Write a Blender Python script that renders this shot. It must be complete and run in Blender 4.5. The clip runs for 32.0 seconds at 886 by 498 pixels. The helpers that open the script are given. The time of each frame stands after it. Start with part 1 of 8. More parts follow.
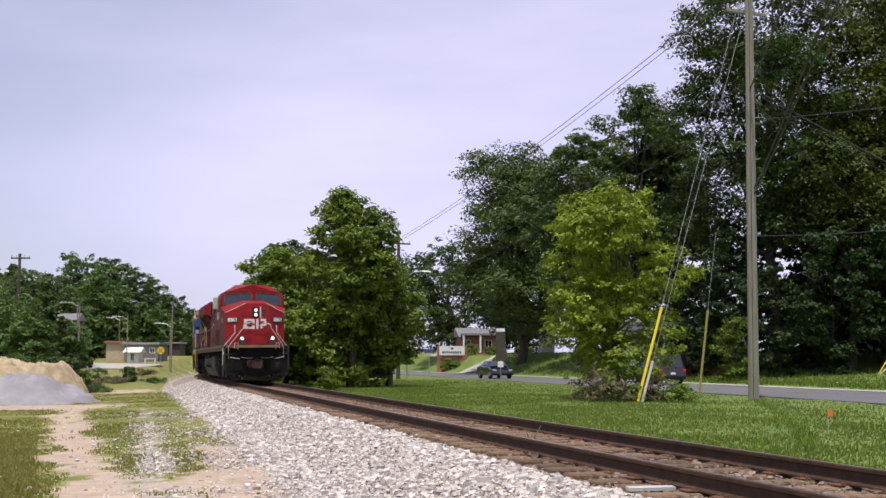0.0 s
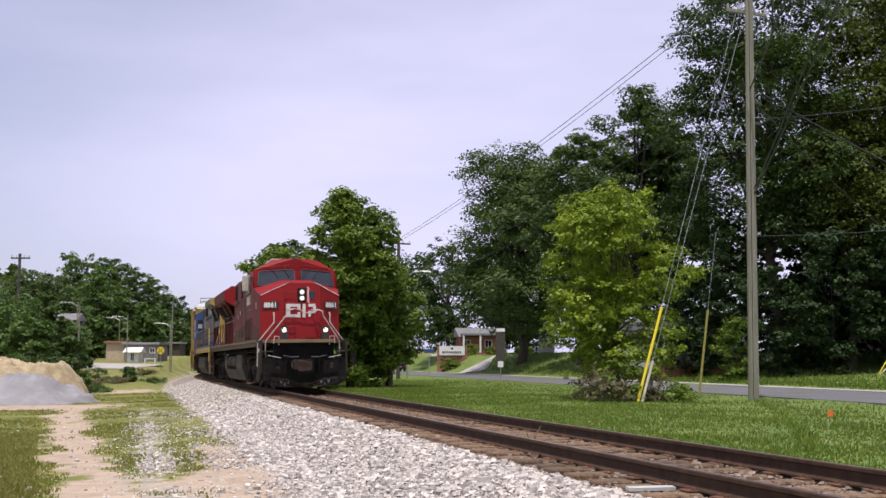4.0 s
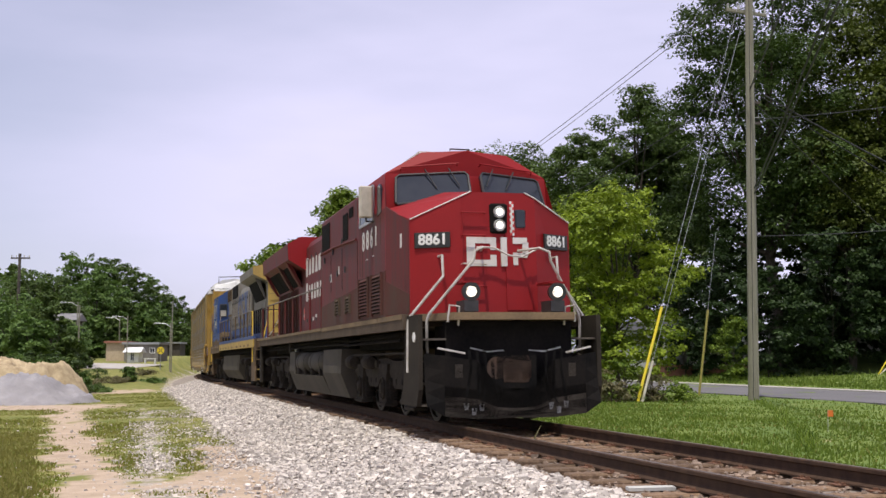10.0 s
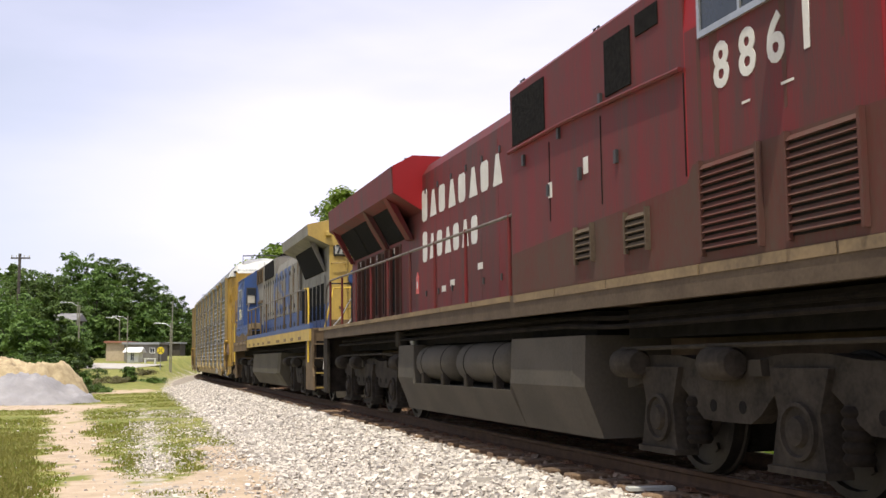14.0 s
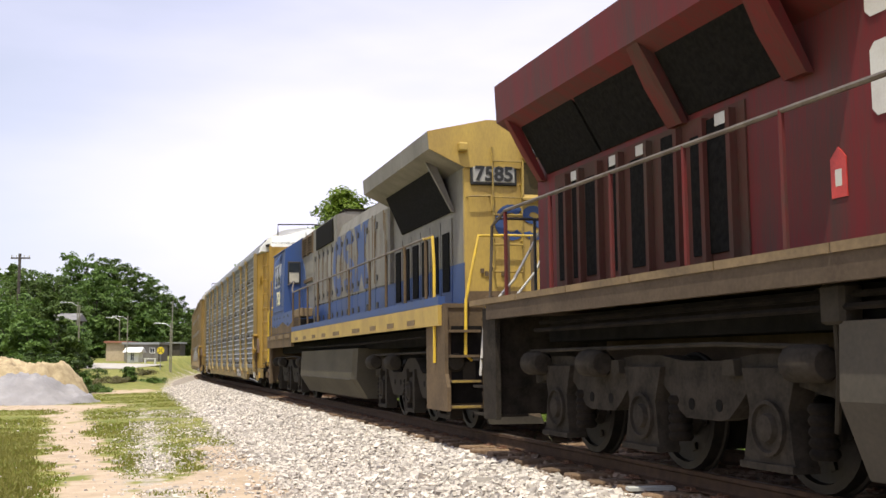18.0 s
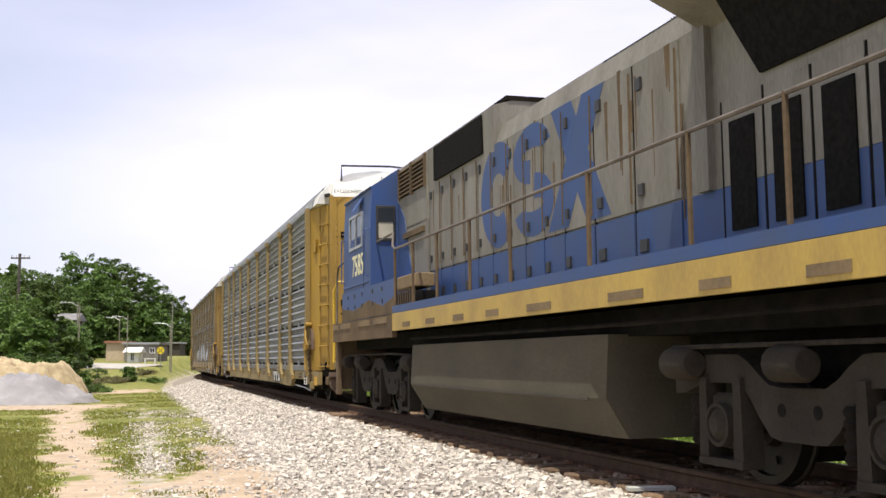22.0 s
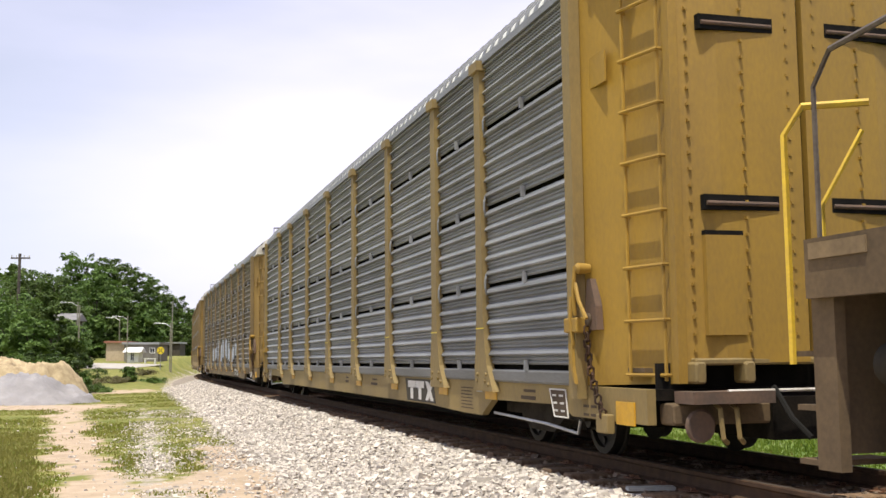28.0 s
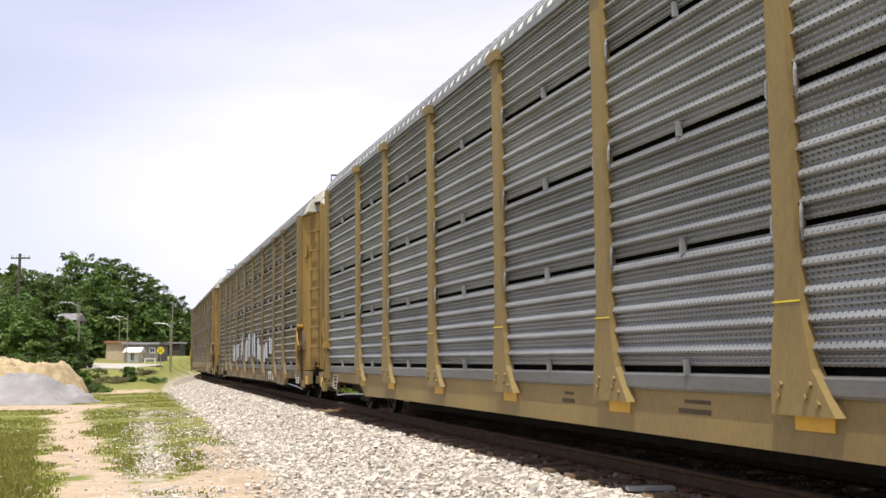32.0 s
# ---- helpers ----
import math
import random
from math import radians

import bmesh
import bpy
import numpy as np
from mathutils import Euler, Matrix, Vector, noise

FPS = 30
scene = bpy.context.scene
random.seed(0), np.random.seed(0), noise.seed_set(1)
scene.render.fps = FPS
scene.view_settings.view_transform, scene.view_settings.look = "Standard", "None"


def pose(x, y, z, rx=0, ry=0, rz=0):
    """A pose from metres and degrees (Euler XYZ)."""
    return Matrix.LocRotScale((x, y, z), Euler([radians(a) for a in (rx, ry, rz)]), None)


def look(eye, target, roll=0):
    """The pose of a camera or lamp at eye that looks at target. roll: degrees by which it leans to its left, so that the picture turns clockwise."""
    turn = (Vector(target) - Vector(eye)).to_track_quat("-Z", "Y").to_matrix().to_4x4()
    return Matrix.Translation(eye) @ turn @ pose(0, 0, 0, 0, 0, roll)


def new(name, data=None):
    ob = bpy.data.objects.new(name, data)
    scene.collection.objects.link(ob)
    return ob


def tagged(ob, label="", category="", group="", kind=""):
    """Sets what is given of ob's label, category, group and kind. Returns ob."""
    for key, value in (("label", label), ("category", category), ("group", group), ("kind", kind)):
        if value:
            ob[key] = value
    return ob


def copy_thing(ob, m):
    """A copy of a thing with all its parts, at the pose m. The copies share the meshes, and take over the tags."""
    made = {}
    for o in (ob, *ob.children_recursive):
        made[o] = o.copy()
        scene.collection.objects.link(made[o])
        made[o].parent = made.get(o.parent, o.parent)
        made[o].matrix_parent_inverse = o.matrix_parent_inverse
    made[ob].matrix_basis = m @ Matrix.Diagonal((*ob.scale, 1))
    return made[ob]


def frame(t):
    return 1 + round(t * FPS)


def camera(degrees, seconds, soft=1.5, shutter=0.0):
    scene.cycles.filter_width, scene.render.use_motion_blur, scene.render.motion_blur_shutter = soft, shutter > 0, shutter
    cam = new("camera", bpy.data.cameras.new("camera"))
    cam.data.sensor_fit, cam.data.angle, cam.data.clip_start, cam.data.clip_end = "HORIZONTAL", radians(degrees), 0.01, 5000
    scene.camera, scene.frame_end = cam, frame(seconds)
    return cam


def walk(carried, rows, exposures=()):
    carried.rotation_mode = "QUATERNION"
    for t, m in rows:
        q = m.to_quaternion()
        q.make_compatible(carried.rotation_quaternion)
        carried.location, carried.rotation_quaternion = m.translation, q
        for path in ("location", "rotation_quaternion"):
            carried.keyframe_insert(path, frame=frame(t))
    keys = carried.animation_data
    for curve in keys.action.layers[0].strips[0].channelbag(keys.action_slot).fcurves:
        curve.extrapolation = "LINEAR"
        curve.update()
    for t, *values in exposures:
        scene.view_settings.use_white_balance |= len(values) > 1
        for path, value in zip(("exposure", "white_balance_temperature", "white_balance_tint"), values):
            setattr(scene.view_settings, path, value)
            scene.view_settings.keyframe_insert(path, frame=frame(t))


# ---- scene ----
# The picture's camera stands still on its tripod beside the line.
cam = camera(44.25, 32.0, soft=1.5)
EYE = pose(0, 0, 0.951, 90 + 5.89, 0, 0)
walk(cam, [(0, EYE), (32, EYE)], exposures=[(0, 0.02, 6500, 10), (8.5, 0.02, 6550, 10), (11, 0.14, 6800, 7), (13, 0.40, 7000, 4), (16, 0.46, 7000, 4), (32, 0.46, 7000, 4)])

# ---- light ----
SUN_AZ, SUN_EL = 196.0, 70.0
sun_way = Vector((math.sin(radians(SUN_AZ)) * math.cos(radians(SUN_EL)), math.cos(radians(SUN_AZ)) * math.cos(radians(SUN_EL)), math.sin(radians(SUN_EL))))
sun = new("sun", bpy.data.lights.new("sun", "SUN"))
sun.data.energy, sun.data.angle, sun.data.color = 3.6, radians(0.6), (1.0, 0.95, 0.86)
sun.matrix_world = look(sun_way * 100, (0, 0, 0))
world = bpy.data.worlds.new("world")
scene.world = world
world.use_nodes = True
wn, wl = world.node_tree.nodes, world.node_tree.links
sky = wn.new("ShaderNodeTexSky")
sky.sky_type, sky.sun_disc = "NISHITA", False
sky.sun_elevation, sky.sun_rotation = radians(SUN_EL), radians(SUN_AZ)
sky.air_density, sky.dust_density = 1.0, 1.5
coord = wn.new("ShaderNodeTexCoord")
stretch = wn.new("ShaderNodeMapping")
stretch.inputs["Scale"].default_value = (1.2, 1.2, 4.5)
veil = wn.new("ShaderNodeTexNoise")
veil.inputs["Scale"].default_value, veil.inputs["Detail"].default_value, veil.inputs["Roughness"].default_value = 1.5, 5.0, 0.5
ramp = wn.new("ShaderNodeValToRGB")
ramp.color_ramp.elements[0].position, ramp.color_ramp.elements[1].position = 0.25, 0.7
ramp.color_ramp.elements[0].color, ramp.color_ramp.elements[1].color = (0.50, 0.50, 0.50, 1), (0.975, 0.975, 0.975, 1)
cloudy = wn.new("ShaderNodeMix")
cloudy.data_type = "RGBA"
cloudy.inputs["B"].default_value = (8.5, 8.15, 11.2, 1)
wl.new(coord.outputs["Generated"], stretch.inputs["Vector"])
wl.new(stretch.outputs["Vector"], veil.inputs["Vector"])
wl.new(veil.outputs["Fac"], ramp.inputs["Fac"])
axes = wn.new("ShaderNodeSeparateXYZ")
thin = wn.new("ShaderNodeMapRange")
thin.interpolation_type = "SMOOTHSTEP"
for key, val in (("From Min", -0.50), ("From Max", -0.05), ("To Min", 0.55), ("To Max", 1.0)):
    thin.inputs[key].default_value = val
cover = wn.new("ShaderNodeMath")
cover.operation = "MULTIPLY"
wl.new(coord.outputs["Generated"], axes.inputs["Vector"])
wl.new(axes.outputs["X"], thin.inputs["Value"])
wl.new(ramp.outputs["Color"], cover.inputs[0])
wl.new(thin.outputs["Result"], cover.inputs[1])
wl.new(cover.outputs["Value"], cloudy.inputs["Factor"])
wl.new(sky.outputs["Color"], cloudy.inputs["A"])
wl.new(cloudy.outputs["Result"], wn["Background"].inputs["Color"])
wn["Background"].inputs["Strength"].default_value = 0.1


# ---- materials ----
def mat(name, color, color2=None, rough=0.7, metal=0.0, scale=6.0, fine=60.0, bump=0.2, spot=0.5, vary=0.0, stretch=(1, 1, 1), emit=0.0, coat=0.0, spec=0.5):
    """A surface whose colour runs between two tones by a coarse and a fine noise, with fine relief."""
    m = bpy.data.materials.new(name)
    m.use_nodes = True
    n, l = m.node_tree.nodes, m.node_tree.links
    b = n["Principled BSDF"]
    b.inputs["Roughness"].default_value, b.inputs["Metallic"].default_value = rough, metal
    b.inputs["Coat Weight"].default_value = coat
    b.inputs["Specular IOR Level"].default_value = spec
    color2 = color2 or tuple(c * 0.75 for c in color)
    tc, mp = n.new("ShaderNodeTexCoord"), n.new("ShaderNodeMapping")
    mp.inputs["Scale"].default_value = stretch
    l.new(tc.outputs["Object"], mp.inputs["Vector"])
    big, small = n.new("ShaderNodeTexNoise"), n.new("ShaderNodeTexNoise")
    big.inputs["Scale"].default_value, big.inputs["Detail"].default_value = scale, 4
    small.inputs["Scale"].default_value, small.inputs["Detail"].default_value = fine, 3
    for t in (big, small):
        l.new(mp.outputs["Vector"], t.inputs["Vector"])
    add = n.new("ShaderNodeMath")
    add.operation = "MULTIPLY_ADD"
    l.new(small.outputs["Fac"], add.inputs[0])
    add.inputs[1].default_value = 0.5
    l.new(big.outputs["Fac"], add.inputs[2])
    r = n.new("ShaderNodeValToRGB")
    r.color_ramp.elements[0].position, r.color_ramp.elements[1].position = 0.75 - spot * 0.35, 0.75 + spot * 0.35
    r.color_ramp.elements[0].color, r.color_ramp.elements[1].color = (*color, 1), (*color2, 1)
    l.new(add.outputs[0], r.inputs["Fac"])
    out = r.outputs["Color"]
    if vary:
        oi, hv = n.new("ShaderNodeObjectInfo"), n.new("ShaderNodeHueSaturation")
        k = n.new("ShaderNodeMapRange")
        k.inputs["To Min"].default_value, k.inputs["To Max"].default_value = 1 - vary, 1 + vary
        geo = n.new("ShaderNodeNewGeometry")
        s = n.new("ShaderNodeMath")
        s.operation = "ADD"
        l.new(oi.outputs["Random"], s.inputs[0])
        l.new(geo.outputs["Random Per Island"], s.inputs[1])
        fr = n.new("ShaderNodeMath")
        fr.operation = "FRACT"
        l.new(s.outputs[0], fr.inputs[0])
        l.new(fr.outputs[0], k.inputs["Value"])
        l.new(k.outputs[0], hv.inputs["Value"])
        l.new(out, hv.inputs["Color"])
        out = hv.outputs["Color"]
    l.new(out, b.inputs["Base Color"])
    if bump:
        bp = n.new("ShaderNodeBump")
        bp.inputs["Strength"].default_value, bp.inputs["Distance"].default_value = bump, 0.02
        l.new(add.outputs[0], bp.inputs["Height"])
        l.new(bp.outputs["Normal"], b.inputs["Normal"])
    if emit:
        b.inputs["Emission Color"].default_value, b.inputs["Emission Strength"].default_value = (*color, 1), emit
    return m


def leaf_mat(name, color, color2, through_=0.35):
    """Leaves: two greens by the clump, a third of the light passing through."""
    m = bpy.data.materials.new(name)
    m.use_nodes = True
    n, l = m.node_tree.nodes, m.node_tree.links
    b = n["Principled BSDF"]
    b.inputs["Roughness"].default_value = 0.55
    b.inputs["Specular IOR Level"].default_value = 0.3
    geo, r = n.new("ShaderNodeNewGeometry"), n.new("ShaderNodeValToRGB")
    r.color_ramp.elements[0].color, r.color_ramp.elements[1].color = (*color, 1), (*color2, 1)
    tc, ns = n.new("ShaderNodeTexCoord"), n.new("ShaderNodeTexNoise")
    ns.inputs["Scale"].default_value = 0.5
    l.new(tc.outputs["Object"], ns.inputs["Vector"])
    mx = n.new("ShaderNodeMath")
    mx.operation = "MULTIPLY_ADD"
    l.new(geo.outputs["Random Per Island"], mx.inputs[0])
    mx.inputs[1].default_value = 0.6
    sub = n.new("ShaderNodeMath")
    sub.operation = "SUBTRACT"
    l.new(ns.outputs["Fac"], sub.inputs[0])
    sub.inputs[1].default_value = 0.3
    l.new(sub.outputs[0], mx.inputs[2])
    l.new(mx.outputs[0], r.inputs["Fac"])
    l.new(r.outputs["Color"], b.inputs["Base Color"])
    tr, mix = n.new("ShaderNodeBsdfTranslucent"), n.new("ShaderNodeMixShader")
    l.new(r.outputs["Color"], tr.inputs["Color"])
    mix.inputs["Fac"].default_value = through_
    l.new(b.outputs[0], mix.inputs[1])
    l.new(tr.outputs[0], mix.inputs[2])
    l.new(mix.outputs[0], n["Material Output"].inputs["Surface"])
    return m


M = {}
M["rail"] = mat("rusty_rail_steel", (0.05, 0.03, 0.02), (0.085, 0.05, 0.032), 0.8, 0.1, 8, 120, 0.25, spec=0.2)
M["railtop"] = mat("worn_rail_head", (0.16, 0.12, 0.10), (0.28, 0.23, 0.19), 0.4, 0.8, 5, 80, 0.1)
M["tie"] = mat("weathered_sleeper_wood", (0.11, 0.066, 0.038), (0.23, 0.15, 0.09), 0.9, 0, 3, 40, 0.6, 0.6, 0.35, (1, 8, 8))
M["plate"] = mat("rusty_tie_plate", (0.12, 0.06, 0.035), (0.2, 0.1, 0.06), 0.85, 0.2)
M["stone"] = mat("limestone_ballast", (0.62, 0.565, 0.505), (0.40, 0.355, 0.32), 0.9, 0, 9, 70, 0.4, 0.8, 0.45)
M["stone_brown"] = mat("rust_stained_ballast", (0.175, 0.122, 0.088), (0.27, 0.205, 0.155), 0.9, 0, 9, 70, 0.4, 0.8, 0.4)
M["bed"] = mat("ballast_bed", (0.36, 0.31, 0.265), (0.19, 0.155, 0.127), 0.95, 0, 3, 25, 0.8, 0.9)
M["pole"] = mat("grey_weathered_pole", (0.17, 0.165, 0.12), (0.27, 0.255, 0.20), 0.9, 0, 2, 40, 0.4, 0.6, 0, (6, 6, 0.4))
M["dark_pole"] = mat("dark_creosoted_pole", (0.05, 0.042, 0.038), (0.09, 0.075, 0.065), 0.9)
M["wire"] = mat("dark_cable", (0.03, 0.03, 0.033), None, 0.6)
M["guy_yellow"] = mat("yellow_plastic", (0.75, 0.60, 0.03), (0.65, 0.5, 0.03), 0.45)
M["steel"] = mat("galvanised_steel", (0.45, 0.46, 0.47), (0.36, 0.36, 0.36), 0.45, 0.8)
M["asphalt"] = mat("asphalt", (0.115, 0.11, 0.115), (0.15, 0.145, 0.145), 0.9, 0, 0.4, 60, 0.3)
M["concrete"] = mat("concrete", (0.45, 0.42, 0.38), (0.36, 0.33, 0.3), 0.9, 0, 1, 40, 0.3)
M["bark"] = mat("tree_bark", (0.05, 0.04, 0.03), (0.09, 0.072, 0.055), 0.95, 0, 3, 30, 0.7, 0.6, 0, (4, 4, 1))
M["leaf_mid"] = leaf_mat("green_leaves", (0.05, 0.10, 0.012), (0.22, 0.30, 0.035), 0.25)
M["leaf_dark"] = leaf_mat("dark_green_leaves", (0.020, 0.044, 0.008), (0.082, 0.132, 0.022), 0.2)
M["leaf_oak"] = leaf_mat("grey_green_leaves", (0.030, 0.064, 0.013), (0.118, 0.172, 0.036), 0.22)
M["leaf_lime"] = leaf_mat("yellow_green_leaves", (0.085, 0.15, 0.012), (0.33, 0.41, 0.035), 0.3)
M["leaf_olive"] = leaf_mat("olive_green_leaves", (0.030, 0.052, 0.008), (0.135, 0.165, 0.022), 0.2)
# leaves darkened so their colour holds the shade under the woods
M["leaf_shade"] = leaf_mat("shade_dark_leaves", (0.012, 0.028, 0.007), (0.04, 0.075, 0.016), 0.15)
M["leaf_far"] = leaf_mat("far_leaves", (0.045, 0.10, 0.022), (0.15, 0.235, 0.05), 0.25)
M["leaf_dry"] = leaf_mat("dry_weeds", (0.10, 0.10, 0.04), (0.20, 0.17, 0.09))
M["grass"] = leaf_mat("grass_blades", (0.15, 0.195, 0.026), (0.24, 0.285, 0.045))
M["lawn"] = leaf_mat("lawn_blades", (0.10, 0.165, 0.02), (0.19, 0.25, 0.04))
M["grass_dry"] = leaf_mat("sunburnt_grass_blades", (0.17, 0.17, 0.035), (0.30, 0.275, 0.08))
M["white"] = mat("white_paint", (0.78, 0.78, 0.76), (0.66, 0.65, 0.62), 0.5, 0, 2, 30, 0.05)
M["black"] = mat("black_paint", (0.02, 0.02, 0.022), (0.035, 0.033, 0.033), 0.55)
M["brick"] = mat("red_brick", (0.24, 0.10, 0.07), (0.32, 0.15, 0.10), 0.9, 0, 3, 25, 0.4)
M["glass"] = mat("dark_window_glass", (0.02, 0.026, 0.036), (0.03, 0.036, 0.045), 0.04, 0, 1, 4, 0.0, spec=0.45)
M["siding"] = mat("pale_siding", (0.5, 0.5, 0.46), (0.42, 0.42, 0.4), 0.8)
M["roofing"] = mat("grey_shingles", (0.16, 0.16, 0.17), (0.24, 0.23, 0.23), 0.9, 0, 2, 20, 0.5)
M["tan_wall"] = mat("tan_painted_wall", (0.50, 0.40, 0.28), (0.42, 0.33, 0.23), 0.85)
M["sand"] = mat("sandy_soil", (0.50, 0.40, 0.25), (0.27, 0.20, 0.115), 0.95, 0, 2.2, 14, 1.0, 0.6)
M["gravel"] = mat("grey_gravel_pile", (0.235, 0.225, 0.235), (0.32, 0.305, 0.31), 0.95, 0, 1.2, 24, 0.8)
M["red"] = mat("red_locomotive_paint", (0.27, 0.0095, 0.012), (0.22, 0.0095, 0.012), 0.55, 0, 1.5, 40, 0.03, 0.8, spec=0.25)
# road grime and the weaker light on the sides, both in one darker red
M["red_dirty_shade"] = mat("grimed_shaded_red_paint", (0.150, 0.0165, 0.0195), (0.075, 0.034, 0.030), 0.6, 0, 1.5, 22, 0.05, 0.62, 0, (2.6, 1, 0.28), spec=0.2)
M["grime"] = mat("brown_grey_grime", (0.07, 0.05, 0.036), (0.105, 0.078, 0.055), 0.9, 0, 2, 30, 0.15, spec=0.2)
# running gear tones lowered so the shade beneath the vehicles is in their colour
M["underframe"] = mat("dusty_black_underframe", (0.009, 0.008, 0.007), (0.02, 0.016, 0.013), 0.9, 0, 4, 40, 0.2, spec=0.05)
M["truck"] = mat("dusty_shaded_cast_steel", (0.020, 0.0172, 0.0145), (0.050, 0.042, 0.034), 0.9, 0, 5, 30, 0.35, 0.7, spec=0.08)
M["tank"] = mat("dusty_fuel_tank_paint", (0.056, 0.050, 0.041), (0.078, 0.068, 0.055), 0.8, 0, 1.5, 30, 0.08, spec=0.2)
M["screen"] = mat("black_radiator_screen", (0.008, 0.0075, 0.0075), (0.016, 0.015, 0.0145), 0.95, 0.0, 20, 150, 0.4, spec=0.08)
M["yellow"] = mat("yellow_locomotive_paint", (0.50, 0.345, 0.085), (0.32, 0.215, 0.07), 0.55, 0, 1.5, 30, 0.03, 0.75, 0, (1.3, 1.3, 0.5), spec=0.3)
M["blue"] = mat("blue_locomotive_paint", (0.030, 0.075, 0.235), (0.05, 0.075, 0.155), 0.55, 0, 1.4, 30, 0.03, 0.8, 0, (1.3, 1.3, 0.4), spec=0.3)
M["csgrey"] = mat("dirty_light_grey_paint", (0.265, 0.25, 0.222), (0.135, 0.122, 0.105), 0.65, 0, 1.3, 25, 0.05, 0.8, 0, (1.6, 1.6, 0.3), spec=0.25)
M["rack_yellow"] = mat("dusty_yellow_rack_paint", (0.375, 0.222, 0.028), (0.245, 0.147, 0.030), 0.65, 0, 1.1, 30, 0.06, 0.8, 0, (1, 1, 0.5))
M["rack_grey"] = mat("galvanised_rack_panel", (0.28, 0.288, 0.305), (0.155, 0.158, 0.166), 0.55, 0.2, 1.3, 25, 0.06, 0.8, 0.16, (0.5, 1, 2.5))
M["rack_tan"] = mat("dusty_tan_rack_paint", (0.285, 0.200, 0.070), (0.175, 0.125, 0.052), 0.7, 0, 1.1, 30, 0.06, 0.8, 0, (1, 1, 0.5))
M["headlight"] = mat("lit_headlight", (1.0, 0.93, 0.82), (1.0, 0.95, 0.86), 0.2, emit=1.3)
M["lens"] = mat("clear_lamp_lens", (0.5, 0.5, 0.48), (0.4, 0.4, 0.4), 0.1, 0.3, 4, 40, 0.0)
M["cream_plastic"] = mat("worn_pale_plastic", (0.62, 0.58, 0.46), None, 0.5)
M["dull_yellow"] = mat("faded_yellow_plastic", (0.30, 0.26, 0.06), None, 0.6)
M["orange"] = mat("orange_flag", (0.8, 0.2, 0.03), None, 0.6)


# ---- mesh tools ----
def thing(name, label, category, m=None, group="", kind=""):
    ob = new(name)
    if m is not None:
        ob.matrix_world = m
    return tagged(ob, label, category, group, kind)


def mesh_ob(name, verts, faces, material, parent=None, label="", smooth=False):
    me = bpy.data.meshes.new(name)
    me.from_pydata([tuple(v) for v in verts], [], faces)
    me.materials.append(M[material])
    if smooth:
        me.polygons.foreach_set("use_smooth", [True] * len(me.polygons))
    ob = new(name, me)
    ob.parent = parent
    return tagged(ob, label)


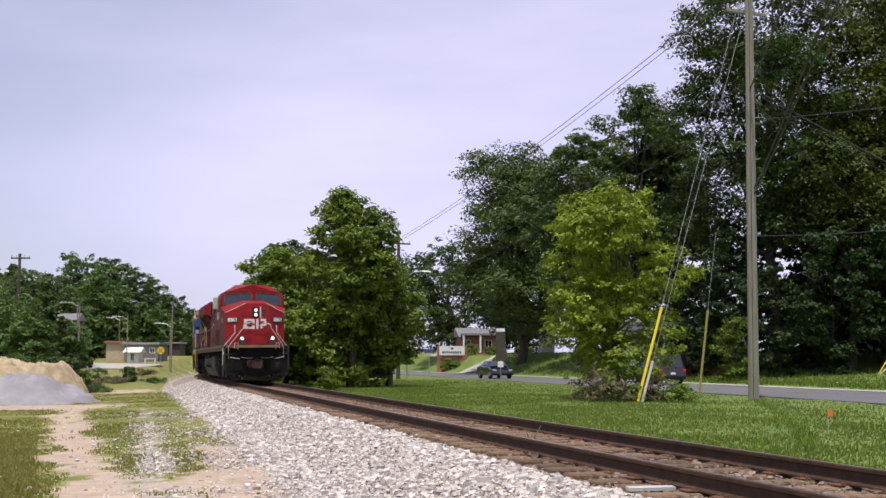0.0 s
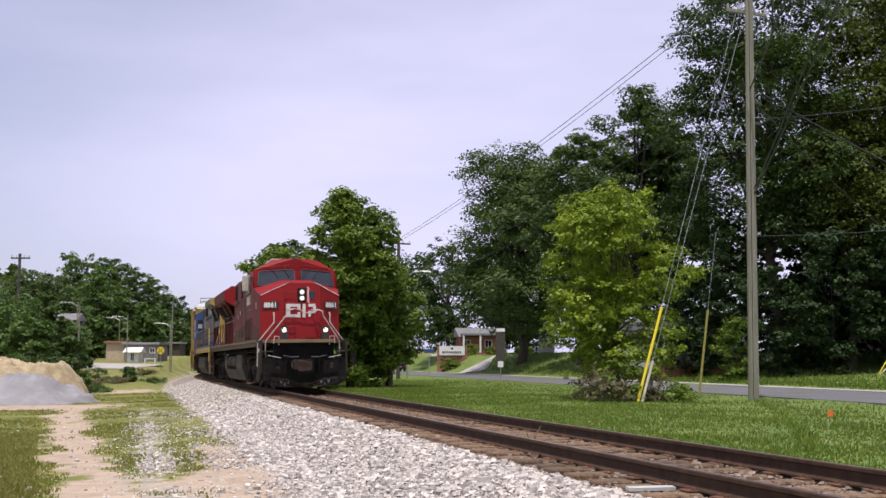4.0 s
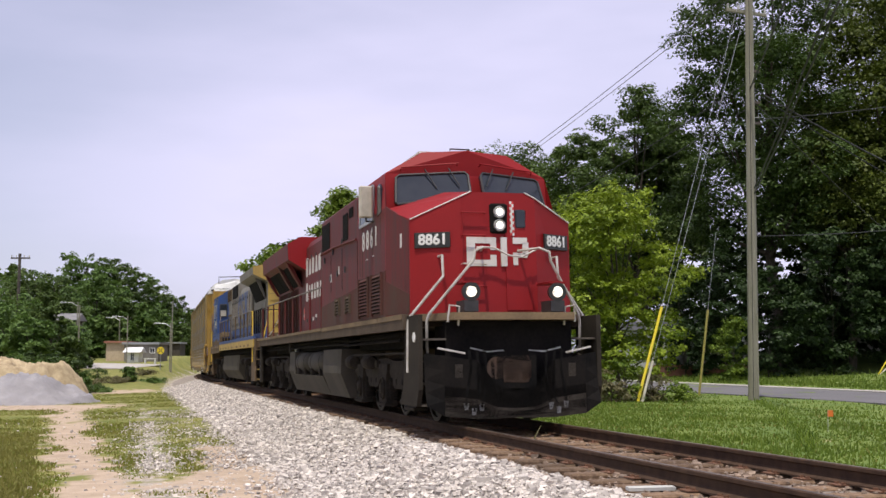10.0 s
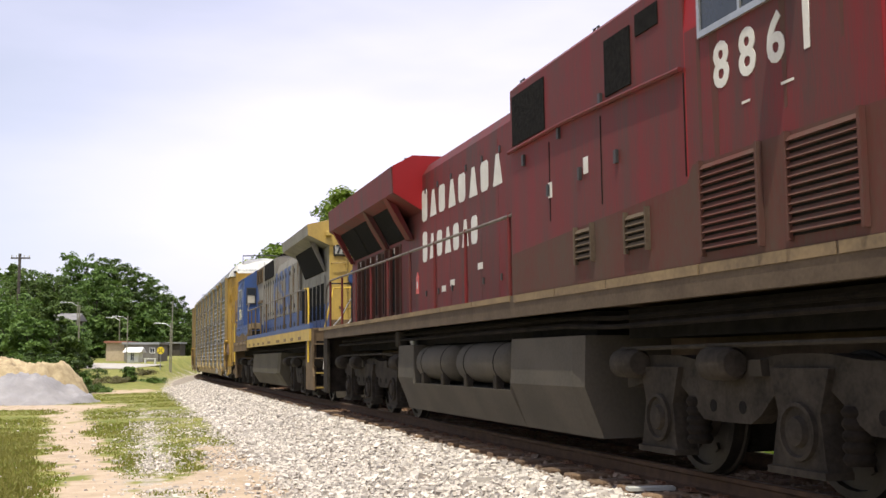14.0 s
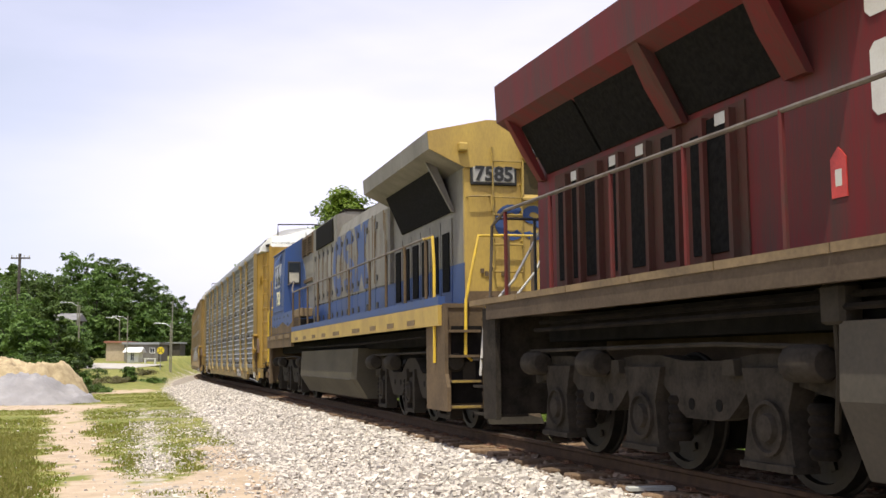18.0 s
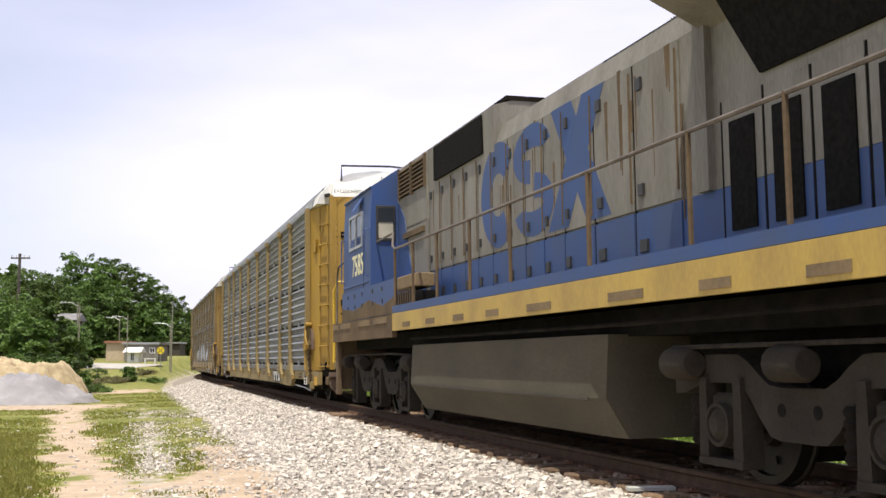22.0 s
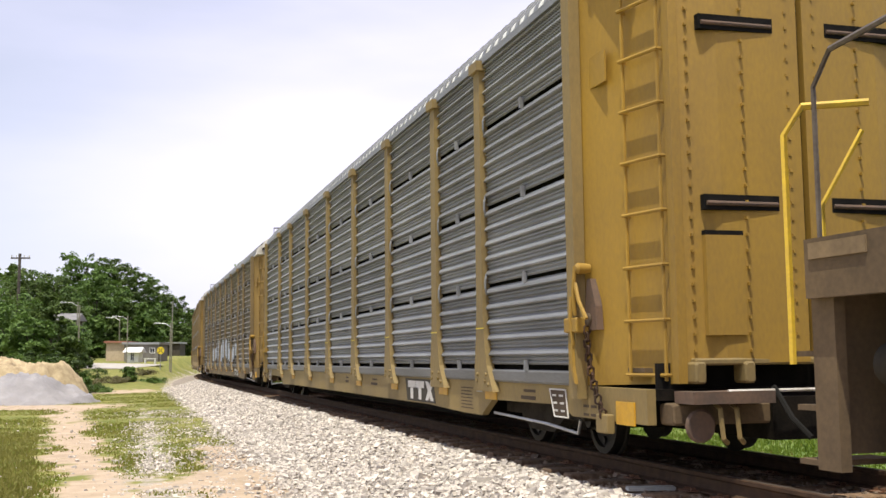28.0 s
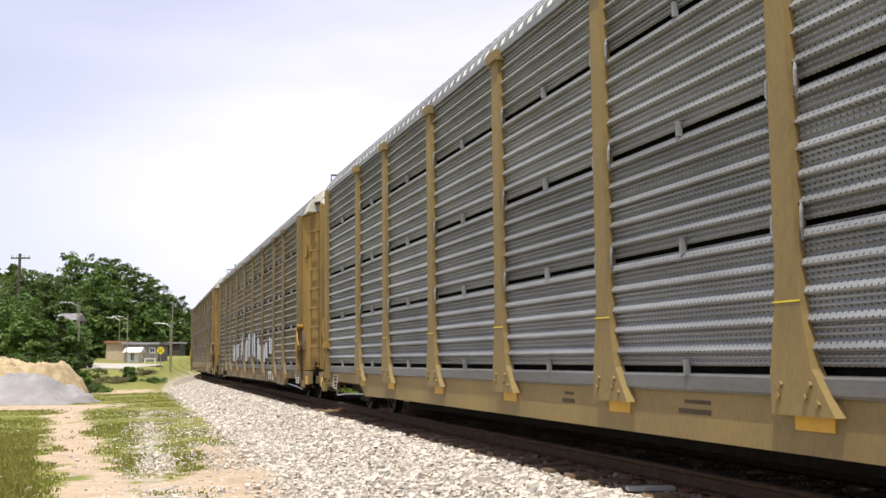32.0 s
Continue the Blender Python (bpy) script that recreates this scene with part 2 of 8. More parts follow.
class Shape:
    """Collects solids for one mesh."""

    def __init__(self):
        self.v, self.f = [], []

    def add(self, verts, faces):
        k = len(self.v)
        self.v += [tuple(v) for v in verts]
        self.f += [tuple(i + k for i in f) for f in faces]
        return self

    def box(self, x0, x1, y0, y1, z0, z1, c=0.0):
        """A box; c cuts its edges along the longest axis."""
        x0, x1, y0, y1, z0, z1 = min(x0, x1), max(x0, x1), min(y0, y1), max(y0, y1), min(z0, z1), max(z0, z1)
        if c <= 0:
            v = [(x, y, z) for x in (x0, x1) for y in (y0, y1) for z in (z0, z1)]
            return self.add(v, [(0, 1, 3, 2), (4, 6, 7, 5), (0, 4, 5, 1), (2, 3, 7, 6), (0, 2, 6, 4), (1, 5, 7, 3)])
        d = (x1 - x0, y1 - y0, z1 - z0)
        ax = d.index(max(d))
        c = min(c, min(d) * 0.45)
        lo, hi = [(x0, x1), (y0, y1), (z0, z1)][ax]
        (a0, a1), (b0, b1) = [r for i, r in enumerate([(x0, x1), (y0, y1), (z0, z1)]) if i != ax]
        ring = [(a0 + c, b0), (a1 - c, b0), (a1, b0 + c), (a1, b1 - c), (a1 - c, b1), (a0 + c, b1), (a0, b1 - c), (a0, b0 + c)]
        return self.prism(ring, lo, hi, "xyz"[ax], c * 0.7)

    def prism(self, ring, lo, hi, axis="x", inset=0.0):
        """A polygon swept along an axis; ring holds the two other coordinates in order; inset rounds the ends."""
        def put(a, b, w):
            return {"x": (w, a, b), "y": (a, w, b), "z": (a, b, w)}[axis]
        n = len(ring)
        if inset:
            ca, cb = sum(a for a, _ in ring) / n, sum(b for _, b in ring) / n
            ra, rb = max(abs(a - ca) for a, _ in ring) or 1, max(abs(b - cb) for _, b in ring) or 1
            small = [(ca + (a - ca) * max(0, 1 - inset / ra), cb + (b - cb) * max(0, 1 - inset / rb)) for a, b in ring]
            levels = [(small, lo), (ring, lo + inset), (ring, hi - inset), (small, hi)]
        else:
            levels = [(ring, lo), (ring, hi)]
        v = [put(a, b, w) for rg, w in levels for a, b in rg]
        f = []
        for k in range(len(levels) - 1):
            for i in range(n):
                j = (i + 1) % n
                f.append((k * n + i, k * n + j, (k + 1) * n + j, (k + 1) * n + i))
        f += [tuple(range(n - 1, -1, -1)), tuple(range((len(levels) - 1) * n, len(levels) * n))]
        return self.add(v, f)

    def tube(self, pts, r, seg=7, r2=None):
        """A round bar through the points."""
        pts = [Vector(p) for p in pts]
        n = len(pts)
        v, f = [], []
        up = None
        for i, p in enumerate(pts):
            d = (pts[min(i + 1, n - 1)] - pts[max(i - 1, 0)]).normalized()
            if up is None or abs(up.dot(d)) > 0.95:
                up = Vector((0, 0, 1)) if abs(d.z) < 0.9 else Vector((1, 0, 0))
            a = d.cross(up).normalized()
            up = a.cross(d).normalized()
            rr = r if r2 is None else r + (r2 - r) * i / (n - 1)
            for k in range(seg):
                g = 2 * math.pi * k / seg
                v.append(p + a * (rr * math.cos(g)) + up * (rr * math.sin(g)))
        for i in range(n - 1):
            for k in range(seg):
                q = (k + 1) % seg
                f.append((i * seg + k, i * seg + q, (i + 1) * seg + q, (i + 1) * seg + k))
        f += [tuple(range(seg - 1, -1, -1)), tuple(range((n - 1) * seg, n * seg))]
        return self.add(v, f)

    def lathe(self, prof, at, axis="y", seg=20):
        """A turned body: prof holds (along, radius); at is its centre."""
        v, f = [], []
        n = len(prof)
        for w, r in prof:
            for k in range(seg):
                g = 2 * math.pi * k / seg
                a, b = r * math.cos(g), r * math.sin(g)
                o = {"x": (w, a, b), "y": (a, w, b), "z": (a, b, w)}[axis]
                v.append((at[0] + o[0], at[1] + o[1], at[2] + o[2]))
        for i in range(n - 1):
            for k in range(seg):
                q = (k + 1) % seg
                f.append((i * seg + k, i * seg + q, (i + 1) * seg + q, (i + 1) * seg + k))
        f += [tuple(range(seg - 1, -1, -1)), tuple(range((n - 1) * seg, n * seg))]
        return self.add(v, f)

    def hull(self, ring_a, ring_b):
        """A solid between two rings of equal length."""
        n = len(ring_a)
        f = [(i, (i + 1) % n, n + (i + 1) % n, n + i) for i in range(n)] + [tuple(range(n - 1, -1, -1)), tuple(range(n, 2 * n))]
        return self.add(list(ring_a) + list(ring_b), f)

    def loft(self, rings):
        n = len(rings[0])
        v = [p for r in rings for p in r]
        f = [(k * n + i, k * n + (i + 1) % n, (k + 1) * n + (i + 1) % n, (k + 1) * n + i) for k in range(len(rings) - 1) for i in range(n)]
        f += [tuple(range(n - 1, -1, -1)), tuple(range((len(rings) - 1) * n, len(rings) * n))]
        return self.add(v, f)


FIT = [None]


def fit_x(x):
    """A vehicle's length fitted station by station."""
    return float(np.interp(x, *FIT[0])) if FIT[0] else x


def part(name, shape, material, parent, label="", smooth=False):
    if FIT[0]:
        shape.v = [(fit_x(x), y, z) for x, y, z in shape.v]
    me = bpy.data.meshes.new(name)
    me.from_pydata(shape.v, [], shape.f)
    bm = bmesh.new()
    bm.from_mesh(me)
    bmesh.ops.recalc_face_normals(bm, faces=bm.faces)
    bm.to_mesh(me)
    bm.free()
    me.materials.append(M[material])
    if smooth:
        me.polygons.foreach_set("use_smooth", [True] * len(me.polygons))
        me.set_sharp_from_angle(angle=radians(40))
    ob = new(name, me)
    ob.parent = parent
    return tagged(ob, label)


def lettering(name, text, size, m, material, parent, thick=0.006, squeeze=1.0, bold=0.0, slant=0.0, gap=1.0):
    """Raised letters in the built-in font as a mesh; m is their pose in the parent's space."""
    cu = bpy.data.curves.new(name, "FONT")
    cu.body, cu.size, cu.extrude, cu.offset, cu.shear, cu.space_character = text, size, thick, bold, slant, gap
    cu.align_x, cu.align_y, cu.resolution_u = "CENTER", "CENTER", 3
    tmp = new(name, cu)
    dg = bpy.context.evaluated_depsgraph_get()
    dg.update()
    me = bpy.data.meshes.new_from_object(tmp.evaluated_get(dg))
    bpy.data.objects.remove(tmp)
    me.transform(Matrix.Diagonal((squeeze, 1, 1, 1)))
    me.materials.clear()
    me.materials.append(M[material])
    ob = new(name, me)
    ob.parent = parent
    ob.matrix_local = Matrix.Translation((fit_x(m.translation.x) - m.translation.x, 0, 0)) @ m
    return ob


# ---- the line of the track ----
DS = 0.25
TS = np.arange(-60.0, 260.0, DS)


def heading(s):
    def p(q):
        return -0.28872 + 0.0015156 * q - 6.0489e-05 * q * q + 6.7936e-07 * q ** 3
    def k(q):
        return 0.0015156 - 12.0978e-05 * q + 20.3808e-07 * q * q
    return np.where(s > 69.5, p(69.5) + k(69.5) * (s - 69.5), np.where(s < -24.0, p(-24.0) + k(-24.0) * (s + 24.0), p(np.clip(s, -24.0, 69.5))))


TH = heading(TS)
_i0 = int(round(60 / DS))
TX, TY = np.cumsum(np.sin(TH)) * DS, np.cumsum(np.cos(TH)) * DS
TX, TY = TX - TX[_i0] + 3.10, TY - TY[_i0] + 9.65


def on_track(s, lat=0.0, z=0.0):
    """A point of the track's space: s along it (away from the eye), lat to its right, z over the rails."""
    x, y, a = np.interp(s, TS, TX), np.interp(s, TS, TY), np.interp(s, TS, TH)
    return Vector((float(x + lat * math.cos(a)), float(y - lat * math.sin(a)), z))


def side_of_track(X, Y):
    """s and lat of ground points (arrays)."""
    P = np.stack([TX, TY], 1)[::4]
    s_out, l_out = np.empty(len(X)), np.empty(len(X))
    for i in range(0, len(X), 4000):
        dx, dy = X[i:i + 4000, None] - P[None, :, 0], Y[i:i + 4000, None] - P[None, :, 1]
        j = np.argmin(dx * dx + dy * dy, 1)
        a = TH[::4][j]
        r = np.arange(len(j))
        l_out[i:i + 4000] = dx[r, j] * np.cos(a) - dy[r, j] * np.sin(a)
        s_out[i:i + 4000] = TS[::4][j] + dx[r, j] * np.sin(a) + dy[r, j] * np.cos(a)
    return s_out, l_out


def bumps(X, Y, size, seed=0.0):
    return np.array([noise.noise((x / size + seed, y / size, seed)) for x, y in zip(X, Y)])


def ground_z(X, Y):
    X, Y = np.atleast_1d(np.asarray(X, float)), np.atleast_1d(np.asarray(Y, float))
    s, lat = side_of_track(X, Y)
    z = np.interp(lat, [-60, -20, -9, -6, -4.6, -3.4, -2.9, -1.9, 1.9, 3.0, 8, 14, 80], [-0.6, -0.7, -0.75, -0.74, -0.71, -0.69, -0.68, -0.52, -0.46, -0.40, -0.40, -0.48, -0.35])
    # land rises gently beyond the road and towards the far street
    o = X + 0.234 * Y
    z = np.where(o > 33, -0.42 + np.clip((o - 33) * (0.05 + 0.009 * np.clip(Y - 78, 0, 62)), 0, 2.2), z)
    z = np.where(lat < -3.4, z + np.clip((Y - 60) * 0.03, 0, 2.4) * np.clip((-3.4 - lat) / 1.8, 0, 1), z)
    return z, s, lat


# ---- ground ----
def ground_material():
    """Grass, bare sandy dirt and grey stone chips, mixed by painted zones and noise at two scales."""
    m = bpy.data.materials.new("grass_and_dirt_ground")
    m.use_nodes = True
    n, l = m.node_tree.nodes, m.node_tree.links
    b = n["Principled BSDF"]
    b.inputs["Roughness"].default_value = 0.95
    tc = n.new("ShaderNodeTexCoord")

    def tone(a, c, scale, detail=5):
        t, r = n.new("ShaderNodeTexNoise"), n.new("ShaderNodeValToRGB")
        t.inputs["Scale"].default_value, t.inputs["Detail"].default_value, t.inputs["Roughness"].default_value = scale, detail, 0.65
        l.new(tc.outputs["Object"], t.inputs["Vector"])
        r.color_ramp.elements[0].position, r.color_ramp.elements[1].position = 0.35, 0.68
        r.color_ramp.elements[0].color, r.color_ramp.elements[1].color = (*a, 1), (*c, 1)
        l.new(t.outputs["Fac"], r.inputs["Fac"])
        return r.outputs["Color"], t.outputs["Fac"]

    def blend(fac, a, c):
        x = n.new("ShaderNodeMix")
        x.data_type = "RGBA"
        l.new(fac, x.inputs["Factor"])
        l.new(a, x.inputs["A"])
        l.new(c, x.inputs["B"])
        return x.outputs["Result"]

    def zone(layer, rough_scale, lo, hi):
        at = n.new("ShaderNodeAttribute")
        at.attribute_name = layer
        t = n.new("ShaderNodeTexNoise")
        t.inputs["Scale"].default_value, t.inputs["Detail"].default_value = rough_scale, 6
        l.new(tc.outputs["Object"], t.inputs["Vector"])
        s = n.new("ShaderNodeMath")
        s.operation = "MULTIPLY_ADD"
        l.new(t.outputs["Fac"], s.inputs[0])
        s.inputs[1].default_value = 2.0
        l.new(at.outputs["Fac"], s.inputs[2])
        r = n.new("ShaderNodeMapRange")
        r.inputs["From Min"].default_value, r.inputs["From Max"].default_value = lo, hi
        l.new(s.outputs[0], r.inputs["Value"])
        return r.outputs[0]

    grass, _ = tone((0.13, 0.155, 0.026), (0.27, 0.245, 0.062), 0.9, 9)
    dirt, df = tone((0.50, 0.385, 0.28), (0.35, 0.265, 0.185), 2.2, 9)
    chips, _ = tone((0.29, 0.25, 0.205), (0.50, 0.435, 0.365), 14.0, 8)
    lush, _ = tone((0.085, 0.145, 0.018), (0.165, 0.215, 0.036), 0.8, 9)
    c0 = blend(zone("lush", 1.2, 1.35, 1.75), grass, lush)
    c1 = blend(zone("dirt", 1.6, 1.30, 1.62), c0, dirt)
    c2 = blend(zone("chips", 3.0, 1.35, 1.65), c1, chips)
    l.new(c2, b.inputs["Base Color"])
    bp = n.new("ShaderNodeBump")
    bp.inputs["Strength"].default_value, bp.inputs["Distance"].default_value = 0.6, 0.04
    t = n.new("ShaderNodeTexNoise")
    t.inputs["Scale"].default_value, t.inputs["Detail"].default_value = 18.0, 6
    l.new(tc.outputs["Object"], t.inputs["Vector"])
    l.new(t.outputs["Fac"], bp.inputs["Height"])
    l.new(bp.outputs["Normal"], b.inputs["Normal"])
    return m


def spread(lo, fine0, fine1, hi, step, growth):
    """Grid lines: even between fine0 and fine1, ever wider outside."""
    mid = list(np.arange(fine0, fine1 + step / 2, step))
    out, w, x = [], step, fine1
    while x < hi:
        w *= growth
        x += w
        out.append(x)
    low, w, x = [], step, fine0
    while x > lo:
        w *= growth
        x -= w
        low.append(x)
    return np.array(low[::-1] + mid + out)


def dirt_zone(X, Y, s, lat):
    """0 to 1: the wheel tracks of the lane, the bare verge and the pad before the heaps."""
    # the outer wheel track
    a = np.interp(Y, [5, 13.7, 16.45, 20.5, 27.3, 39.5], [-1.1, -4.25, -5.25, -6.77, -9.25, -13.5])
    a = a + 0.10 * np.sin(Y * 0.9) + 0.06 * np.sin(Y * 2.1 + 1)
    d = np.clip((0.74 + 0.10 * np.sin(Y * 1.3 + 2) - np.abs(X - a)) / 0.5, 0, 1) * (Y < 40)
    # bare ground between the lane and the ballast's foot, up to where the grass begins
    b = np.interp(Y, [5, 13.7, 15.0, 16.0, 17.3, 20.5, 23.0], [-1.2, -3.65, -3.85, -3.80, -3.9, -4.75, -5.6])
    d = np.maximum(d, np.clip((X - b) / 0.35, 0, 1) * (lat < 0) * np.clip((22.6 - Y) / 1.6, 0, 1))
    # pad in front of the heaps
    d = np.maximum(d, np.clip(1.4 - np.abs(Y - 41.0) / 2.4, 0, 1) * np.clip((-11.5 - X) / 1.5, 0, 1))
    d = np.maximum(d, np.clip(1.3 - np.abs(Y - 60.0 - 0.4 * (X + 18)) / 3.0, 0, 1) * np.clip((-15.5 - X) / 1.5, 0, 1))
    return d


def chips_zone(X, Y, s, lat):
    """0 to 1: the strewn stone strip of the lane."""
    mid = np.interp(Y, [5, 13.7, 15.7, 20.5, 27.3, 40.9, 65], [-0.9, -3.49, -4.09, -5.42, -7.26, -11.18, -18.1])
    mid = mid + 0.12 * np.sin(Y * 1.1) + 0.07 * np.sin(Y * 2.3)
    half = np.interp(Y, [13.7, 20.5, 27.3, 40], [0.42, 0.26, 0.20, 0.16])
    c = 0.66 * np.clip(1.5 - np.abs(X - mid) / half, 0, 1) * np.clip((48 - Y) / 10, 0, 1)
    return np.maximum(c, np.clip((lat + 3.8) / 0.7, 0, 1) * (lat < 1.6))


def build_ground():
    xs, ys = spread(-1500, -24, 26, 1500, 0.5, 1.16), spread(-600, 4, 62, 2500, 0.5, 1.14)
    X, Y = [g.ravel() for g in np.meshgrid(xs, ys)]
    z, s, lat = ground_z(X, Y)
    near = (np.abs(X) < 40) & (Y > 0) & (Y < 120)
    u = np.zeros(len(X))
    u[near] = bumps(X[near], Y[near], 2.5) * 0.05 + bumps(X[near], Y[near], 0.7, 3.0) * 0.02
    z = z + np.where(np.abs(lat) > 2.2, u, 0)
    nx, ny = len(xs), len(ys)
    f = [(j * nx + i, j * nx + i + 1, (j + 1) * nx + i + 1, (j + 1) * nx + i) for j in range(ny - 1) for i in range(nx - 1)]
    ob = mesh_ob("ground", np.stack([X, Y, z], 1).tolist(), f, "bed", None, "", True)
    ob.data.materials[0] = ground_material()
    chips = chips_zone(X, Y, s, lat)
    for name, val in (("dirt", dirt_zone(X, Y, s, lat)), ("chips", np.clip(chips, 0, 1)), ("lush", np.clip((lat - 1.3) / 0.5, 0, 1))):
        at = ob.data.attributes.new(name, "FLOAT", "POINT")
        at.data.foreach_set("value", val.astype(np.float32))
    tagged(ob, "sunlit ground of mown grass and bare sandy dirt", "ground", kind="structure")


build_ground()


def build_road():
    """The two-lane road beyond the line, with its shoulder and the side street."""
    def band(name, off0, off1, z, material, label, y0=-300, y1=420):
        Ys = np.arange(y0, y1, 6.0)
        v, f = [], []
        for y in Ys:
            for o, dz in ((off0, -0.25), (off0, 0), (off1, 0), (off1, -0.25)):
                v.append((o - 0.234 * y, y, z + dz))
        for i in range(len(Ys) - 1):
            for k in range(3):
                f.append((i * 4 + k, i * 4 + k + 1, i * 4 + k + 5, i * 4 + k + 4))
        tagged(mesh_ob(name, v, f, material), label, name, kind="structure")
    band("road", 23.2, 31.2, -0.44, "asphalt", "grey asphalt two-lane road beyond the grass")
    band("pavement", 31.25, 32.5, -0.40, "concrete", "pale concrete pavement along the road")


build_road()


# ---- track ----
def build_track():
    track = thing("railway_track", "single railway track with rusty rails on worn wooden sleepers", "railway track", kind="structure")
    ss = np.arange(-24, 150, 0.5)
    # rail section: (across, height)
    sec = [(-0.070, -0.172), (0.070, -0.172), (0.070, -0.158), (0.016, -0.140), (0.010, -0.120), (0.010, -0.055), (0.036, -0.040), (0.036, -0.010), (0.026, 0.0), (-0.026, 0.0), (-0.036, -0.010), (-0.036, -0.040), (-0.010, -0.055), (-0.010, -0.120), (-0.016, -0.140), (-0.070, -0.158)]
    for lat in (-0.768, 0.768):
        rings = [[tuple(on_track(s, lat + a, h - 0.009 * (lat < 0))) for a, h in sec] for s in ss]
        sh = Shape().loft(rings)
        r = part("rail", sh, "rail", track)
        r.data.materials.append(M["railtop"])
        n = len(sec)
        for p in r.data.polygons:
            if len(p.vertices) == 4 and min(v % n for v in p.vertices) == 8 and max(v % n for v in p.vertices) == 9:
                p.material_index = 1
    base = None
    k = 0
    me_plate = None
    s = -22.0
    rnd = random.Random(4)
    while s < 95:
        if base is None:
            sh = Shape().box(-0.115, 0.115, -1.30, 1.30, -0.34, -0.176, 0.02)
            base = part("sleeper", sh, "tie", track).data
            bpy.data.objects.remove(bpy.data.objects["sleeper"])
            pl = Shape().box(-0.09, 0.09, -0.17, 0.17, -0.18, -0.168)
            for dy in (-0.1, 0.1):
                for dx in (-0.05, 0.05):
                    pl.box(dx - 0.012, dx + 0.012, dy - 0.02, dy + 0.02, -0.17, -0.148)
            me_plate = part("tie_plate", pl, "plate", track).data
            bpy.data.objects.remove(bpy.data.objects["tie_plate"])
        a = float(np.interp(s, TS, TH))
        p = on_track(s, rnd.uniform(-0.06, 0.06), rnd.uniform(-0.02, 0.004))
        ob = new("sleeper", base)
        ob.parent = track
        ob.matrix_local = pose(*p, 0, 0, 90 - math.degrees(a) + rnd.uniform(-1.5, 1.5))
        if s < 40:
            for lat in (-0.768, 0.768):
                q = on_track(s, lat, 0)
                po = new("tie_plate", me_plate)
                po.parent = track
                po.matrix_local = pose(*q, 0, 0, 90 - math.degrees(a))
        s += 0.545
        k += 1
    # the bed under the sleepers
    prof = [(-3.1, -0.70), (-2.9, -0.64), (-1.75, -0.27), (-0.9, -0.22), (0.9, -0.22), (1.5, -0.25), (2.6, -0.45)]
    v, f = [], []
    sb = np.arange(-24, 190, 0.5)
    for i, s in enumerate(sb):
        for a, h in prof:
            v.append(on_track(s, a + 0.10 * noise.noise((s * 0.9, a, 2)), h + 0.02 * noise.noise((s * 2, a * 3, 5))))
    m = len(prof)
    for i in range(len(sb) - 1):
        for j in range(m - 1):
            f.append((i * m + j, i * m + j + 1, (i + 1) * m + j + 1, (i + 1) * m + j))
    tagged(mesh_ob("ballast_bed", v, f, "bed", None, "", True), "grey crushed stone bed under the railway track", "ballast", kind="structure")


build_track()


def scatter_stones(name, label, material, n, s_pick, lat_pick, z_of, size, seed, sides=0):
    """Loose stones as one mesh: squashed, turned lumps of 8 corners."""
    rng = np.random.default_rng(seed)
    base = np.array([(-1, -0.8, -0.7), (0.9, -1, -0.6), (1, 0.9, -0.8), (-0.8, 1, -0.6), (-0.7, -0.6, 0.8), (0.8, -0.5, 0.6), (0.6, 0.8, 0.9), (-0.9, 0.6, 0.7)]) * 0.55
    quad = np.array([(4, 5, 6, 7), (0, 1, 5, 4), (1, 2, 6, 5), (2, 3, 7, 6), (3, 0, 4, 7)])
    s, lat = s_pick(rng, n), lat_pick(rng, n)
    x, y, a = np.interp(s, TS, TX), np.interp(s, TS, TY), np.interp(s, TS, TH)
    X, Y = x + lat * np.cos(a), y - lat * np.sin(a)
    Z = z_of(s, lat, rng)
    sz = size * rng.lognormal(0, 0.35, n)
    g, h = rng.uniform(0, 6.28, n), rng.uniform(-0.9, 0.9, n)
    V = base[None] * (1 + rng.uniform(-0.3, 0.3, (n, 8, 3))) * (sz[:, None] * np.stack([np.ones(n), rng.uniform(0.6, 1, n), rng.uniform(0.5, 0.9, n)], 1))[:, None, :]
    c, d = np.cos(h)[:, None], np.sin(h)[:, None]
    V = np.stack([V[..., 0], V[..., 1] * c - V[..., 2] * d, V[..., 1] * d + V[..., 2] * c], -1)
    c, d = np.cos(g)[:, None], np.sin(g)[:, None]
    V = np.stack([V[..., 0] * c - V[..., 1] * d, V[..., 0] * d + V[..., 1] * c, V[..., 2]], -1)
    V += np.stack([X, Y, Z], 1)[:, None, :]
    F = (quad[None] + (np.arange(n) * 8)[:, None, None]).reshape(-1, 4)
    me = bpy.data.meshes.new(name)
    me.from_pydata(V.reshape(-1, 3), [], F)
    me.materials.append(M[material])
    return tagged(new(name, me), label, "ballast", kind="stuff")


def bed_z(s, lat, rng):
    return np.interp(lat, [-4.6, -3.4, -2.9, -1.75, -0.9, 0.9, 1.5, 2.6], [-0.70, -0.68, -0.62, -0.26, -0.21, -0.21, -0.24, -0.44]) + rng.uniform(-0.012, 0.022, len(s))


def near_first(lo, hi, power):
    return lambda rng, n: lo + (hi - lo) * rng.uniform(0, 1, n) ** power


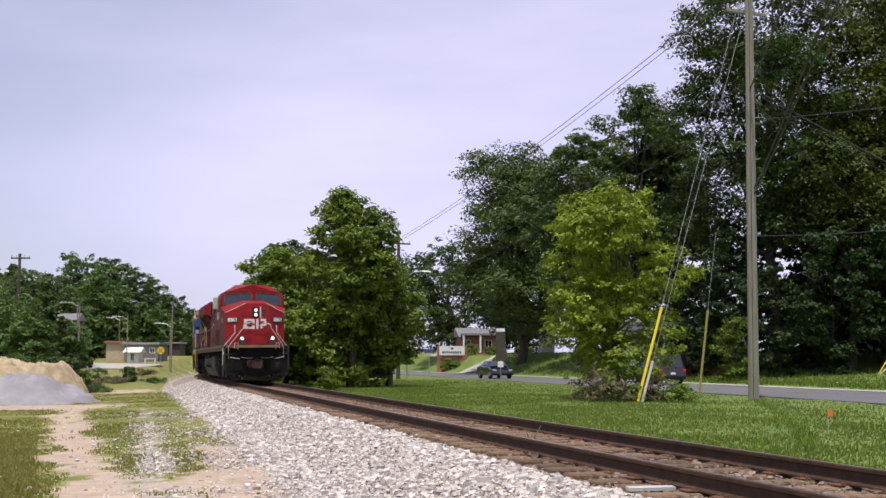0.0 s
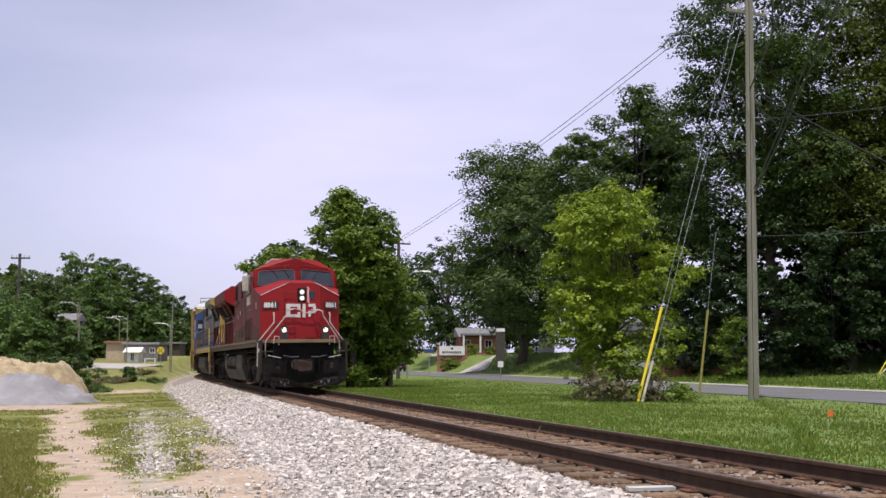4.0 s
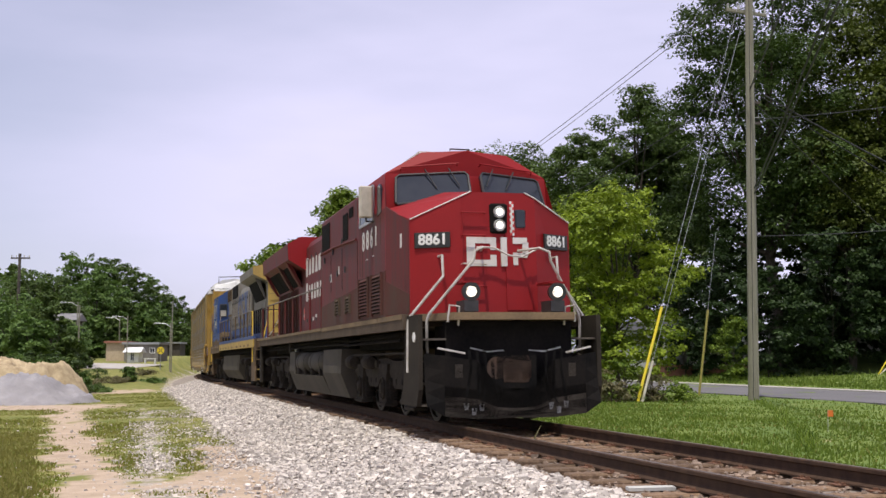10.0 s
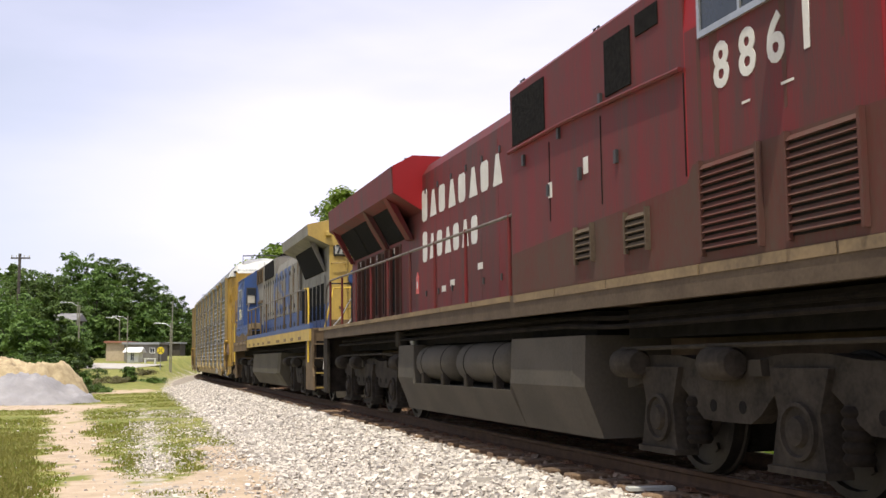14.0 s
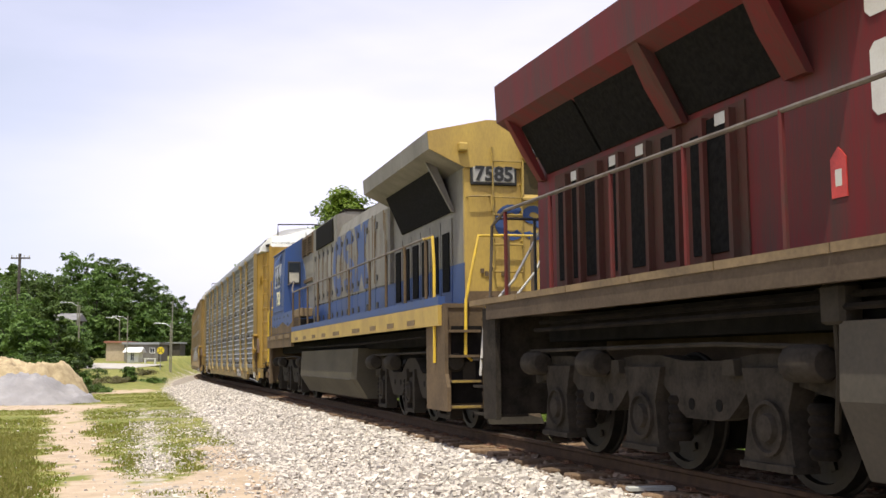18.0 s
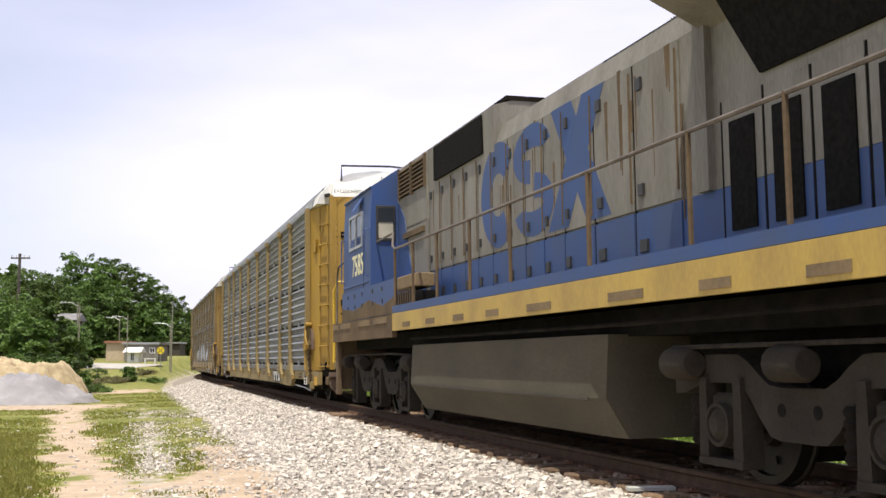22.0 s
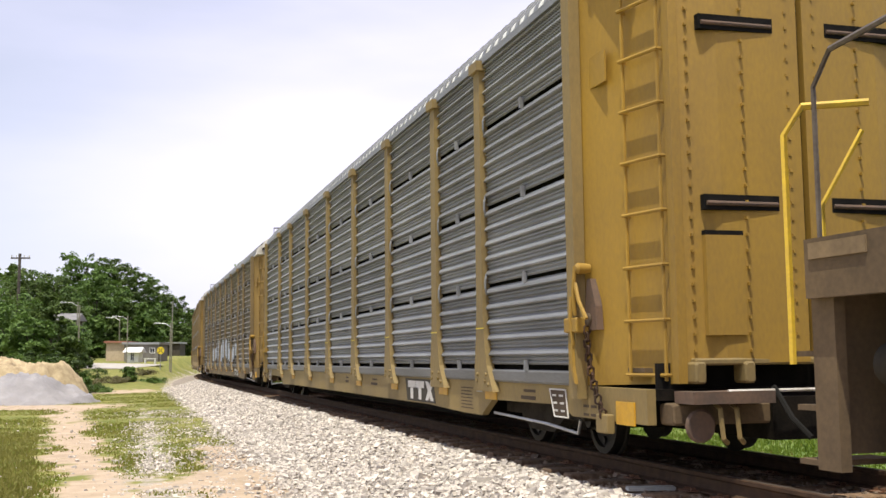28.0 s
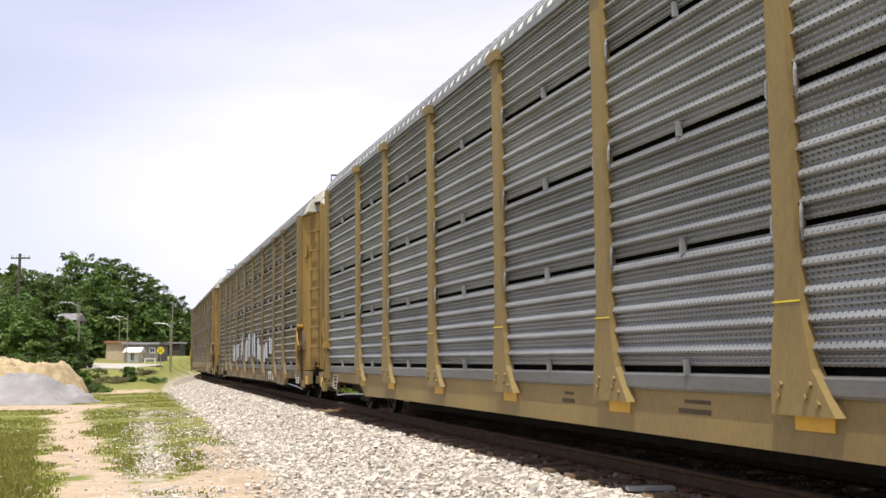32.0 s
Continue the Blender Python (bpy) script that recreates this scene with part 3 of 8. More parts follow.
scatter_stones("ballast_stones", "pale grey crushed limestone ballast sloping from the track", "stone", 58000, near_first(-1.5, 62, 1.6), lambda r, n: -1.30 - 2.1 * r.uniform(0, 1, n) ** 1.15 - r.exponential(0.12, n), bed_z, 0.046, 1)
scatter_stones("ballast_stones", "pale grey crushed limestone ballast sloping from the track", "stone", 7000, lambda r, n: r.uniform(-13, -1.3, n), lambda r, n: -1.30 - 2.1 * r.uniform(0, 1, n) ** 1.15, bed_z, 0.046, 21)
scatter_stones("ballast_stones", "rust-stained crushed stone between the rails", "stone_brown", 9000, near_first(-4, 40, 1.4), lambda r, n: r.uniform(-1.5, 1.5, n), bed_z, 0.038, 2)
scatter_stones("ballast_stones", "stray pale stones strewn over the dirt verge", "stone", 4500, near_first(0, 30, 1.2), lambda r, n: -3.3 - r.gamma(1.1, 0.9, n), lambda s, lat, r: np.interp(lat, [-12, -6, -4.6, -3.4, -2.9], [-0.745, -0.73, -0.70, -0.68, -0.67]), 0.034, 3)


def strip_stones():
    """Loose stones strewn down the middle of the lane."""
    rng = np.random.default_rng(12)
    Y = 11 + 22 * rng.uniform(0, 1, 2600) ** 1.3
    X = np.interp(Y, [5, 13.7, 15.7, 20.5, 27.3, 40.9], [-0.9, -3.49, -4.09, -5.42, -7.26, -11.18]) + rng.normal(0, 0.26, 2600)
    s, lat = side_of_track(X, Y)
    scatter_stones("lane_stones", "pale stones strewn down the middle of the dirt lane", "stone", 2600, lambda r, n: s, lambda r, n: lat, lambda a, b, r: ground_z(X, Y)[0], 0.033, 13)


strip_stones()


def gz(x, y):
    return float(ground_z(x, y)[0][0])


def quad_mesh(name, V, material, parent):
    """A mesh of separate quads, four corners each."""
    n = len(V) // 4
    me = bpy.data.meshes.new(name)
    me.vertices.add(n * 4)
    me.loops.add(n * 4)
    me.polygons.add(n)
    me.vertices.foreach_set("co", np.asarray(V, np.float32).ravel())
    me.loops.foreach_set("vertex_index", np.arange(n * 4, dtype=np.int32))
    me.polygons.foreach_set("loop_start", np.arange(0, n * 4, 4, dtype=np.int32))
    me.update(calc_edges=True)
    me.materials.append(M[material])
    ob = new(name, me)
    ob.parent = parent
    return ob


def crown_tree(label, x, y, height, width, material, leaves, leaf, seed, base=0.2, trunk=0.25, head=1.0, depth=None, name="tree", lobes=None, category="tree", spray=None):
    """A broad-leaved tree: a forked trunk with limbs, and a crown of boughs that carry sprays of leaves; head over 1 widens the top."""
    rng = np.random.default_rng(seed)
    depth = depth or width
    t = thing(name, label, category, pose(x, y, gz(x, y)))
    C, R = [], []
    lobes = lobes or 26
    for k in range(lobes):
        q = (k + 0.5) / lobes
        prof = (math.sin(math.pi * (0.10 + 0.84 * q)) ** 0.6) * (1 + (head - 1) * q)
        g = k * 2.39996 + rng.uniform(-0.6, 0.6)
        rr = prof * math.sqrt(rng.uniform(0.10, 1.0)) * 0.78
        s = rng.uniform(0.55, 1.35) * (0.20 + 0.13 * prof)
        C.append(np.array([math.cos(g) * rr * width / 2, math.sin(g) * rr * depth / 2, height * (base + (1 - base) * q * 0.92)]))
        R.append(np.array([s * width * 0.55, s * depth * 0.55, min(s * width * 0.36, height * 0.13)]))
    for k in range(lobes):
        i = rng.integers(0, lobes)
        d = rng.normal(0, 1, 3)
        d[2] = abs(d[2]) * 0.7
        d /= np.linalg.norm(d)
        C.append(C[i] + d * R[i] * 1.05)
        R.append(R[i] * rng.uniform(0.28, 0.5))
    sh = Shape()
    th = height * (base + 0.30)
    fork = height * max(0.12, base * 0.9)
    sh.tube([(0, 0, -0.3), (0.02 * width, 0, fork * 0.5), (0, 0.02 * width, fork), (0.02 * width, 0, th), (0, 0, height * 0.8)], trunk, 9, trunk * 0.2)
    for k in range(0, lobes, 2):
        e = Vector(C[k])
        a = Vector((0, 0, max(fork, e.z * 0.55)))
        a.z = min(a.z, e.z)
        sh.tube([a, a.lerp(e, 0.5) + Vector((0, 0, -0.02 * height)), e], trunk * 0.35, 5, trunk * 0.08)
    part("trunk", sh, "bark", t, "", True)
    # sprays on the boughs, leaves on the sprays
    C, R = np.array(C), np.array(R)
    spray = spray or 0.055 * width + 0.12
    per = 30
    n = max(8, leaves // per)
    w = (R[:, 0] * R[:, 1])
    pick = rng.choice(len(C), n, p=w / w.sum())
    d = rng.normal(0, 1, (n, 3))
    d /= np.linalg.norm(d, axis=1)[:, None]
    P = C[pick] + d * R[pick] * (0.55 + 0.5 * rng.uniform(0, 1, n) ** 0.6)[:, None]
    P[:, 2] = np.maximum(P[:, 2], 0.05)
    own = np.repeat(np.arange(n), per)
    m = len(own)
    off = rng.normal(0, 1, (m, 3))
    off *= (rng.uniform(0, 1, m) ** 0.45 / np.linalg.norm(off, axis=1))[:, None] * np.array([1, 1, 0.5]) * (spray * rng.uniform(0.6, 1.3, n))[own][:, None]
    off[:, 2] -= 0.25 * np.hypot(off[:, 0], off[:, 1])
    Q = P[own] + off
    tilt = d[own] * 0.5 + rng.normal(0, 0.42, (m, 3)) + np.array([0, 0, 0.75])
    tilt /= np.linalg.norm(tilt, axis=1)[:, None]
    u = np.cross(tilt, rng.normal(0, 1, (m, 3)))
    u /= np.linalg.norm(u, axis=1)[:, None]
    v = np.cross(tilt, u)
    sz = leaf * rng.uniform(0.6, 1.4, m)
    L, Wd, droop = u * sz[:, None], v * (sz * 0.6)[:, None], tilt * (sz * 0.25)[:, None]
    V = np.stack([Q - L, Q + Wd + droop * 0.4, Q + L - droop, Q - Wd + droop * 0.4], 1)
    V[..., 2] = np.maximum(V[..., 2], 0.02)
    quad_mesh("crown", V.reshape(-1, 3), material, t)
    return t


def shrub(label, x, y, height, width, material, leaves, leaf, seed, depth=None):
    return crown_tree(label, x, y, height, width, material, leaves, leaf, seed, 0.02, 0.05, 0.9, depth, "shrub", 16, "shrub")


# trees on the railway side of the road
crown_tree("young yellow-green tree with weeds round its foot on the grass", 6.35, 40.2, 8.3, 6.6, "leaf_lime", 27000, 0.075, 11, 0.16, 0.11, 0.72, lobes=34, spray=0.36)
crown_tree("bright green tree with a rounded head beside the track", -4.8, 56.5, 10.7, 5.2, "leaf_mid", 30000, 0.10, 12, 0.34, 0.25, 1.05)
crown_tree("low green tree beside the railway track", -9.1, 63.0, 8.2, 6.4, "leaf_mid", 22000, 0.12, 13, 0.10, 0.2)
crown_tree("low green tree at the grass edge", -2.9, 58.5, 6.6, 4.4, "leaf_mid", 18000, 0.10, 14, 0.22, 0.2, 0.8)
crown_tree("drooping green tree over the grass beside the track", -5.0, 57.5, 6.2, 7.2, "leaf_mid", 26000, 0.11, 41, 0.08, 0.15, 0.8)
crown_tree("dark green tree behind the trackside trees", -9.5, 75.0, 9.6, 9.0, "leaf_dark", 20000, 0.15, 42, 0.1, 0.25)
shrub("small bright shrub at the track's edge", -5.3, 50.5, 1.15, 1.5, "leaf_mid", 2400, 0.05, 43)
for k, (x, y, h, w, m_) in enumerate([(5.1, 38.2, 1.3, 2.0, "leaf_dry"), (6.3, 38.0, 1.6, 1.8, "leaf_mid"), (7.3, 38.4, 1.2, 1.6, "leaf_dry"), (5.7, 37.2, 0.8, 1.6, "leaf_dry"), (8.2, 38.6, 0.8, 1.4, "leaf_mid")]):
    shrub("wispy weeds round the foot of the young tree", x, y, h, w, m_, 1500, 0.05, 44 + k)
# woods beyond the road: tall crowns over a shaded floor
crown_tree("large dark oak on the bank beyond the road", 8.3, 117.0, 23.8, 20.5, "leaf_oak", 74000, 0.155, 15, 0.15, 0.6, 0.72, lobes=34)
crown_tree("tall dark tree beyond the road", 16.4, 92.0, 25.3, 10.5, "leaf_oak", 40000, 0.135, 16, 0.22, 0.4, 0.85, lobes=30)
crown_tree("tall dark tree beyond the road", 12.6, 101.0, 23.0, 10.0, "leaf_oak", 26000, 0.15, 28, 0.25, 0.35, 0.9, lobes=24)
crown_tree("tall dark tree beyond the road", 19.8, 94.0, 22.0, 9.0, "leaf_oak", 30000, 0.14, 27, 0.25, 0.35, 0.9, lobes=24)
crown_tree("very tall dark tree beyond the road", 23.9, 79.0, 31.5, 15.5, "leaf_dark", 84000, 0.125, 17, 0.30, 0.55, 1.32, lobes=40)
crown_tree("very tall dark tree beyond the road", 32.2, 78.0, 28.5, 16.0, "leaf_olive", 70000, 0.125, 18, 0.30, 0.5, 1.0, lobes=34)
crown_tree("olive-green tree hanging over the roadside", 28.4, 76.0, 18.0, 10.5, "leaf_olive", 26000, 0.13, 21, 0.50, 0.3, 1.0)
crown_tree("dark tree behind the young tree", 14.6, 100.0, 15.0, 12.0, "leaf_dark", 24000, 0.17, 20, 0.16, 0.3)
crown_tree("dark tree of the woods beyond the road", 38.0, 88.0, 24.0, 14.0, "leaf_dark", 22000, 0.2, 22, 0.1, 0.4)
crown_tree("dark tree of the woods beyond the road", 21.0, 99.0, 17.0, 13.0, "leaf_dark", 15000, 0.22, 23, 0.1, 0.4)
crown_tree("dark tree of the woods far beyond the road", 0.6, 156.0, 17.0, 14.0, "leaf_dark", 14000, 0.22, 24, 0.1, 0.4)
crown_tree("dark tree of the woods far beyond the road", -8.8, 186.0, 20.0, 20.0, "leaf_dark", 16000, 0.24, 25, 0.05, 0.4)
crown_tree("dark tree of the woods far beyond the road", 11.0, 168.0, 19.0, 20.0, "leaf_dark", 16000, 0.25, 26, 0.0, 0.4)
# understorey whose leaf colour already carries the shade of the tall crowns
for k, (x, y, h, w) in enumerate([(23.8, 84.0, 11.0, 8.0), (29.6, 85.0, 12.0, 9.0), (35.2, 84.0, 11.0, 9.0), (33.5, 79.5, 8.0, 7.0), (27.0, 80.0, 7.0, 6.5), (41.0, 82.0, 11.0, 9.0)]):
    crown_tree("shade-darkened understorey tree of the woods", x, y, h, w, "leaf_shade", 12000, 0.17, 60 + k, 0.02, 0.15)
shrub("green bush at the edge of the roadside woods", 18.4, 69.5, 4.2, 3.0, "leaf_mid", 5000, 0.09, 70)
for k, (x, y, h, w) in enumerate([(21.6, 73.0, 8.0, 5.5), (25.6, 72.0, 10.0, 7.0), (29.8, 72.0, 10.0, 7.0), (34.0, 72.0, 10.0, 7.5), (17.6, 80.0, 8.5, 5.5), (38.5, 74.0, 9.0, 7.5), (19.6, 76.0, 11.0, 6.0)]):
    shrub("shade-darkened undergrowth shrub at the edge of the woods", x, y, h, w, "leaf_shade", 9000, 0.12, 71 + k)
for k, (x, y, h, w) in enumerate([(-6.6, 106, 2.4, 4.0), (1.0, 137.0, 1.9, 3.6), (3.4, 146, 1.6, 3.5), (6.4, 140, 1.2, 3.0), (9.4, 130, 1.0, 2.5)]):
    shrub("clipped green shrub by the brick sign", x, y, h, w, "leaf_mid", 3000, 0.10, 80 + k)
# woods on the hill beyond the street, on the near side of the line
HILL = [(5, 486, 118, 7, "leaf_oak"), (32, 472, 132, 6, "leaf_oak"), (62, 482, 120, 6, "leaf_oak"), (95, 486, 122, 6, "leaf_oak"), (150, 446, 165, 9.5, "leaf_oak"), (190, 454, 170, 8, "leaf_oak"), (226, 467, 176, 8, "leaf_oak"), (252, 490, 180, 8, "leaf_oak"), (282, 506, 186, 8, "leaf_oak"), (308, 526, 190, 7, "leaf_oak"), (334, 552, 196, 8, "leaf_far"), (358, 575, 205, 9, "leaf_oak"), (170, 484, 150, 6.5, "leaf_far"), (205, 500, 158, 7, "leaf_oak"), (260, 548, 148, 5, "leaf_far"), (232, 535, 160, 6, "leaf_oak"), (295, 560, 172, 6, "leaf_far"), (120, 510, 140, 6, "leaf_far"), (160, 566, 128, 4.5, "leaf_far"), (20, 545, 80, 5, "leaf_oak"), (62, 566, 76, 3.4, "leaf_far"), (92, 548, 84, 4.0, "leaf_oak"), (-30, 500, 90, 8, "leaf_oak"), (190, 560, 150, 6, "leaf_oak"), (325, 585, 168, 6, "leaf_oak"), (118, 574, 100, 4.5, "leaf_oak"), (45, 480, 126, 7, "leaf_oak"), (80, 484, 124, 7, "leaf_oak"), (132, 452, 166, 8, "leaf_oak"), (172, 448, 168, 8, "leaf_oak")]
for k, (px, top, D, w, m_) in enumerate(HILL):
    x, ztop = (px - 784) / 1928 * D, 0.951 + (648 - top) / 1928 * D
    crown_tree("green tree of the wooded hill beyond the street" if D > 125 else "dark green tree behind the dirt heaps", x, D, ztop - gz(x, D), w * 1.25, "leaf_far" if k % 3 == 1 else m_, 7500 if D > 100 else 9000, 0.2 if D > 125 else 0.13, 100 + k, 0.03, 0.2)
for k, (px, D, h, w) in enumerate([(8, 58, 2.3, 4), (40, 60, 2.0, 4), (75, 62, 2.2, 4), (105, 62, 1.8, 3), (141, 62, 1.9, 1.3), (231, 72, 1.0, 1.2), (150, 96, 1.4, 2.0), (152, 58, 1.1, 0.9)]):
    shrub("weedy green shrub beside the dirt heaps", (px - 784) / 1928 * D, D, h, w, "leaf_far" if k % 2 else "leaf_dark", 2600, 0.07, 150 + k)

for k, (px, D, h, w, m_) in enumerate([(163, 66, 0.6, 2.4, "leaf_dry"), (182, 60, 0.45, 2.0, "leaf_far"), (205, 70, 0.5, 2.6, "leaf_dry"), (176, 74, 0.9, 2.2, "leaf_oak"), (255, 82, 0.5, 2.4, "leaf_dry"), (275, 74, 0.4, 2.2, "leaf_far"), (150, 57, 0.6, 1.6, "leaf_oak")]):
    shrub("low dry weeds round the ditch beside the lane", (px - 784) / 1928 * D, D, h, w, m_, 1600, 0.05, 170 + k)


# ---- heaps ----
def heap(name, label, x, y, rx, ry, h, material, seed, flat=0.0):
    """A tipped heap with a rough, slumped surface."""
    n, m = 90, 30
    v, f = [], []
    z0 = gz(x, y) - 0.15
    for j in range(m + 1):
        q = j / m
        for i in range(n):
            g = 2 * math.pi * i / n
            r = q
            k = 1 + 0.22 * noise.noise((math.cos(g) * 1.4 + seed, math.sin(g) * 1.4, seed))
            px, py = math.cos(g) * rx * r * k, math.sin(g) * ry * r * k
            prof = min(1.0, (1 - q) / (1 - flat)) ** 0.85
            z = h * prof * (1 + 0.25 * noise.noise((px * 0.5, py * 0.5, seed))) + 0.24 * noise.noise((px * 1.7, py * 1.7, seed)) + 0.17 * noise.noise((px * 4, py * 4, seed)) + 0.10 * noise.noise((px * 9, py * 9, seed))
            v.append((px, py, max(0.0, z) if q < 1 else -0.1))
    for j in range(m):
        for i in range(n):
            k = (i + 1) % n
            f.append((j * n + i, (j + 1) * n + i, (j + 1) * n + k, j * n + k))
    ob = mesh_ob(name, v, f, material, None, "", True)
    ob.matrix_world = pose(x, y, z0)
    return tagged(ob, label, "heap")


heap("gravel_heap", "grey gravel heap tipped on the bare ground", -18.0, 45.0, 4.1, 2.6, 1.12, "gravel", 3.0, 0.5)
heap("soil_heap", "tan sandy soil heap behind the gravel", -20.9, 53.0, 3.9, 2.6, 1.72, "sand", 7.0, 0.68)
heap("soil_heap", "tan sandy soil heap behind the gravel", -25.8, 53.5, 4.6, 2.8, 1.8, "sand", 9.0, 0.5)


# ---- poles, wires, signs ----
def wire(label, a, b, sag, r=0.012, name="overhead_wire"):
    a, b = Vector(a), Vector(b)
    pts = [a.lerp(b, k / 16) - Vector((0, 0, sag * 4 * (k / 16) * (1 - k / 16))) for k in range(17)]
    ob = part(name, Shape().tube(pts, r, 5), "wire", None, "", True)
    return tagged(ob, label, "wire", group="overhead wires")


def utility_pole(label, x, y, h, r, material, arms=((-0.3, 2.4),), yaw=0.0, name="utility_pole"):
    t = thing(name, label, "utility pole", pose(x, y, gz(x, y), 0, 0, yaw))
    part("pole", Shape().tube([(0, 0, -0.4), (0, 0, h * 0.5), (0, 0, h)], r, 14, r * 0.72), material, t, "", True)
    for dz, w in arms:
        a = part("crossarm", Shape().box(-w / 2, w / 2, r * 0.6, r * 0.6 + 0.10, h + dz - 0.12, h + dz, 0.01), material, t)
        for q in (-0.46, -0.2, 0.2, 0.46):
            part("insulator", Shape().lathe([(0, 0.03), (0.06, 0.055), (0.10, 0.03), (0.16, 0.05), (0.2, 0.02)], (w * q, r * 0.6 + 0.05, h + dz), "z", 10), "steel", a)
    return t


PX, PY = 11.42, 40.4
pole = utility_pole("tall weathered grey wooden utility pole on the grass", PX, PY, 16.2, 0.20, "pole", ((-0.3, 2.6), (-1.4, 1.8)), 20)
pole.matrix_world = pole.matrix_world @ pose(0, 0, 0, 0, 1.15, 0)
for z in (6.2, 7.6, 9.0, 10.6):
    part("pole_step", Shape().tube([(0.15, -0.05, z), (0.34, -0.06, z + 0.02), (0.36, -0.06, z + 0.08)], 0.014, 5), "steel", pole)
for z, dx in ((11.2, 0.30), (10.4, 0.32), (12.4, 0.28)):
    part("cable_bracket", Shape().box(0.1, dx + 0.1, -0.08, 0.04, z - 0.05, z + 0.05), "dark_pole", pole)
part("ground_wire", Shape().tube([(-0.12, -0.16, 0.1), (-0.11, -0.15, 9.0), (-0.10, -0.13, 15.5)], 0.012, 5), "wire", pole)
part("conduit", Shape().tube([(0.06, -0.20, 0.0), (0.06, -0.19, 3.2)], 0.03, 7), "pole", pole)
far = utility_pole("dark wooden utility pole with a crossarm along the road", -3.75, 91.5, 12.0, 0.17, "dark_pole", ((-0.6, 2.2),), 20)
lamp = thing("street_lamp", "grey street lamp arm with a pale lamp head", "street lamp", pose(-3.0, 92.0, gz(-3.0, 92.0)))
part("mast", Shape().tube([(0, 0, -0.2), (0, 0, 8.7)], 0.07, 8), "steel", lamp)
part("arm", Shape().tube([(0, 0, 8.6), (0.5, 0, 8.95), (1.3, 0, 9.05)], 0.035, 6), "steel", lamp)
part("lamp_head", Shape().hull([(1.2, -0.12, 9.0), (2.0, -0.12, 8.92), (2.0, 0.12, 8.92), (1.2, 0.12, 9.0)], [(1.25, -0.08, 9.12), (1.95, -0.08, 9.06), (1.95, 0.08, 9.06), (1.25, 0.08, 9.12)]), "white", lamp)
top = gz(PX, PY) + 16.2
for k, (dx, dz, fz) in enumerate(((0.2, -0.1, 11.35), (0.6, -0.05, 11.3))):
    wire("thin dark overhead wire between the utility poles", (-3.75 + dx * 0.8, 91.5, fz), (PX + dx, PY, top + dz - 0.1), 0.5, 0.016)
wire("thin dark telephone cable between the utility poles", (-3.7, 91.4, 8.2), (PX, PY, 11.4), 0.9, 0.02)
wire("thin dark telephone cable between the utility poles", (-3.7, 91.4, 7.2), (PX, PY, 10.4), 0.9, 0.016)
for k, (dx, z) in enumerate(((-1.0, -0.1), (0.4, -0.1), (1.0, -0.1))):
    wire("dark overhead wire running on past the pole", (PX + dx, PY, top + z), (27.0 + dx, -12.0, 14.6), 0.7, 0.016)
wire("thick dark cable from the pole", (PX + 0.2, PY, 11.2), (5.6, 12.0, 9.6), 0.2, 0.03)
wire("dark cable from the pole", (PX + 0.25, PY, 7.4), (6.5, 12.0, 10.2), 0.2, 0.028)
wire("dark cable from the pole", (PX + 0.25, PY, 7.2), (6.7, 12.0, 10.1), 0.2, 0.028)
wire("service wire from the pole to the house", (PX + 0.2, PY, 10.9), (33.0, 68.0, 5.2), 0.7, 0.022)
wire("service wire from the pole to the house", (PX + 0.2, PY, 11.3), (24.5, 44.0, 6.2), 0.35, 0.03)
wire("service wire from the pole to the house", (PX + 0.2, PY, 11.2), (24.5, 44.4, 5.4), 0.35, 0.02)
wire("thin wire across the woods", (PX, PY, 5.6), (30.0, 55.0, 8.6), 0.3, 0.016)
wire("thin wire across the woods", (PX, PY, 10.0), (30.0, 52.0, 14.8), 0.3, 0.016)


def guy(label, foot, head, cover, color="guy_yellow"):
    t = thing("guy_wire", label, "guy wire")
    f, h = Vector(foot), Vector(head)
    part("strand", Shape().tube([f, h], 0.008, 5), "steel", t)
    part("guard", Shape().tube([f.lerp(h, 0.002), f.lerp(h, cover)], 0.05, 8), color, t, "bright yellow plastic guard" if color == "guy_yellow" else "")


g0 = gz(6.66, 37.4)
guy("steel guy wire with a bright yellow guard", (6.62, 37.4, g0), (PX - 0.1, PY - 0.1, 14.8), 0.215)
guy("steel guy wire with a pale worn guard", (6.78, 37.5, g0), (PX - 0.1, PY - 0.1, 13.6), 0.10, "cream_plastic")
guy("thin guy wire with a dull yellow guard", (10.6, 45.5, gz(10.6, 45.5)), (11.6, 46.0, 6.4), 0.52, "dull_yellow")
guy("steel guy wire with a yellow guard by the far verge", (27.6, 69.5, gz(27.6, 69.5)), (30.5, 69.5, 4.6), 0.5)
guy("steel guy wire with a pale guard by the far verge", (27.7, 69.5, gz(27.7, 69.5)), (31.5, 69.5, 3.6), 0.5, "cream_plastic")


def street_sign(label, x, y, w, h, z0, material, post_h, category="sign", name="road_sign"):
    t = thing(name, label, category, pose(x, y, gz(x, y)))
    part("post", Shape().tube([(0, 0.03, -0.3), (0, 0.03, post_h)], 0.035, 7), "steel", t)
    part("panel", Shape().box(-w / 2, w / 2, -0.02, 0.0, z0, z0 + h, 0.0), material, t)
    return t


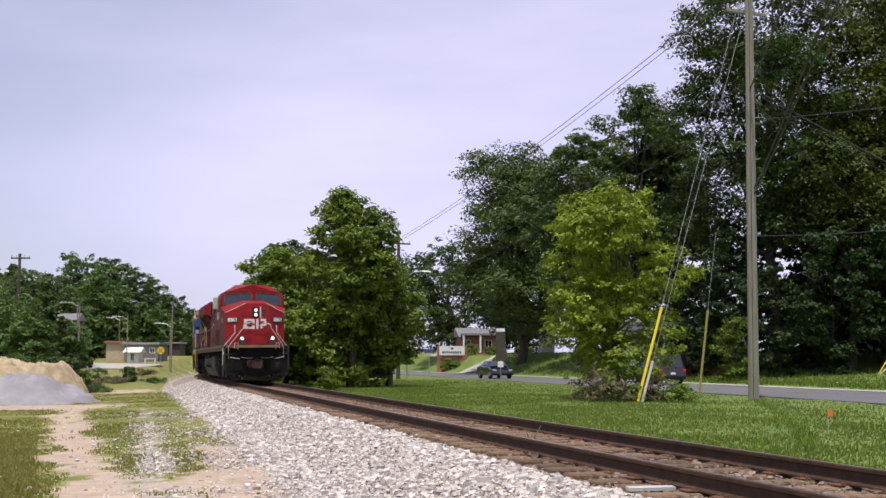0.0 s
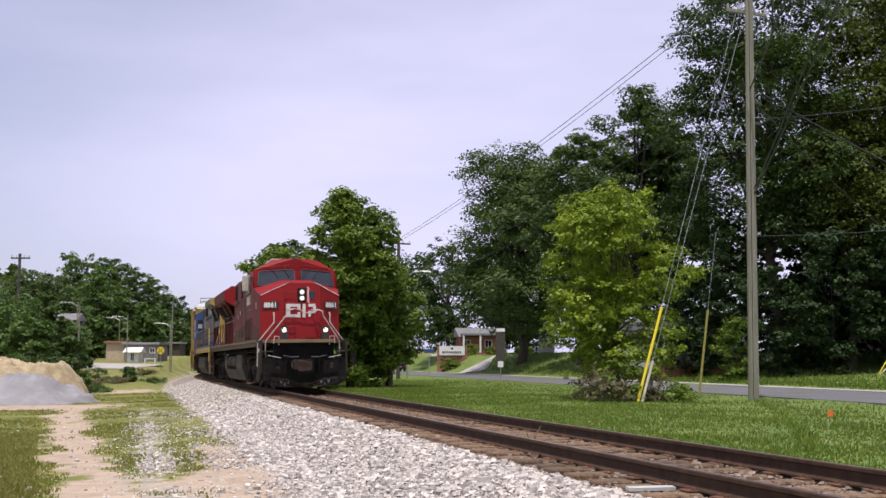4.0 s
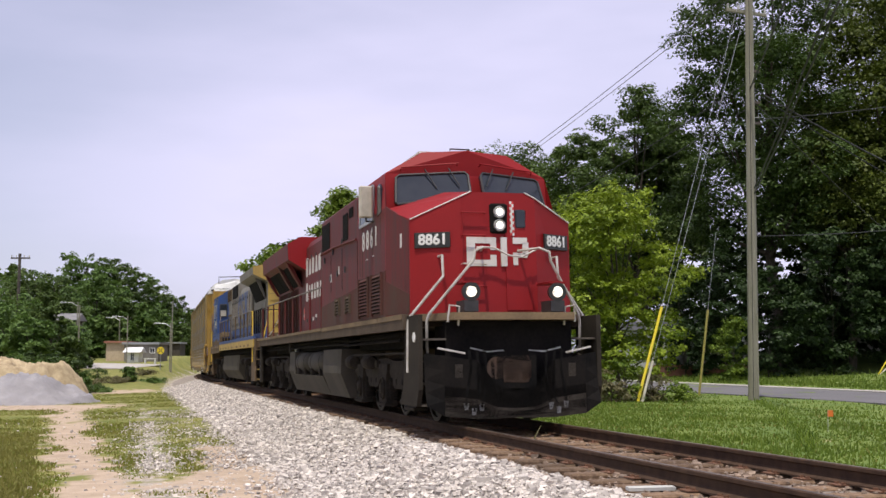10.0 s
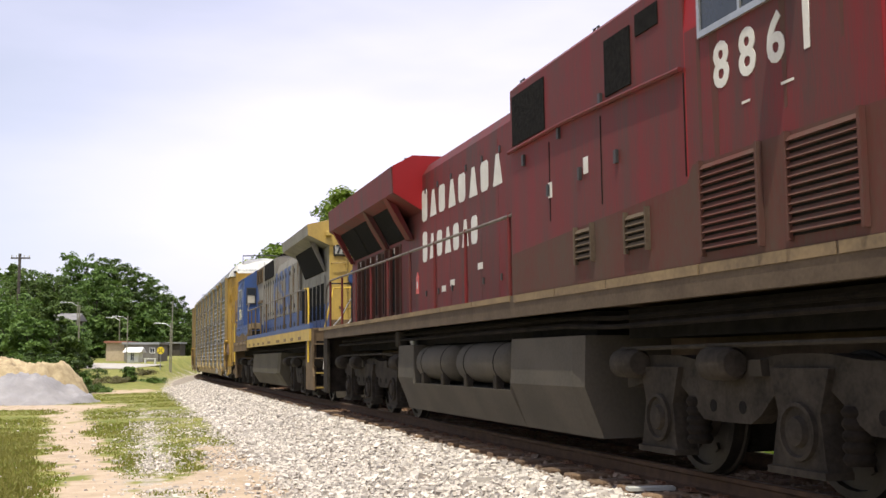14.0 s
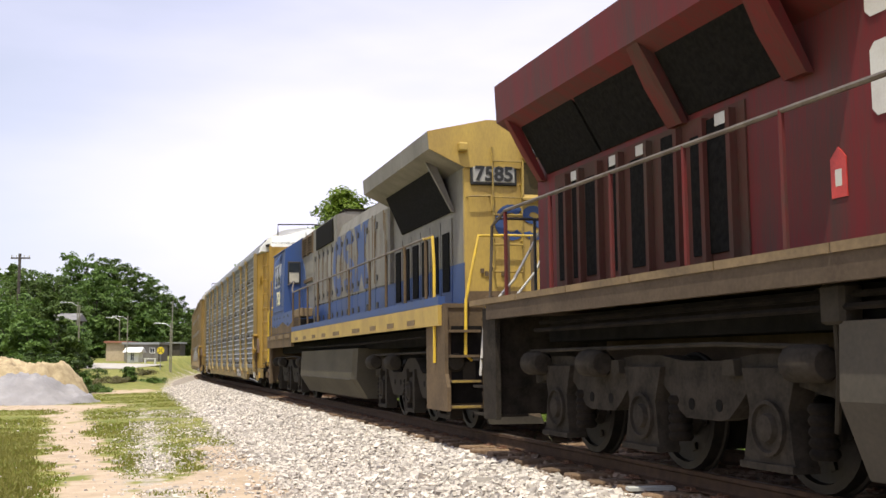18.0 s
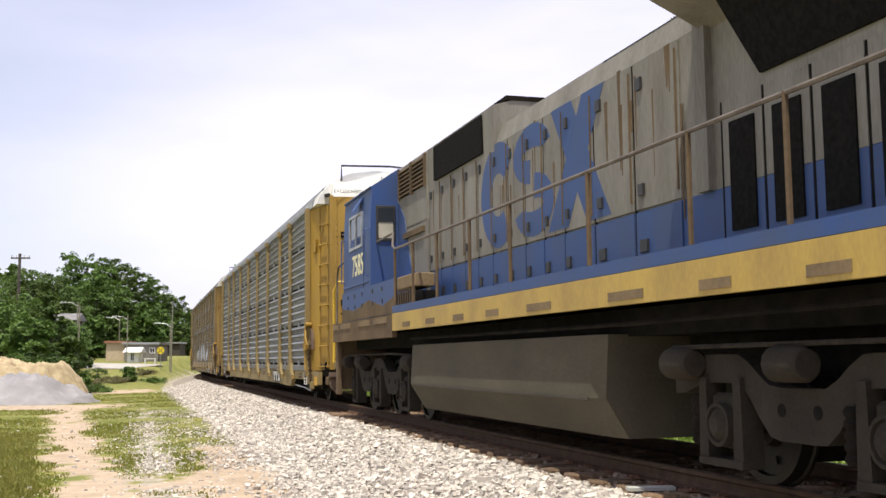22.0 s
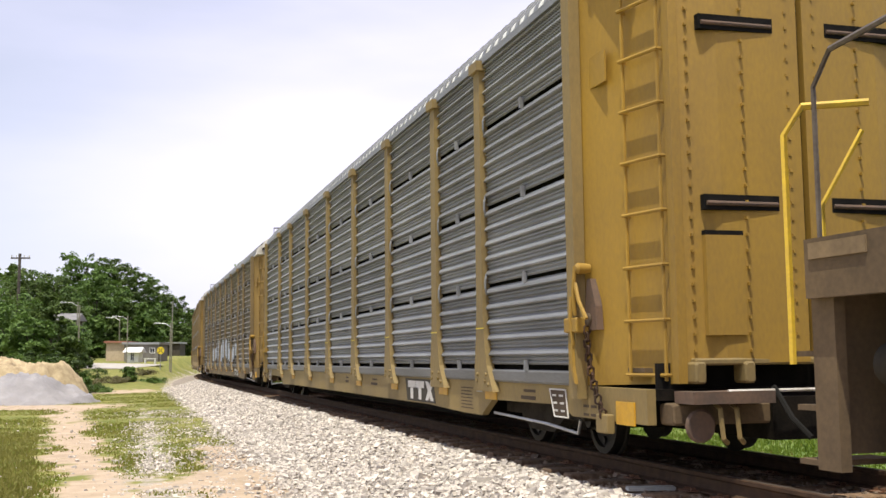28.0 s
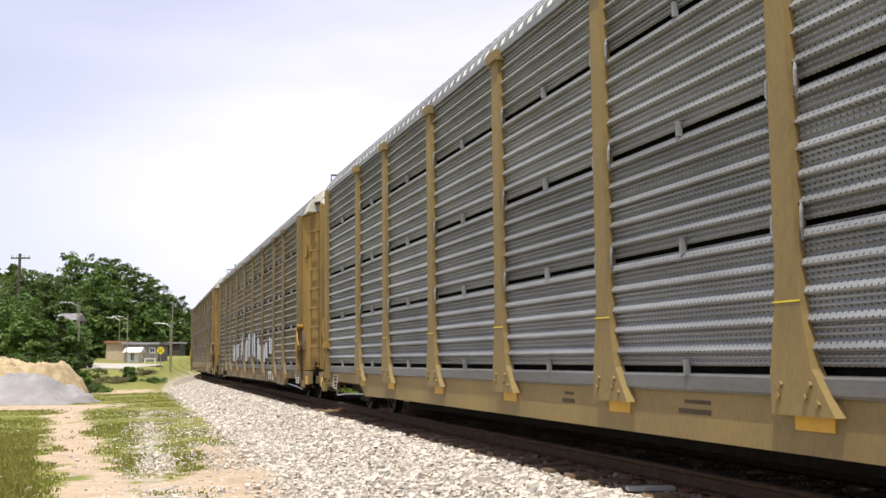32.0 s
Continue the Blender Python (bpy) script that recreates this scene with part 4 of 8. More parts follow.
s = street_sign("grey back of a tall roadside sign on a post", 4.15, 79.0, 0.68, 2.1, 1.45, "tank", 3.5)
part("lower_panel", Shape().box(-0.2, 0.2, -0.03, 0.0, 1.0, 1.42), "white", s)
part("cap_panel", Shape().box(-0.3, 0.32, -0.02, 0.0, 3.56, 3.8), "white", s)
ys = thing("warning_sign", "round yellow railway warning sign on a thin post", "sign", pose(-25.8, 100.0, 0.0))
part("post", Shape().tube([(0, 0.03, -0.3), (0, 0.03, 2.2)], 0.035, 7), "steel", ys)
part("panel", Shape().lathe([(-0.01, 0.34), (0.01, 0.34)], (0, 0, 1.95), "y", 26), "guy_yellow", ys)
cross = Shape()
for q in (-1, 1):
    cross.hull([(-0.26, -0.014, 1.95 - q * 0.26 - 0.04), (0.26, -0.014, 1.95 + q * 0.26 - 0.04), (0.26, -0.014, 1.95 + q * 0.26 + 0.04), (-0.26, -0.014, 1.95 - q * 0.26 + 0.04)], [(-0.26, -0.011, 1.95 - q * 0.26 - 0.04), (0.26, -0.011, 1.95 + q * 0.26 - 0.04), (0.26, -0.011, 1.95 + q * 0.26 + 0.04), (-0.26, -0.011, 1.95 - q * 0.26 + 0.04)])
part("black_cross", cross, "black", ys)
bs = street_sign("small blue street sign on a post", -1.3, 102.0, 0.9, 0.35, 2.2, "blue", 2.6)

# brick-based white sign on the bank
x, y = 1.15, 140.0
z = 1.72
sg = thing("entrance_sign", "white sign board with a black emblem on a brick base", "sign", pose(x, y, z))
for q in (-1, 1):
    part("brick_pier", Shape().box(q * 1.62 - 0.3, q * 1.62 + 0.3, -0.2, 0.3, -3.0, 1.2, 0.02), "brick", sg)
part("brick_base", Shape().box(-1.6, 1.6, -0.05, 0.25, -3.0, 0.1), "brick", sg)
bd = part("board", Shape().box(-1.62, 1.62, -0.26, -0.15, 0.02, 1.18), "white", sg)
part("black_emblem", Shape().lathe([(-0.28, 0.17), (-0.255, 0.17)], (0.0, 0, 0.88), "y", 6), "black", bd)
for k in range(9):
    part("writing_bar", Shape().box(-1.25 + k * 0.28, -1.05 + k * 0.28 - 0.03 * (k % 3 == 1), -0.275, -0.255, 0.25, 0.52), "black", bd)

# orange survey flag, loose board on the ballast
fl = thing("survey_flag", "small orange survey flag on a wire in the grass", "flag", pose(7.37, 21.1, gz(7.37, 21.1)))
part("wire_stem", Shape().tube([(0, 0, -0.05), (0.01, 0, 0.42)], 0.006, 5), "steel", fl)
part("flag", Shape().box(0.0, 0.11, -0.003, 0.003, 0.30, 0.42), "orange", fl)
tagged(part("loose_board", Shape().box(-0.22, 0.22, -0.05, 0.05, 0.0, 0.03), "siding", None), "pale splintered board lying on the ballast", "board").matrix_world = pose(1.87, 9.98, -0.20, 4, 0, 10)


# ---- buildings ----
def house(label, x, y, w, d, h, roof_h, wall, yaw=0.0, windows=(), porch=0.0, name="house", flat=False, roof="roofing"):
    """A small building: walls, gabled or flat roof, windows with frames, and a porch on columns."""
    t = thing(name, label, "house", pose(x, y, gz(x, y), 0, 0, yaw))
    part("wall", Shape().box(-w / 2, w / 2, -d / 2, d / 2, -0.6, h), wall, t)
    if flat:
        part("roof", Shape().box(-w / 2 - 0.2, w / 2 + 0.2, -d / 2 - 0.3, d / 2 + 0.3, h, h + roof_h), roof, t)
    else:
        part("roof", Shape().prism([(-d / 2 - 0.4, h - 0.1), (d / 2 + 0.4, h - 0.1), (0, h + roof_h)], -w / 2 - 0.3, w / 2 + 0.3, "x"), roof, t)
    for wx, wz, ww, wh in windows:
        o = part("window", Shape().box(wx - ww / 2, wx + ww / 2, -d / 2 - 0.05, -d / 2 + 0.02, wz, wz + wh), "white", t)
        part("pane", Shape().box(wx - ww / 2 + 0.08, wx - 0.03, -d / 2 - 0.06, -d / 2, wz + 0.08, wz + wh - 0.08), "glass", o)
        part("pane", Shape().box(wx + 0.03, wx + ww / 2 - 0.08, -d / 2 - 0.06, -d / 2, wz + 0.08, wz + wh - 0.08), "glass", o)
    if porch:
        part("porch_roof", Shape().box(-w / 2, w / 2, -d / 2 - porch, -d / 2, 2.7, 2.95), roof, t)
        part("porch_floor", Shape().box(-w / 2, w / 2, -d / 2 - porch, -d / 2, -0.5, 0.35), "brick", t)
        n = max(2, int(w / 1.6))
        for k in range(n):
            cx = -w / 2 + 0.2 + k * (w - 0.4) / (n - 1)
            part("porch_column", Shape().box(cx - 0.11, cx + 0.11, -d / 2 - porch + 0.05, -d / 2 - porch + 0.27, 0.35, 2.7), "white", t)
    return t


house("white house with a columned porch behind the trees", 19.2, 86.0, 9.0, 6.0, 3.0, 0.9, "siding", 15, ((-2.5, 1.0, 1.2, 1.5), (1.5, 1.0, 1.2, 1.5)), 2.0)
house("two-storey white house half hidden by the woods", 37.0, 92.0, 11.0, 7.0, 7.0, 2.6, "white", 10, ((-3.5, 1.0, 1.2, 1.6), (0, 1.0, 1.2, 1.6), (3.5, 1.0, 1.2, 1.6), (-3.5, 4.2, 1.2, 1.6), (0, 4.2, 1.2, 1.6), (3.5, 4.2, 1.2, 1.6)))
house("small brick house with a white porch on the bank", 4.4, 152.0, 5.0, 5.0, 2.6, 1.2, "brick", 10, ((-1.6, 0.9, 1.0, 1.2), (1.4, 0.9, 1.0, 1.2)), 1.5)
house("white building corner with steps beyond the lawn", 11.8, 125.0, 1.4, 2.0, 2.6, 0.5, "siding", 10)
# the far street on the near side of the line
house("long low grey building with a flat pale roof", -32.0, 118.0, 3.6, 4.0, 1.75, 0.22, "csgrey", 0, ((1.2, 0.8, 0.6, 0.6),), flat=True, roof="steel", name="building")
house("small tan brick building beside the street", -34.9, 118.5, 2.1, 3.5, 1.9, 0.2, "tan_wall", 0, flat=True, roof="brick", name="building")
house("small white gabled shed with a dark door", -32.1, 114.0, 1.25, 1.7, 1.1, 0.45, "white", 0, ((0, 0.1, 0.45, 0.9),), name="shed", roof="white")
house("low grey building at the street's end", -37.0, 150.0, 2.6, 3.0, 1.7, 0.2, "tank", 0, flat=True, roof="steel", name="building")
house("low grey house among the trees", -60.0, 172.0, 10.0, 6.0, 2.6, 1.3, "tank", 0, name="house")
house("grey roof among the trees behind the heaps", -41.0, 119.0, 2.6, 4.0, 4.4, 0.7, "tank", 5, name="house")


def lane():
    """The pale lane that crosses beyond the heaps."""
    pts = [(-60, 118), (-46, 108), (-37, 103), (-30, 101), (-27.2, 100.5)]
    v, f = [], []
    for i, (x, y) in enumerate(pts):
        for dy in (-6.5, 6.5):
            v.append((x, y + dy, gz(x, y + dy) + 0.06))
    for i in range(len(pts) - 1):
        f.append((2 * i, 2 * i + 2, 2 * i + 3, 2 * i + 1))
    tagged(mesh_ob("lane", v, f, "concrete"), "pale dusty lane leading to the railway", "lane", kind="structure")
    v, f = [], []
    for i, (x, y) in enumerate([(3.2, 124), (5.0, 132), (9.5, 136), (15.0, 137)]):
        for dx in (-1.6, 1.6):
            v.append((x + dx, y, gz(x + dx, y) + 0.05))
    for i in range(3):
        f.append((2 * i, 2 * i + 1, 2 * i + 3, 2 * i + 2))
    tagged(mesh_ob("driveway", v, f, "concrete"), "pale concrete driveway up the lawn", "driveway", kind="structure")


lane()
bench = thing("bench", "small white bench beside the far street", "bench", pose(-29.4, 110.0, gz(-29.4, 110.0)))
part("seat", Shape().box(-0.6, 0.6, -0.2, 0.2, 0.42, 0.50), "white", bench)
for q in (-0.5, 0.5):
    part("leg", Shape().box(q - 0.06, q + 0.06, -0.18, 0.18, -0.1, 0.42), "white", bench)


def lamp_post(x, y, h, way, label="grey street lamp over the far street"):
    t = thing("street_lamp", label, "street lamp", pose(x, y, gz(x, y)), group="street lamps")
    part("mast", Shape().tube([(0, 0, -0.3), (0, 0, h)], 0.06, 8, 0.05), "pole", t)
    part("arm", Shape().tube([(0, 0, h - 0.4), (way * 0.5, 0, h - 0.1), (way * 1.2, 0, h - 0.05)], 0.03, 6), "steel", t)
    part("lamp_head", Shape().box(way * 1.1, way * 1.6, -0.1, 0.1, h - 0.12, h, 0.03), "steel", t)


for px, D, ytop, way in ((303, 105, 572, -1), (227, 112, 560, -1), (138, 100, 535, -1), (213, 125, 562, -1)):
    x = (px - 784) / 1928 * D
    lamp_post(x, D, 0.951 + (640 - ytop) / 1928 * D - gz(x, D), way)
utility_pole("dark wooden utility pole above the trees", -35.3, 90.5, 9.7, 0.16, "dark_pole", ((-0.3, 1.6),), 0)
utility_pole("slim grey pole beside the far street", -25.8, 104.0, 6.8, 0.065, "pole", (), 0)
utility_pole("grey pole with a side box beside the heaps", -30.0, 90.0, 5.4, 0.075, "pole", (), 0)


# ---- road vehicles ----
M["car_paint"] = mat("dark_blue_car_paint", (0.012, 0.016, 0.026), (0.016, 0.02, 0.03), 0.25, 0.2, 2, 20, 0.0, coat=0.6)
M["suv_paint"] = mat("black_car_paint", (0.012, 0.012, 0.014), (0.017, 0.017, 0.018), 0.3, 0.1, 2, 20, 0.0, coat=0.5)
M["tyre"] = mat("tyre_rubber", (0.018, 0.018, 0.018), None, 0.85)
M["red_lamp"] = mat("red_tail_lamp", (0.35, 0.02, 0.02), None, 0.25)


def road_vehicle(name, label, length, width, height, paint, tall=False):
    """A car, its own front towards -y, standing on z = 0."""
    t = thing(name, label, "car")
    L2, w = length / 2, width / 2
    if tall:
        side = [(-L2, 0.45), (-L2 + 0.05, 0.95), (-L2 + 0.95, 1.10), (-L2 + 1.55, height - 0.05), (L2 - 0.45, height), (L2 - 0.05, 1.05), (L2, 0.5), (L2 - 0.2, 0.30), (-L2 + 0.2, 0.30)]
    else:
        side = [(-L2, 0.42), (-L2 + 0.08, 0.70), (-L2 + 1.15, 0.90), (-L2 + 1.95, height - 0.03), (0.55, height), (L2 - 0.75, 0.98), (L2 - 0.05, 0.90), (L2, 0.50), (L2 - 0.2, 0.26), (-L2 + 0.2, 0.26)]
    rings = []
    for k, q in ((-1, 0.90), (-0.94, 1.0), (0.94, 1.0), (1, 0.90)):
        ring = []
        for y, z in side:
            inset = 0.80 if z > 1.02 else 1.0
            ring.append((k * w * inset, y * (1 if abs(k) < 1 else 0.985), 0.26 + (z - 0.26) * (1 if abs(k) < 1 else 0.97)))
        rings.append(ring)
    part("body", Shape().loft(rings), paint, t)
    hi, lo = height - 0.08, 1.0
    for s in (-1, 1):
        g = [(-L2 + (1.35 if tall else 1.50), lo), (-L2 + (1.62 if tall else 1.98), hi), ((L2 - 0.60) if tall else 0.50, hi), ((L2 - 0.30) if tall else L2 - 0.95, lo)]
        part("side_window", Shape().hull([(s * w * (0.985 if z < 1.02 else 0.815), y, z) for y, z in g], [(s * w * 0.7, y, z) for y, z in g]), "glass", t)
        for y in (-L2 + 0.85, L2 - 0.85):
            wheel = part("wheel", Shape().lathe([(s * (w - 0.22), 0.30), (s * (w - 0.20), 0.33), (s * (w - 0.03), 0.33), (s * w, 0.30), (s * (w - 0.03), 0.20)], (0, y, 0.33), "y" if False else "x", 20), "tyre", t, "", True)
            part("rim", Shape().lathe([(s * (w - 0.02), 0.19), (s * (w + 0.004), 0.17), (s * (w - 0.01), 0.05)], (0, y, 0.33), "x", 14), "steel", wheel, "", True)
        part("headlight", Shape().box(s * w * 0.55, s * w * 0.92, -L2 - 0.01, -L2 + 0.12, 0.60, 0.74, 0.03), "lens", t, "clear headlight")
        part("tail_lamp", Shape().box(s * w * 0.65, s * w * 0.95, L2 - 0.12, L2 + 0.01, 0.72, 0.92, 0.03), "red_lamp", t, "red tail lamp")
        part("door_mirror", Shape().box(s * w, s * (w + 0.18), -L2 + 1.6, -L2 + 1.75, 0.98, 1.12, 0.03), paint, t)
    ws = [(-w * 0.78, -L2 + (1.0 if tall else 1.22), 1.0), (w * 0.78, -L2 + (1.0 if tall else 1.22), 1.0), (w * 0.68, -L2 + (1.5 if tall else 1.88), hi), (-w * 0.68, -L2 + (1.5 if tall else 1.88), hi)]
    part("windscreen", Shape().hull([(x, y - 0.03, z + 0.02) for x, y, z in ws], [(x, y + 0.2, z - 0.02) for x, y, z in ws]), "glass", t)
    rw = [(-w * 0.72, L2 - (0.10 if tall else 0.80), 1.06), (w * 0.72, L2 - (0.10 if tall else 0.80), 1.06), (w * 0.64, L2 - (0.42 if tall else 1.42), hi), (-w * 0.64, L2 - (0.42 if tall else 1.42), hi)]
    part("rear_window", Shape().hull([(x, y + 0.03, z + 0.02) for x, y, z in rw], [(x, y - 0.2, z - 0.02) for x, y, z in rw]), "glass", t)
    part("bumper", Shape().box(-w * 0.9, w * 0.9, -L2 - 0.04, -L2 + 0.1, 0.34, 0.52, 0.03), paint, t)
    part("number_plate", Shape().box(-0.16, 0.16, L2, L2 + 0.02, 0.6, 0.72), "white", t)
    return t


sedan = road_vehicle("sedan_car", "dark blue four-door saloon car on the road", 4.7, 1.8, 1.42, "car_paint")
suv = road_vehicle("suv_car", "black sport utility car driving away on the road", 4.5, 1.85, 1.8, "suv_paint", True)
for px, D, c in ((158, 186, "suv_paint"), (183, 178, "car_paint")):
    x = (px - 784) / 1928 * D
    v = road_vehicle("parked_car", {"suv_paint": "black", "car_paint": "dark blue", "white": "white"}[c] + " car parked beside the far street", 4.3, 1.75, 1.45, c)
    v.matrix_world = pose(x, D, gz(x, D), 0, 0, 0)


def on_road(y, lane_x):
    return (lane_x - 0.234 * y, y)


# ---- grass ----
def blades(name, label, material, n, pick, height, seed, width=0.02):
    """Blades of grass as one mesh, each a bent pair of triangles."""
    rng = np.random.default_rng(seed)
    X, Y = pick(rng, n)
    Z = ground_z(X, Y)[0]
    h = height * rng.lognormal(0, 0.35, len(X))
    g = rng.uniform(0, 6.28, len(X))
    lean = rng.normal(0, 0.35, (len(X), 2))
    w = width * rng.uniform(0.6, 1.4, len(X))
    dx, dy = np.cos(g) * w, np.sin(g) * w
    mid = np.stack([X + lean[:, 0] * h * 0.3, Y + lean[:, 1] * h * 0.3, Z + h * 0.6], 1)
    tip = np.stack([X + lean[:, 0] * h, Y + lean[:, 1] * h, Z + h], 1)
    V = np.stack([np.stack([X - dx, Y - dy, Z - 0.02], 1), np.stack([X + dx, Y + dy, Z - 0.02], 1), mid + np.stack([dx, dy, 0 * dx], 1) * 0.7, mid - np.stack([dx, dy, 0 * dx], 1) * 0.7, tip], 1)
    k = np.arange(len(X))[:, None] * 5
    me = bpy.data.meshes.new(name)
    me.from_pydata(V.reshape(-1, 3), [], [tuple(r) for r in (k + np.array([[0, 1, 2, 3]])).tolist()] + [tuple(r) for r in (k + np.array([[3, 2, 4]])).tolist()])
    me.materials.append(M[material])
    tagged(new(name, me), label, "grass", kind="stuff")


def verge(rng, n):
    """Between the line and the road."""
    s, lat = rng.uniform(-6, 75, n), 1.75 + rng.gamma(1.5, 4.5, n)
    x, y, a = np.interp(s, TS, TX), np.interp(s, TS, TY), np.interp(s, TS, TH)
    X, Y = x + lat * np.cos(a), y - lat * np.sin(a)
    k = (X + 0.234 * Y < 23.0) & (Y > 8)
    return X[k], Y[k]


def rail_side(rng, n):
    """Uncut strip against the far rail."""
    s, lat = rng.uniform(-6, 60, n), 1.62 + rng.gamma(1.3, 0.40, n)
    x, y, a = np.interp(s, TS, TX), np.interp(s, TS, TY), np.interp(s, TS, TH)
    return x + lat * np.cos(a), y - lat * np.sin(a)


def lane_edge(rng, n):
    """Taller grass beyond the outer wheel track."""
    Y = 10 + 16 * rng.uniform(0, 1, n) ** 1.3
    a = np.interp(Y, [5, 13.7, 16.45, 20.5, 27.3], [-1.1, -4.25, -5.25, -6.77, -9.25])
    X = a - 0.75 - rng.gamma(1.6, 0.7, n)
    return X, Y


def lane_side(rng, n):
    """Patches of grass on the eye's side, thin on the wheel tracks."""
    Y = 10 + 48 * rng.uniform(0, 1, n) ** 1.25
    X = -0.43 * Y * rng.uniform(0.0, 1.05, n) - 0.6
    s, lat = side_of_track(X, Y)
    d = np.maximum(dirt_zone(X, Y, s, lat), chips_zone(X, Y, s, lat))
    patch = np.array([noise.noise((x * 0.8, y * 0.5, 9)) + 0.8 * noise.noise((x * 2.6, y * 1.6, 4)) for x, y in zip(X, Y)])
    k = (lat < -3.2) & (1.0 - 1.25 * d + 0.9 * patch + rng.uniform(-0.3, 0.3, n) > 0.5)
    return X[k], Y[k]


def far_bank(rng, n):
    o, Y = 33 + rng.gamma(1.5, 3.0, n), rng.uniform(35, 130, n)
    return o - 0.234 * Y, Y


blades("grass", "mown bright green grass between the track and the road", "lawn", 120000, verge, 0.05, 5, 0.017)
blades("grass", "sunburnt tufts of grass along the track's far side", "grass_dry", 7000, verge, 0.05, 6, 0.014)
blades("grass", "patchy sunburnt grass on the dirt verge", "grass_dry", 90000, lane_side, 0.030, 7, 0.012)
blades("grass", "green tufts of grass on the dirt verge", "grass", 45000, lane_side, 0.034, 8, 0.011)
blades("grass", "taller green grass beside the wheel track", "grass_dry", 12000, lane_edge, 0.06, 12, 0.010)
blades("grass", "uncut green grass against the far rail", "lawn", 22000, rail_side, 0.075, 13, 0.014)
blades("grass", "green lawn on the bank beyond the road", "lawn", 16000, far_bank, 0.16, 9, 0.04)


def weeds(rng, n):
    """Tufts between the rails."""
    s = np.repeat(rng.uniform(2, 24, 14), n // 14)
    lat = np.repeat(rng.choice([-0.5, 0.3, 0.55, 1.1, 0.0], 14), n // 14)
    x, y, a = np.interp(s, TS, TX), np.interp(s, TS, TY), np.interp(s, TS, TH)
    return x + lat * np.cos(a) + rng.normal(0, 0.07, len(s)), y - lat * np.sin(a) + rng.normal(0, 0.07, len(s))


def pole_shadow(rng, n):
    """A strip of tall blades laid as the pole's shadow, wandering from its foot over the grass."""
    q = rng.uniform(0, 3, n)
    return np.interp(q, [0, 1, 2, 3], [11.3, 8.9, 6.6, 5.6]) + rng.normal(0, 0.10, n), np.interp(q, [0, 1, 2, 3], [39.5, 29.0, 20.5, 16.5]) + rng.normal(0, 0.10, n)


# this first strip of blades stands in for the pole's shadow
blades("weeds", "dark blades laid as the pole's shadow across the mown grass", "leaf_mid", 700, pole_shadow, 0.11, 14, 0.012)
blades("weeds", "small dry weeds growing between the rails", "leaf_dry", 560, weeds, 0.26, 10, 0.012)


# ---- the train ----
# A vehicle's own space: x runs back from its leading end, y towards the eye's side, z up from the rails.
wheelsets = []
RED_FIT = ((0, 0.85, 8.35, 13.2, 20.25, 21.0), (0, 0.90, 8.50, 13.55, 20.60, 22.0))
BLUE_FIT = ((-1, 0.5, 0.93, 5.6, 7.5, 12.9, 17.45, 19.0, 20.6), (-0.9, 0.40, 1.01, 5.70, 8.60, 14.05, 18.95, 19.85, 21.2))


def bar(parent, name, pts, r, material, label=""):
    return part(name, Shape().tube(pts, r, 6), material, parent, label, True)


def wheelset(vehicle, x, r):
    """Two flanged wheels on an axle, turning about its centre."""
    sh = Shape()
    for sgn in (-1, 1):
        prof = [(sgn * 0.70, r + 0.025), (sgn * 0.725, r + 0.022), (sgn * 0.735, r), (sgn * 0.835, r - 0.006), (sgn * 0.84, r - 0.07), (sgn * 0.80, r - 0.08), (sgn * 0.78, r * 0.42), (sgn * 0.85, r * 0.36), (sgn * 0.86, 0.11), (sgn * 0.95, 0.10)]
        sh.lathe(prof, (0, 0, 0), "y", 28)
    sh.lathe([(-1.0, 0.085), (1.0, 0.085)], (0, 0, 0), "y", 12)
    for k in range(6):
        g = k * math.pi / 3
        for sgn in (-1, 1):
            sh.box(math.cos(g) * r * 0.62 - 0.03, math.cos(g) * r * 0.62 + 0.03, sgn * 0.78, sgn * 0.815, math.sin(g) * r * 0.62 - 0.03, math.sin(g) * r * 0.62 + 0.03)
    keep, FIT[0] = FIT[0], None
    w = part("wheelset", sh, "wheel", vehicle, "steel wheels on their axle", True)
    FIT[0] = keep
    w.matrix_local = pose(fit_x(x), 0, r)
    w["radius"] = r
    return w


M["wheel"] = mat("worn_wheel_steel", (0.013, 0.011, 0.0095), (0.028, 0.024, 0.020), 0.6, 0.5, 4, 30, 0.1)
M["handrail"] = mat("scuffed_white_handrail", (0.62, 0.60, 0.56), (0.42, 0.38, 0.33), 0.5, 0.1, 5, 40, 0.05)
M["handrail_dirty"] = mat("grimy_handrail", (0.16, 0.135, 0.115), (0.10, 0.08, 0.068), 0.6, 0.2, 5, 40, 0.05)
M["yellow_rail"] = mat("yellow_handrail_paint", (0.70, 0.47, 0.04), (0.55, 0.36, 0.05), 0.5, 0, 5, 40, 0.05)
M["pilot"] = mat("black_pilot_paint", (0.007, 0.007, 0.007), (0.016, 0.014, 0.0125), 0.85, 0, 2, 20, 0.08, spec=0.06)
M["plow_edge"] = mat("grey_plow_steel", (0.11, 0.095, 0.08), (0.06, 0.05, 0.042), 0.8, 0, 3, 30, 0.1, spec=0.2)
M["coupler"] = mat("rusty_brown_coupler", (0.16, 0.10, 0.07), (0.10, 0.07, 0.055), 0.8, 0.2, 4, 30, 0.2)
M["hose"] = mat("black_rubber", (0.01, 0.01, 0.01), (0.018, 0.017, 0.016), 0.8, spec=0.1)
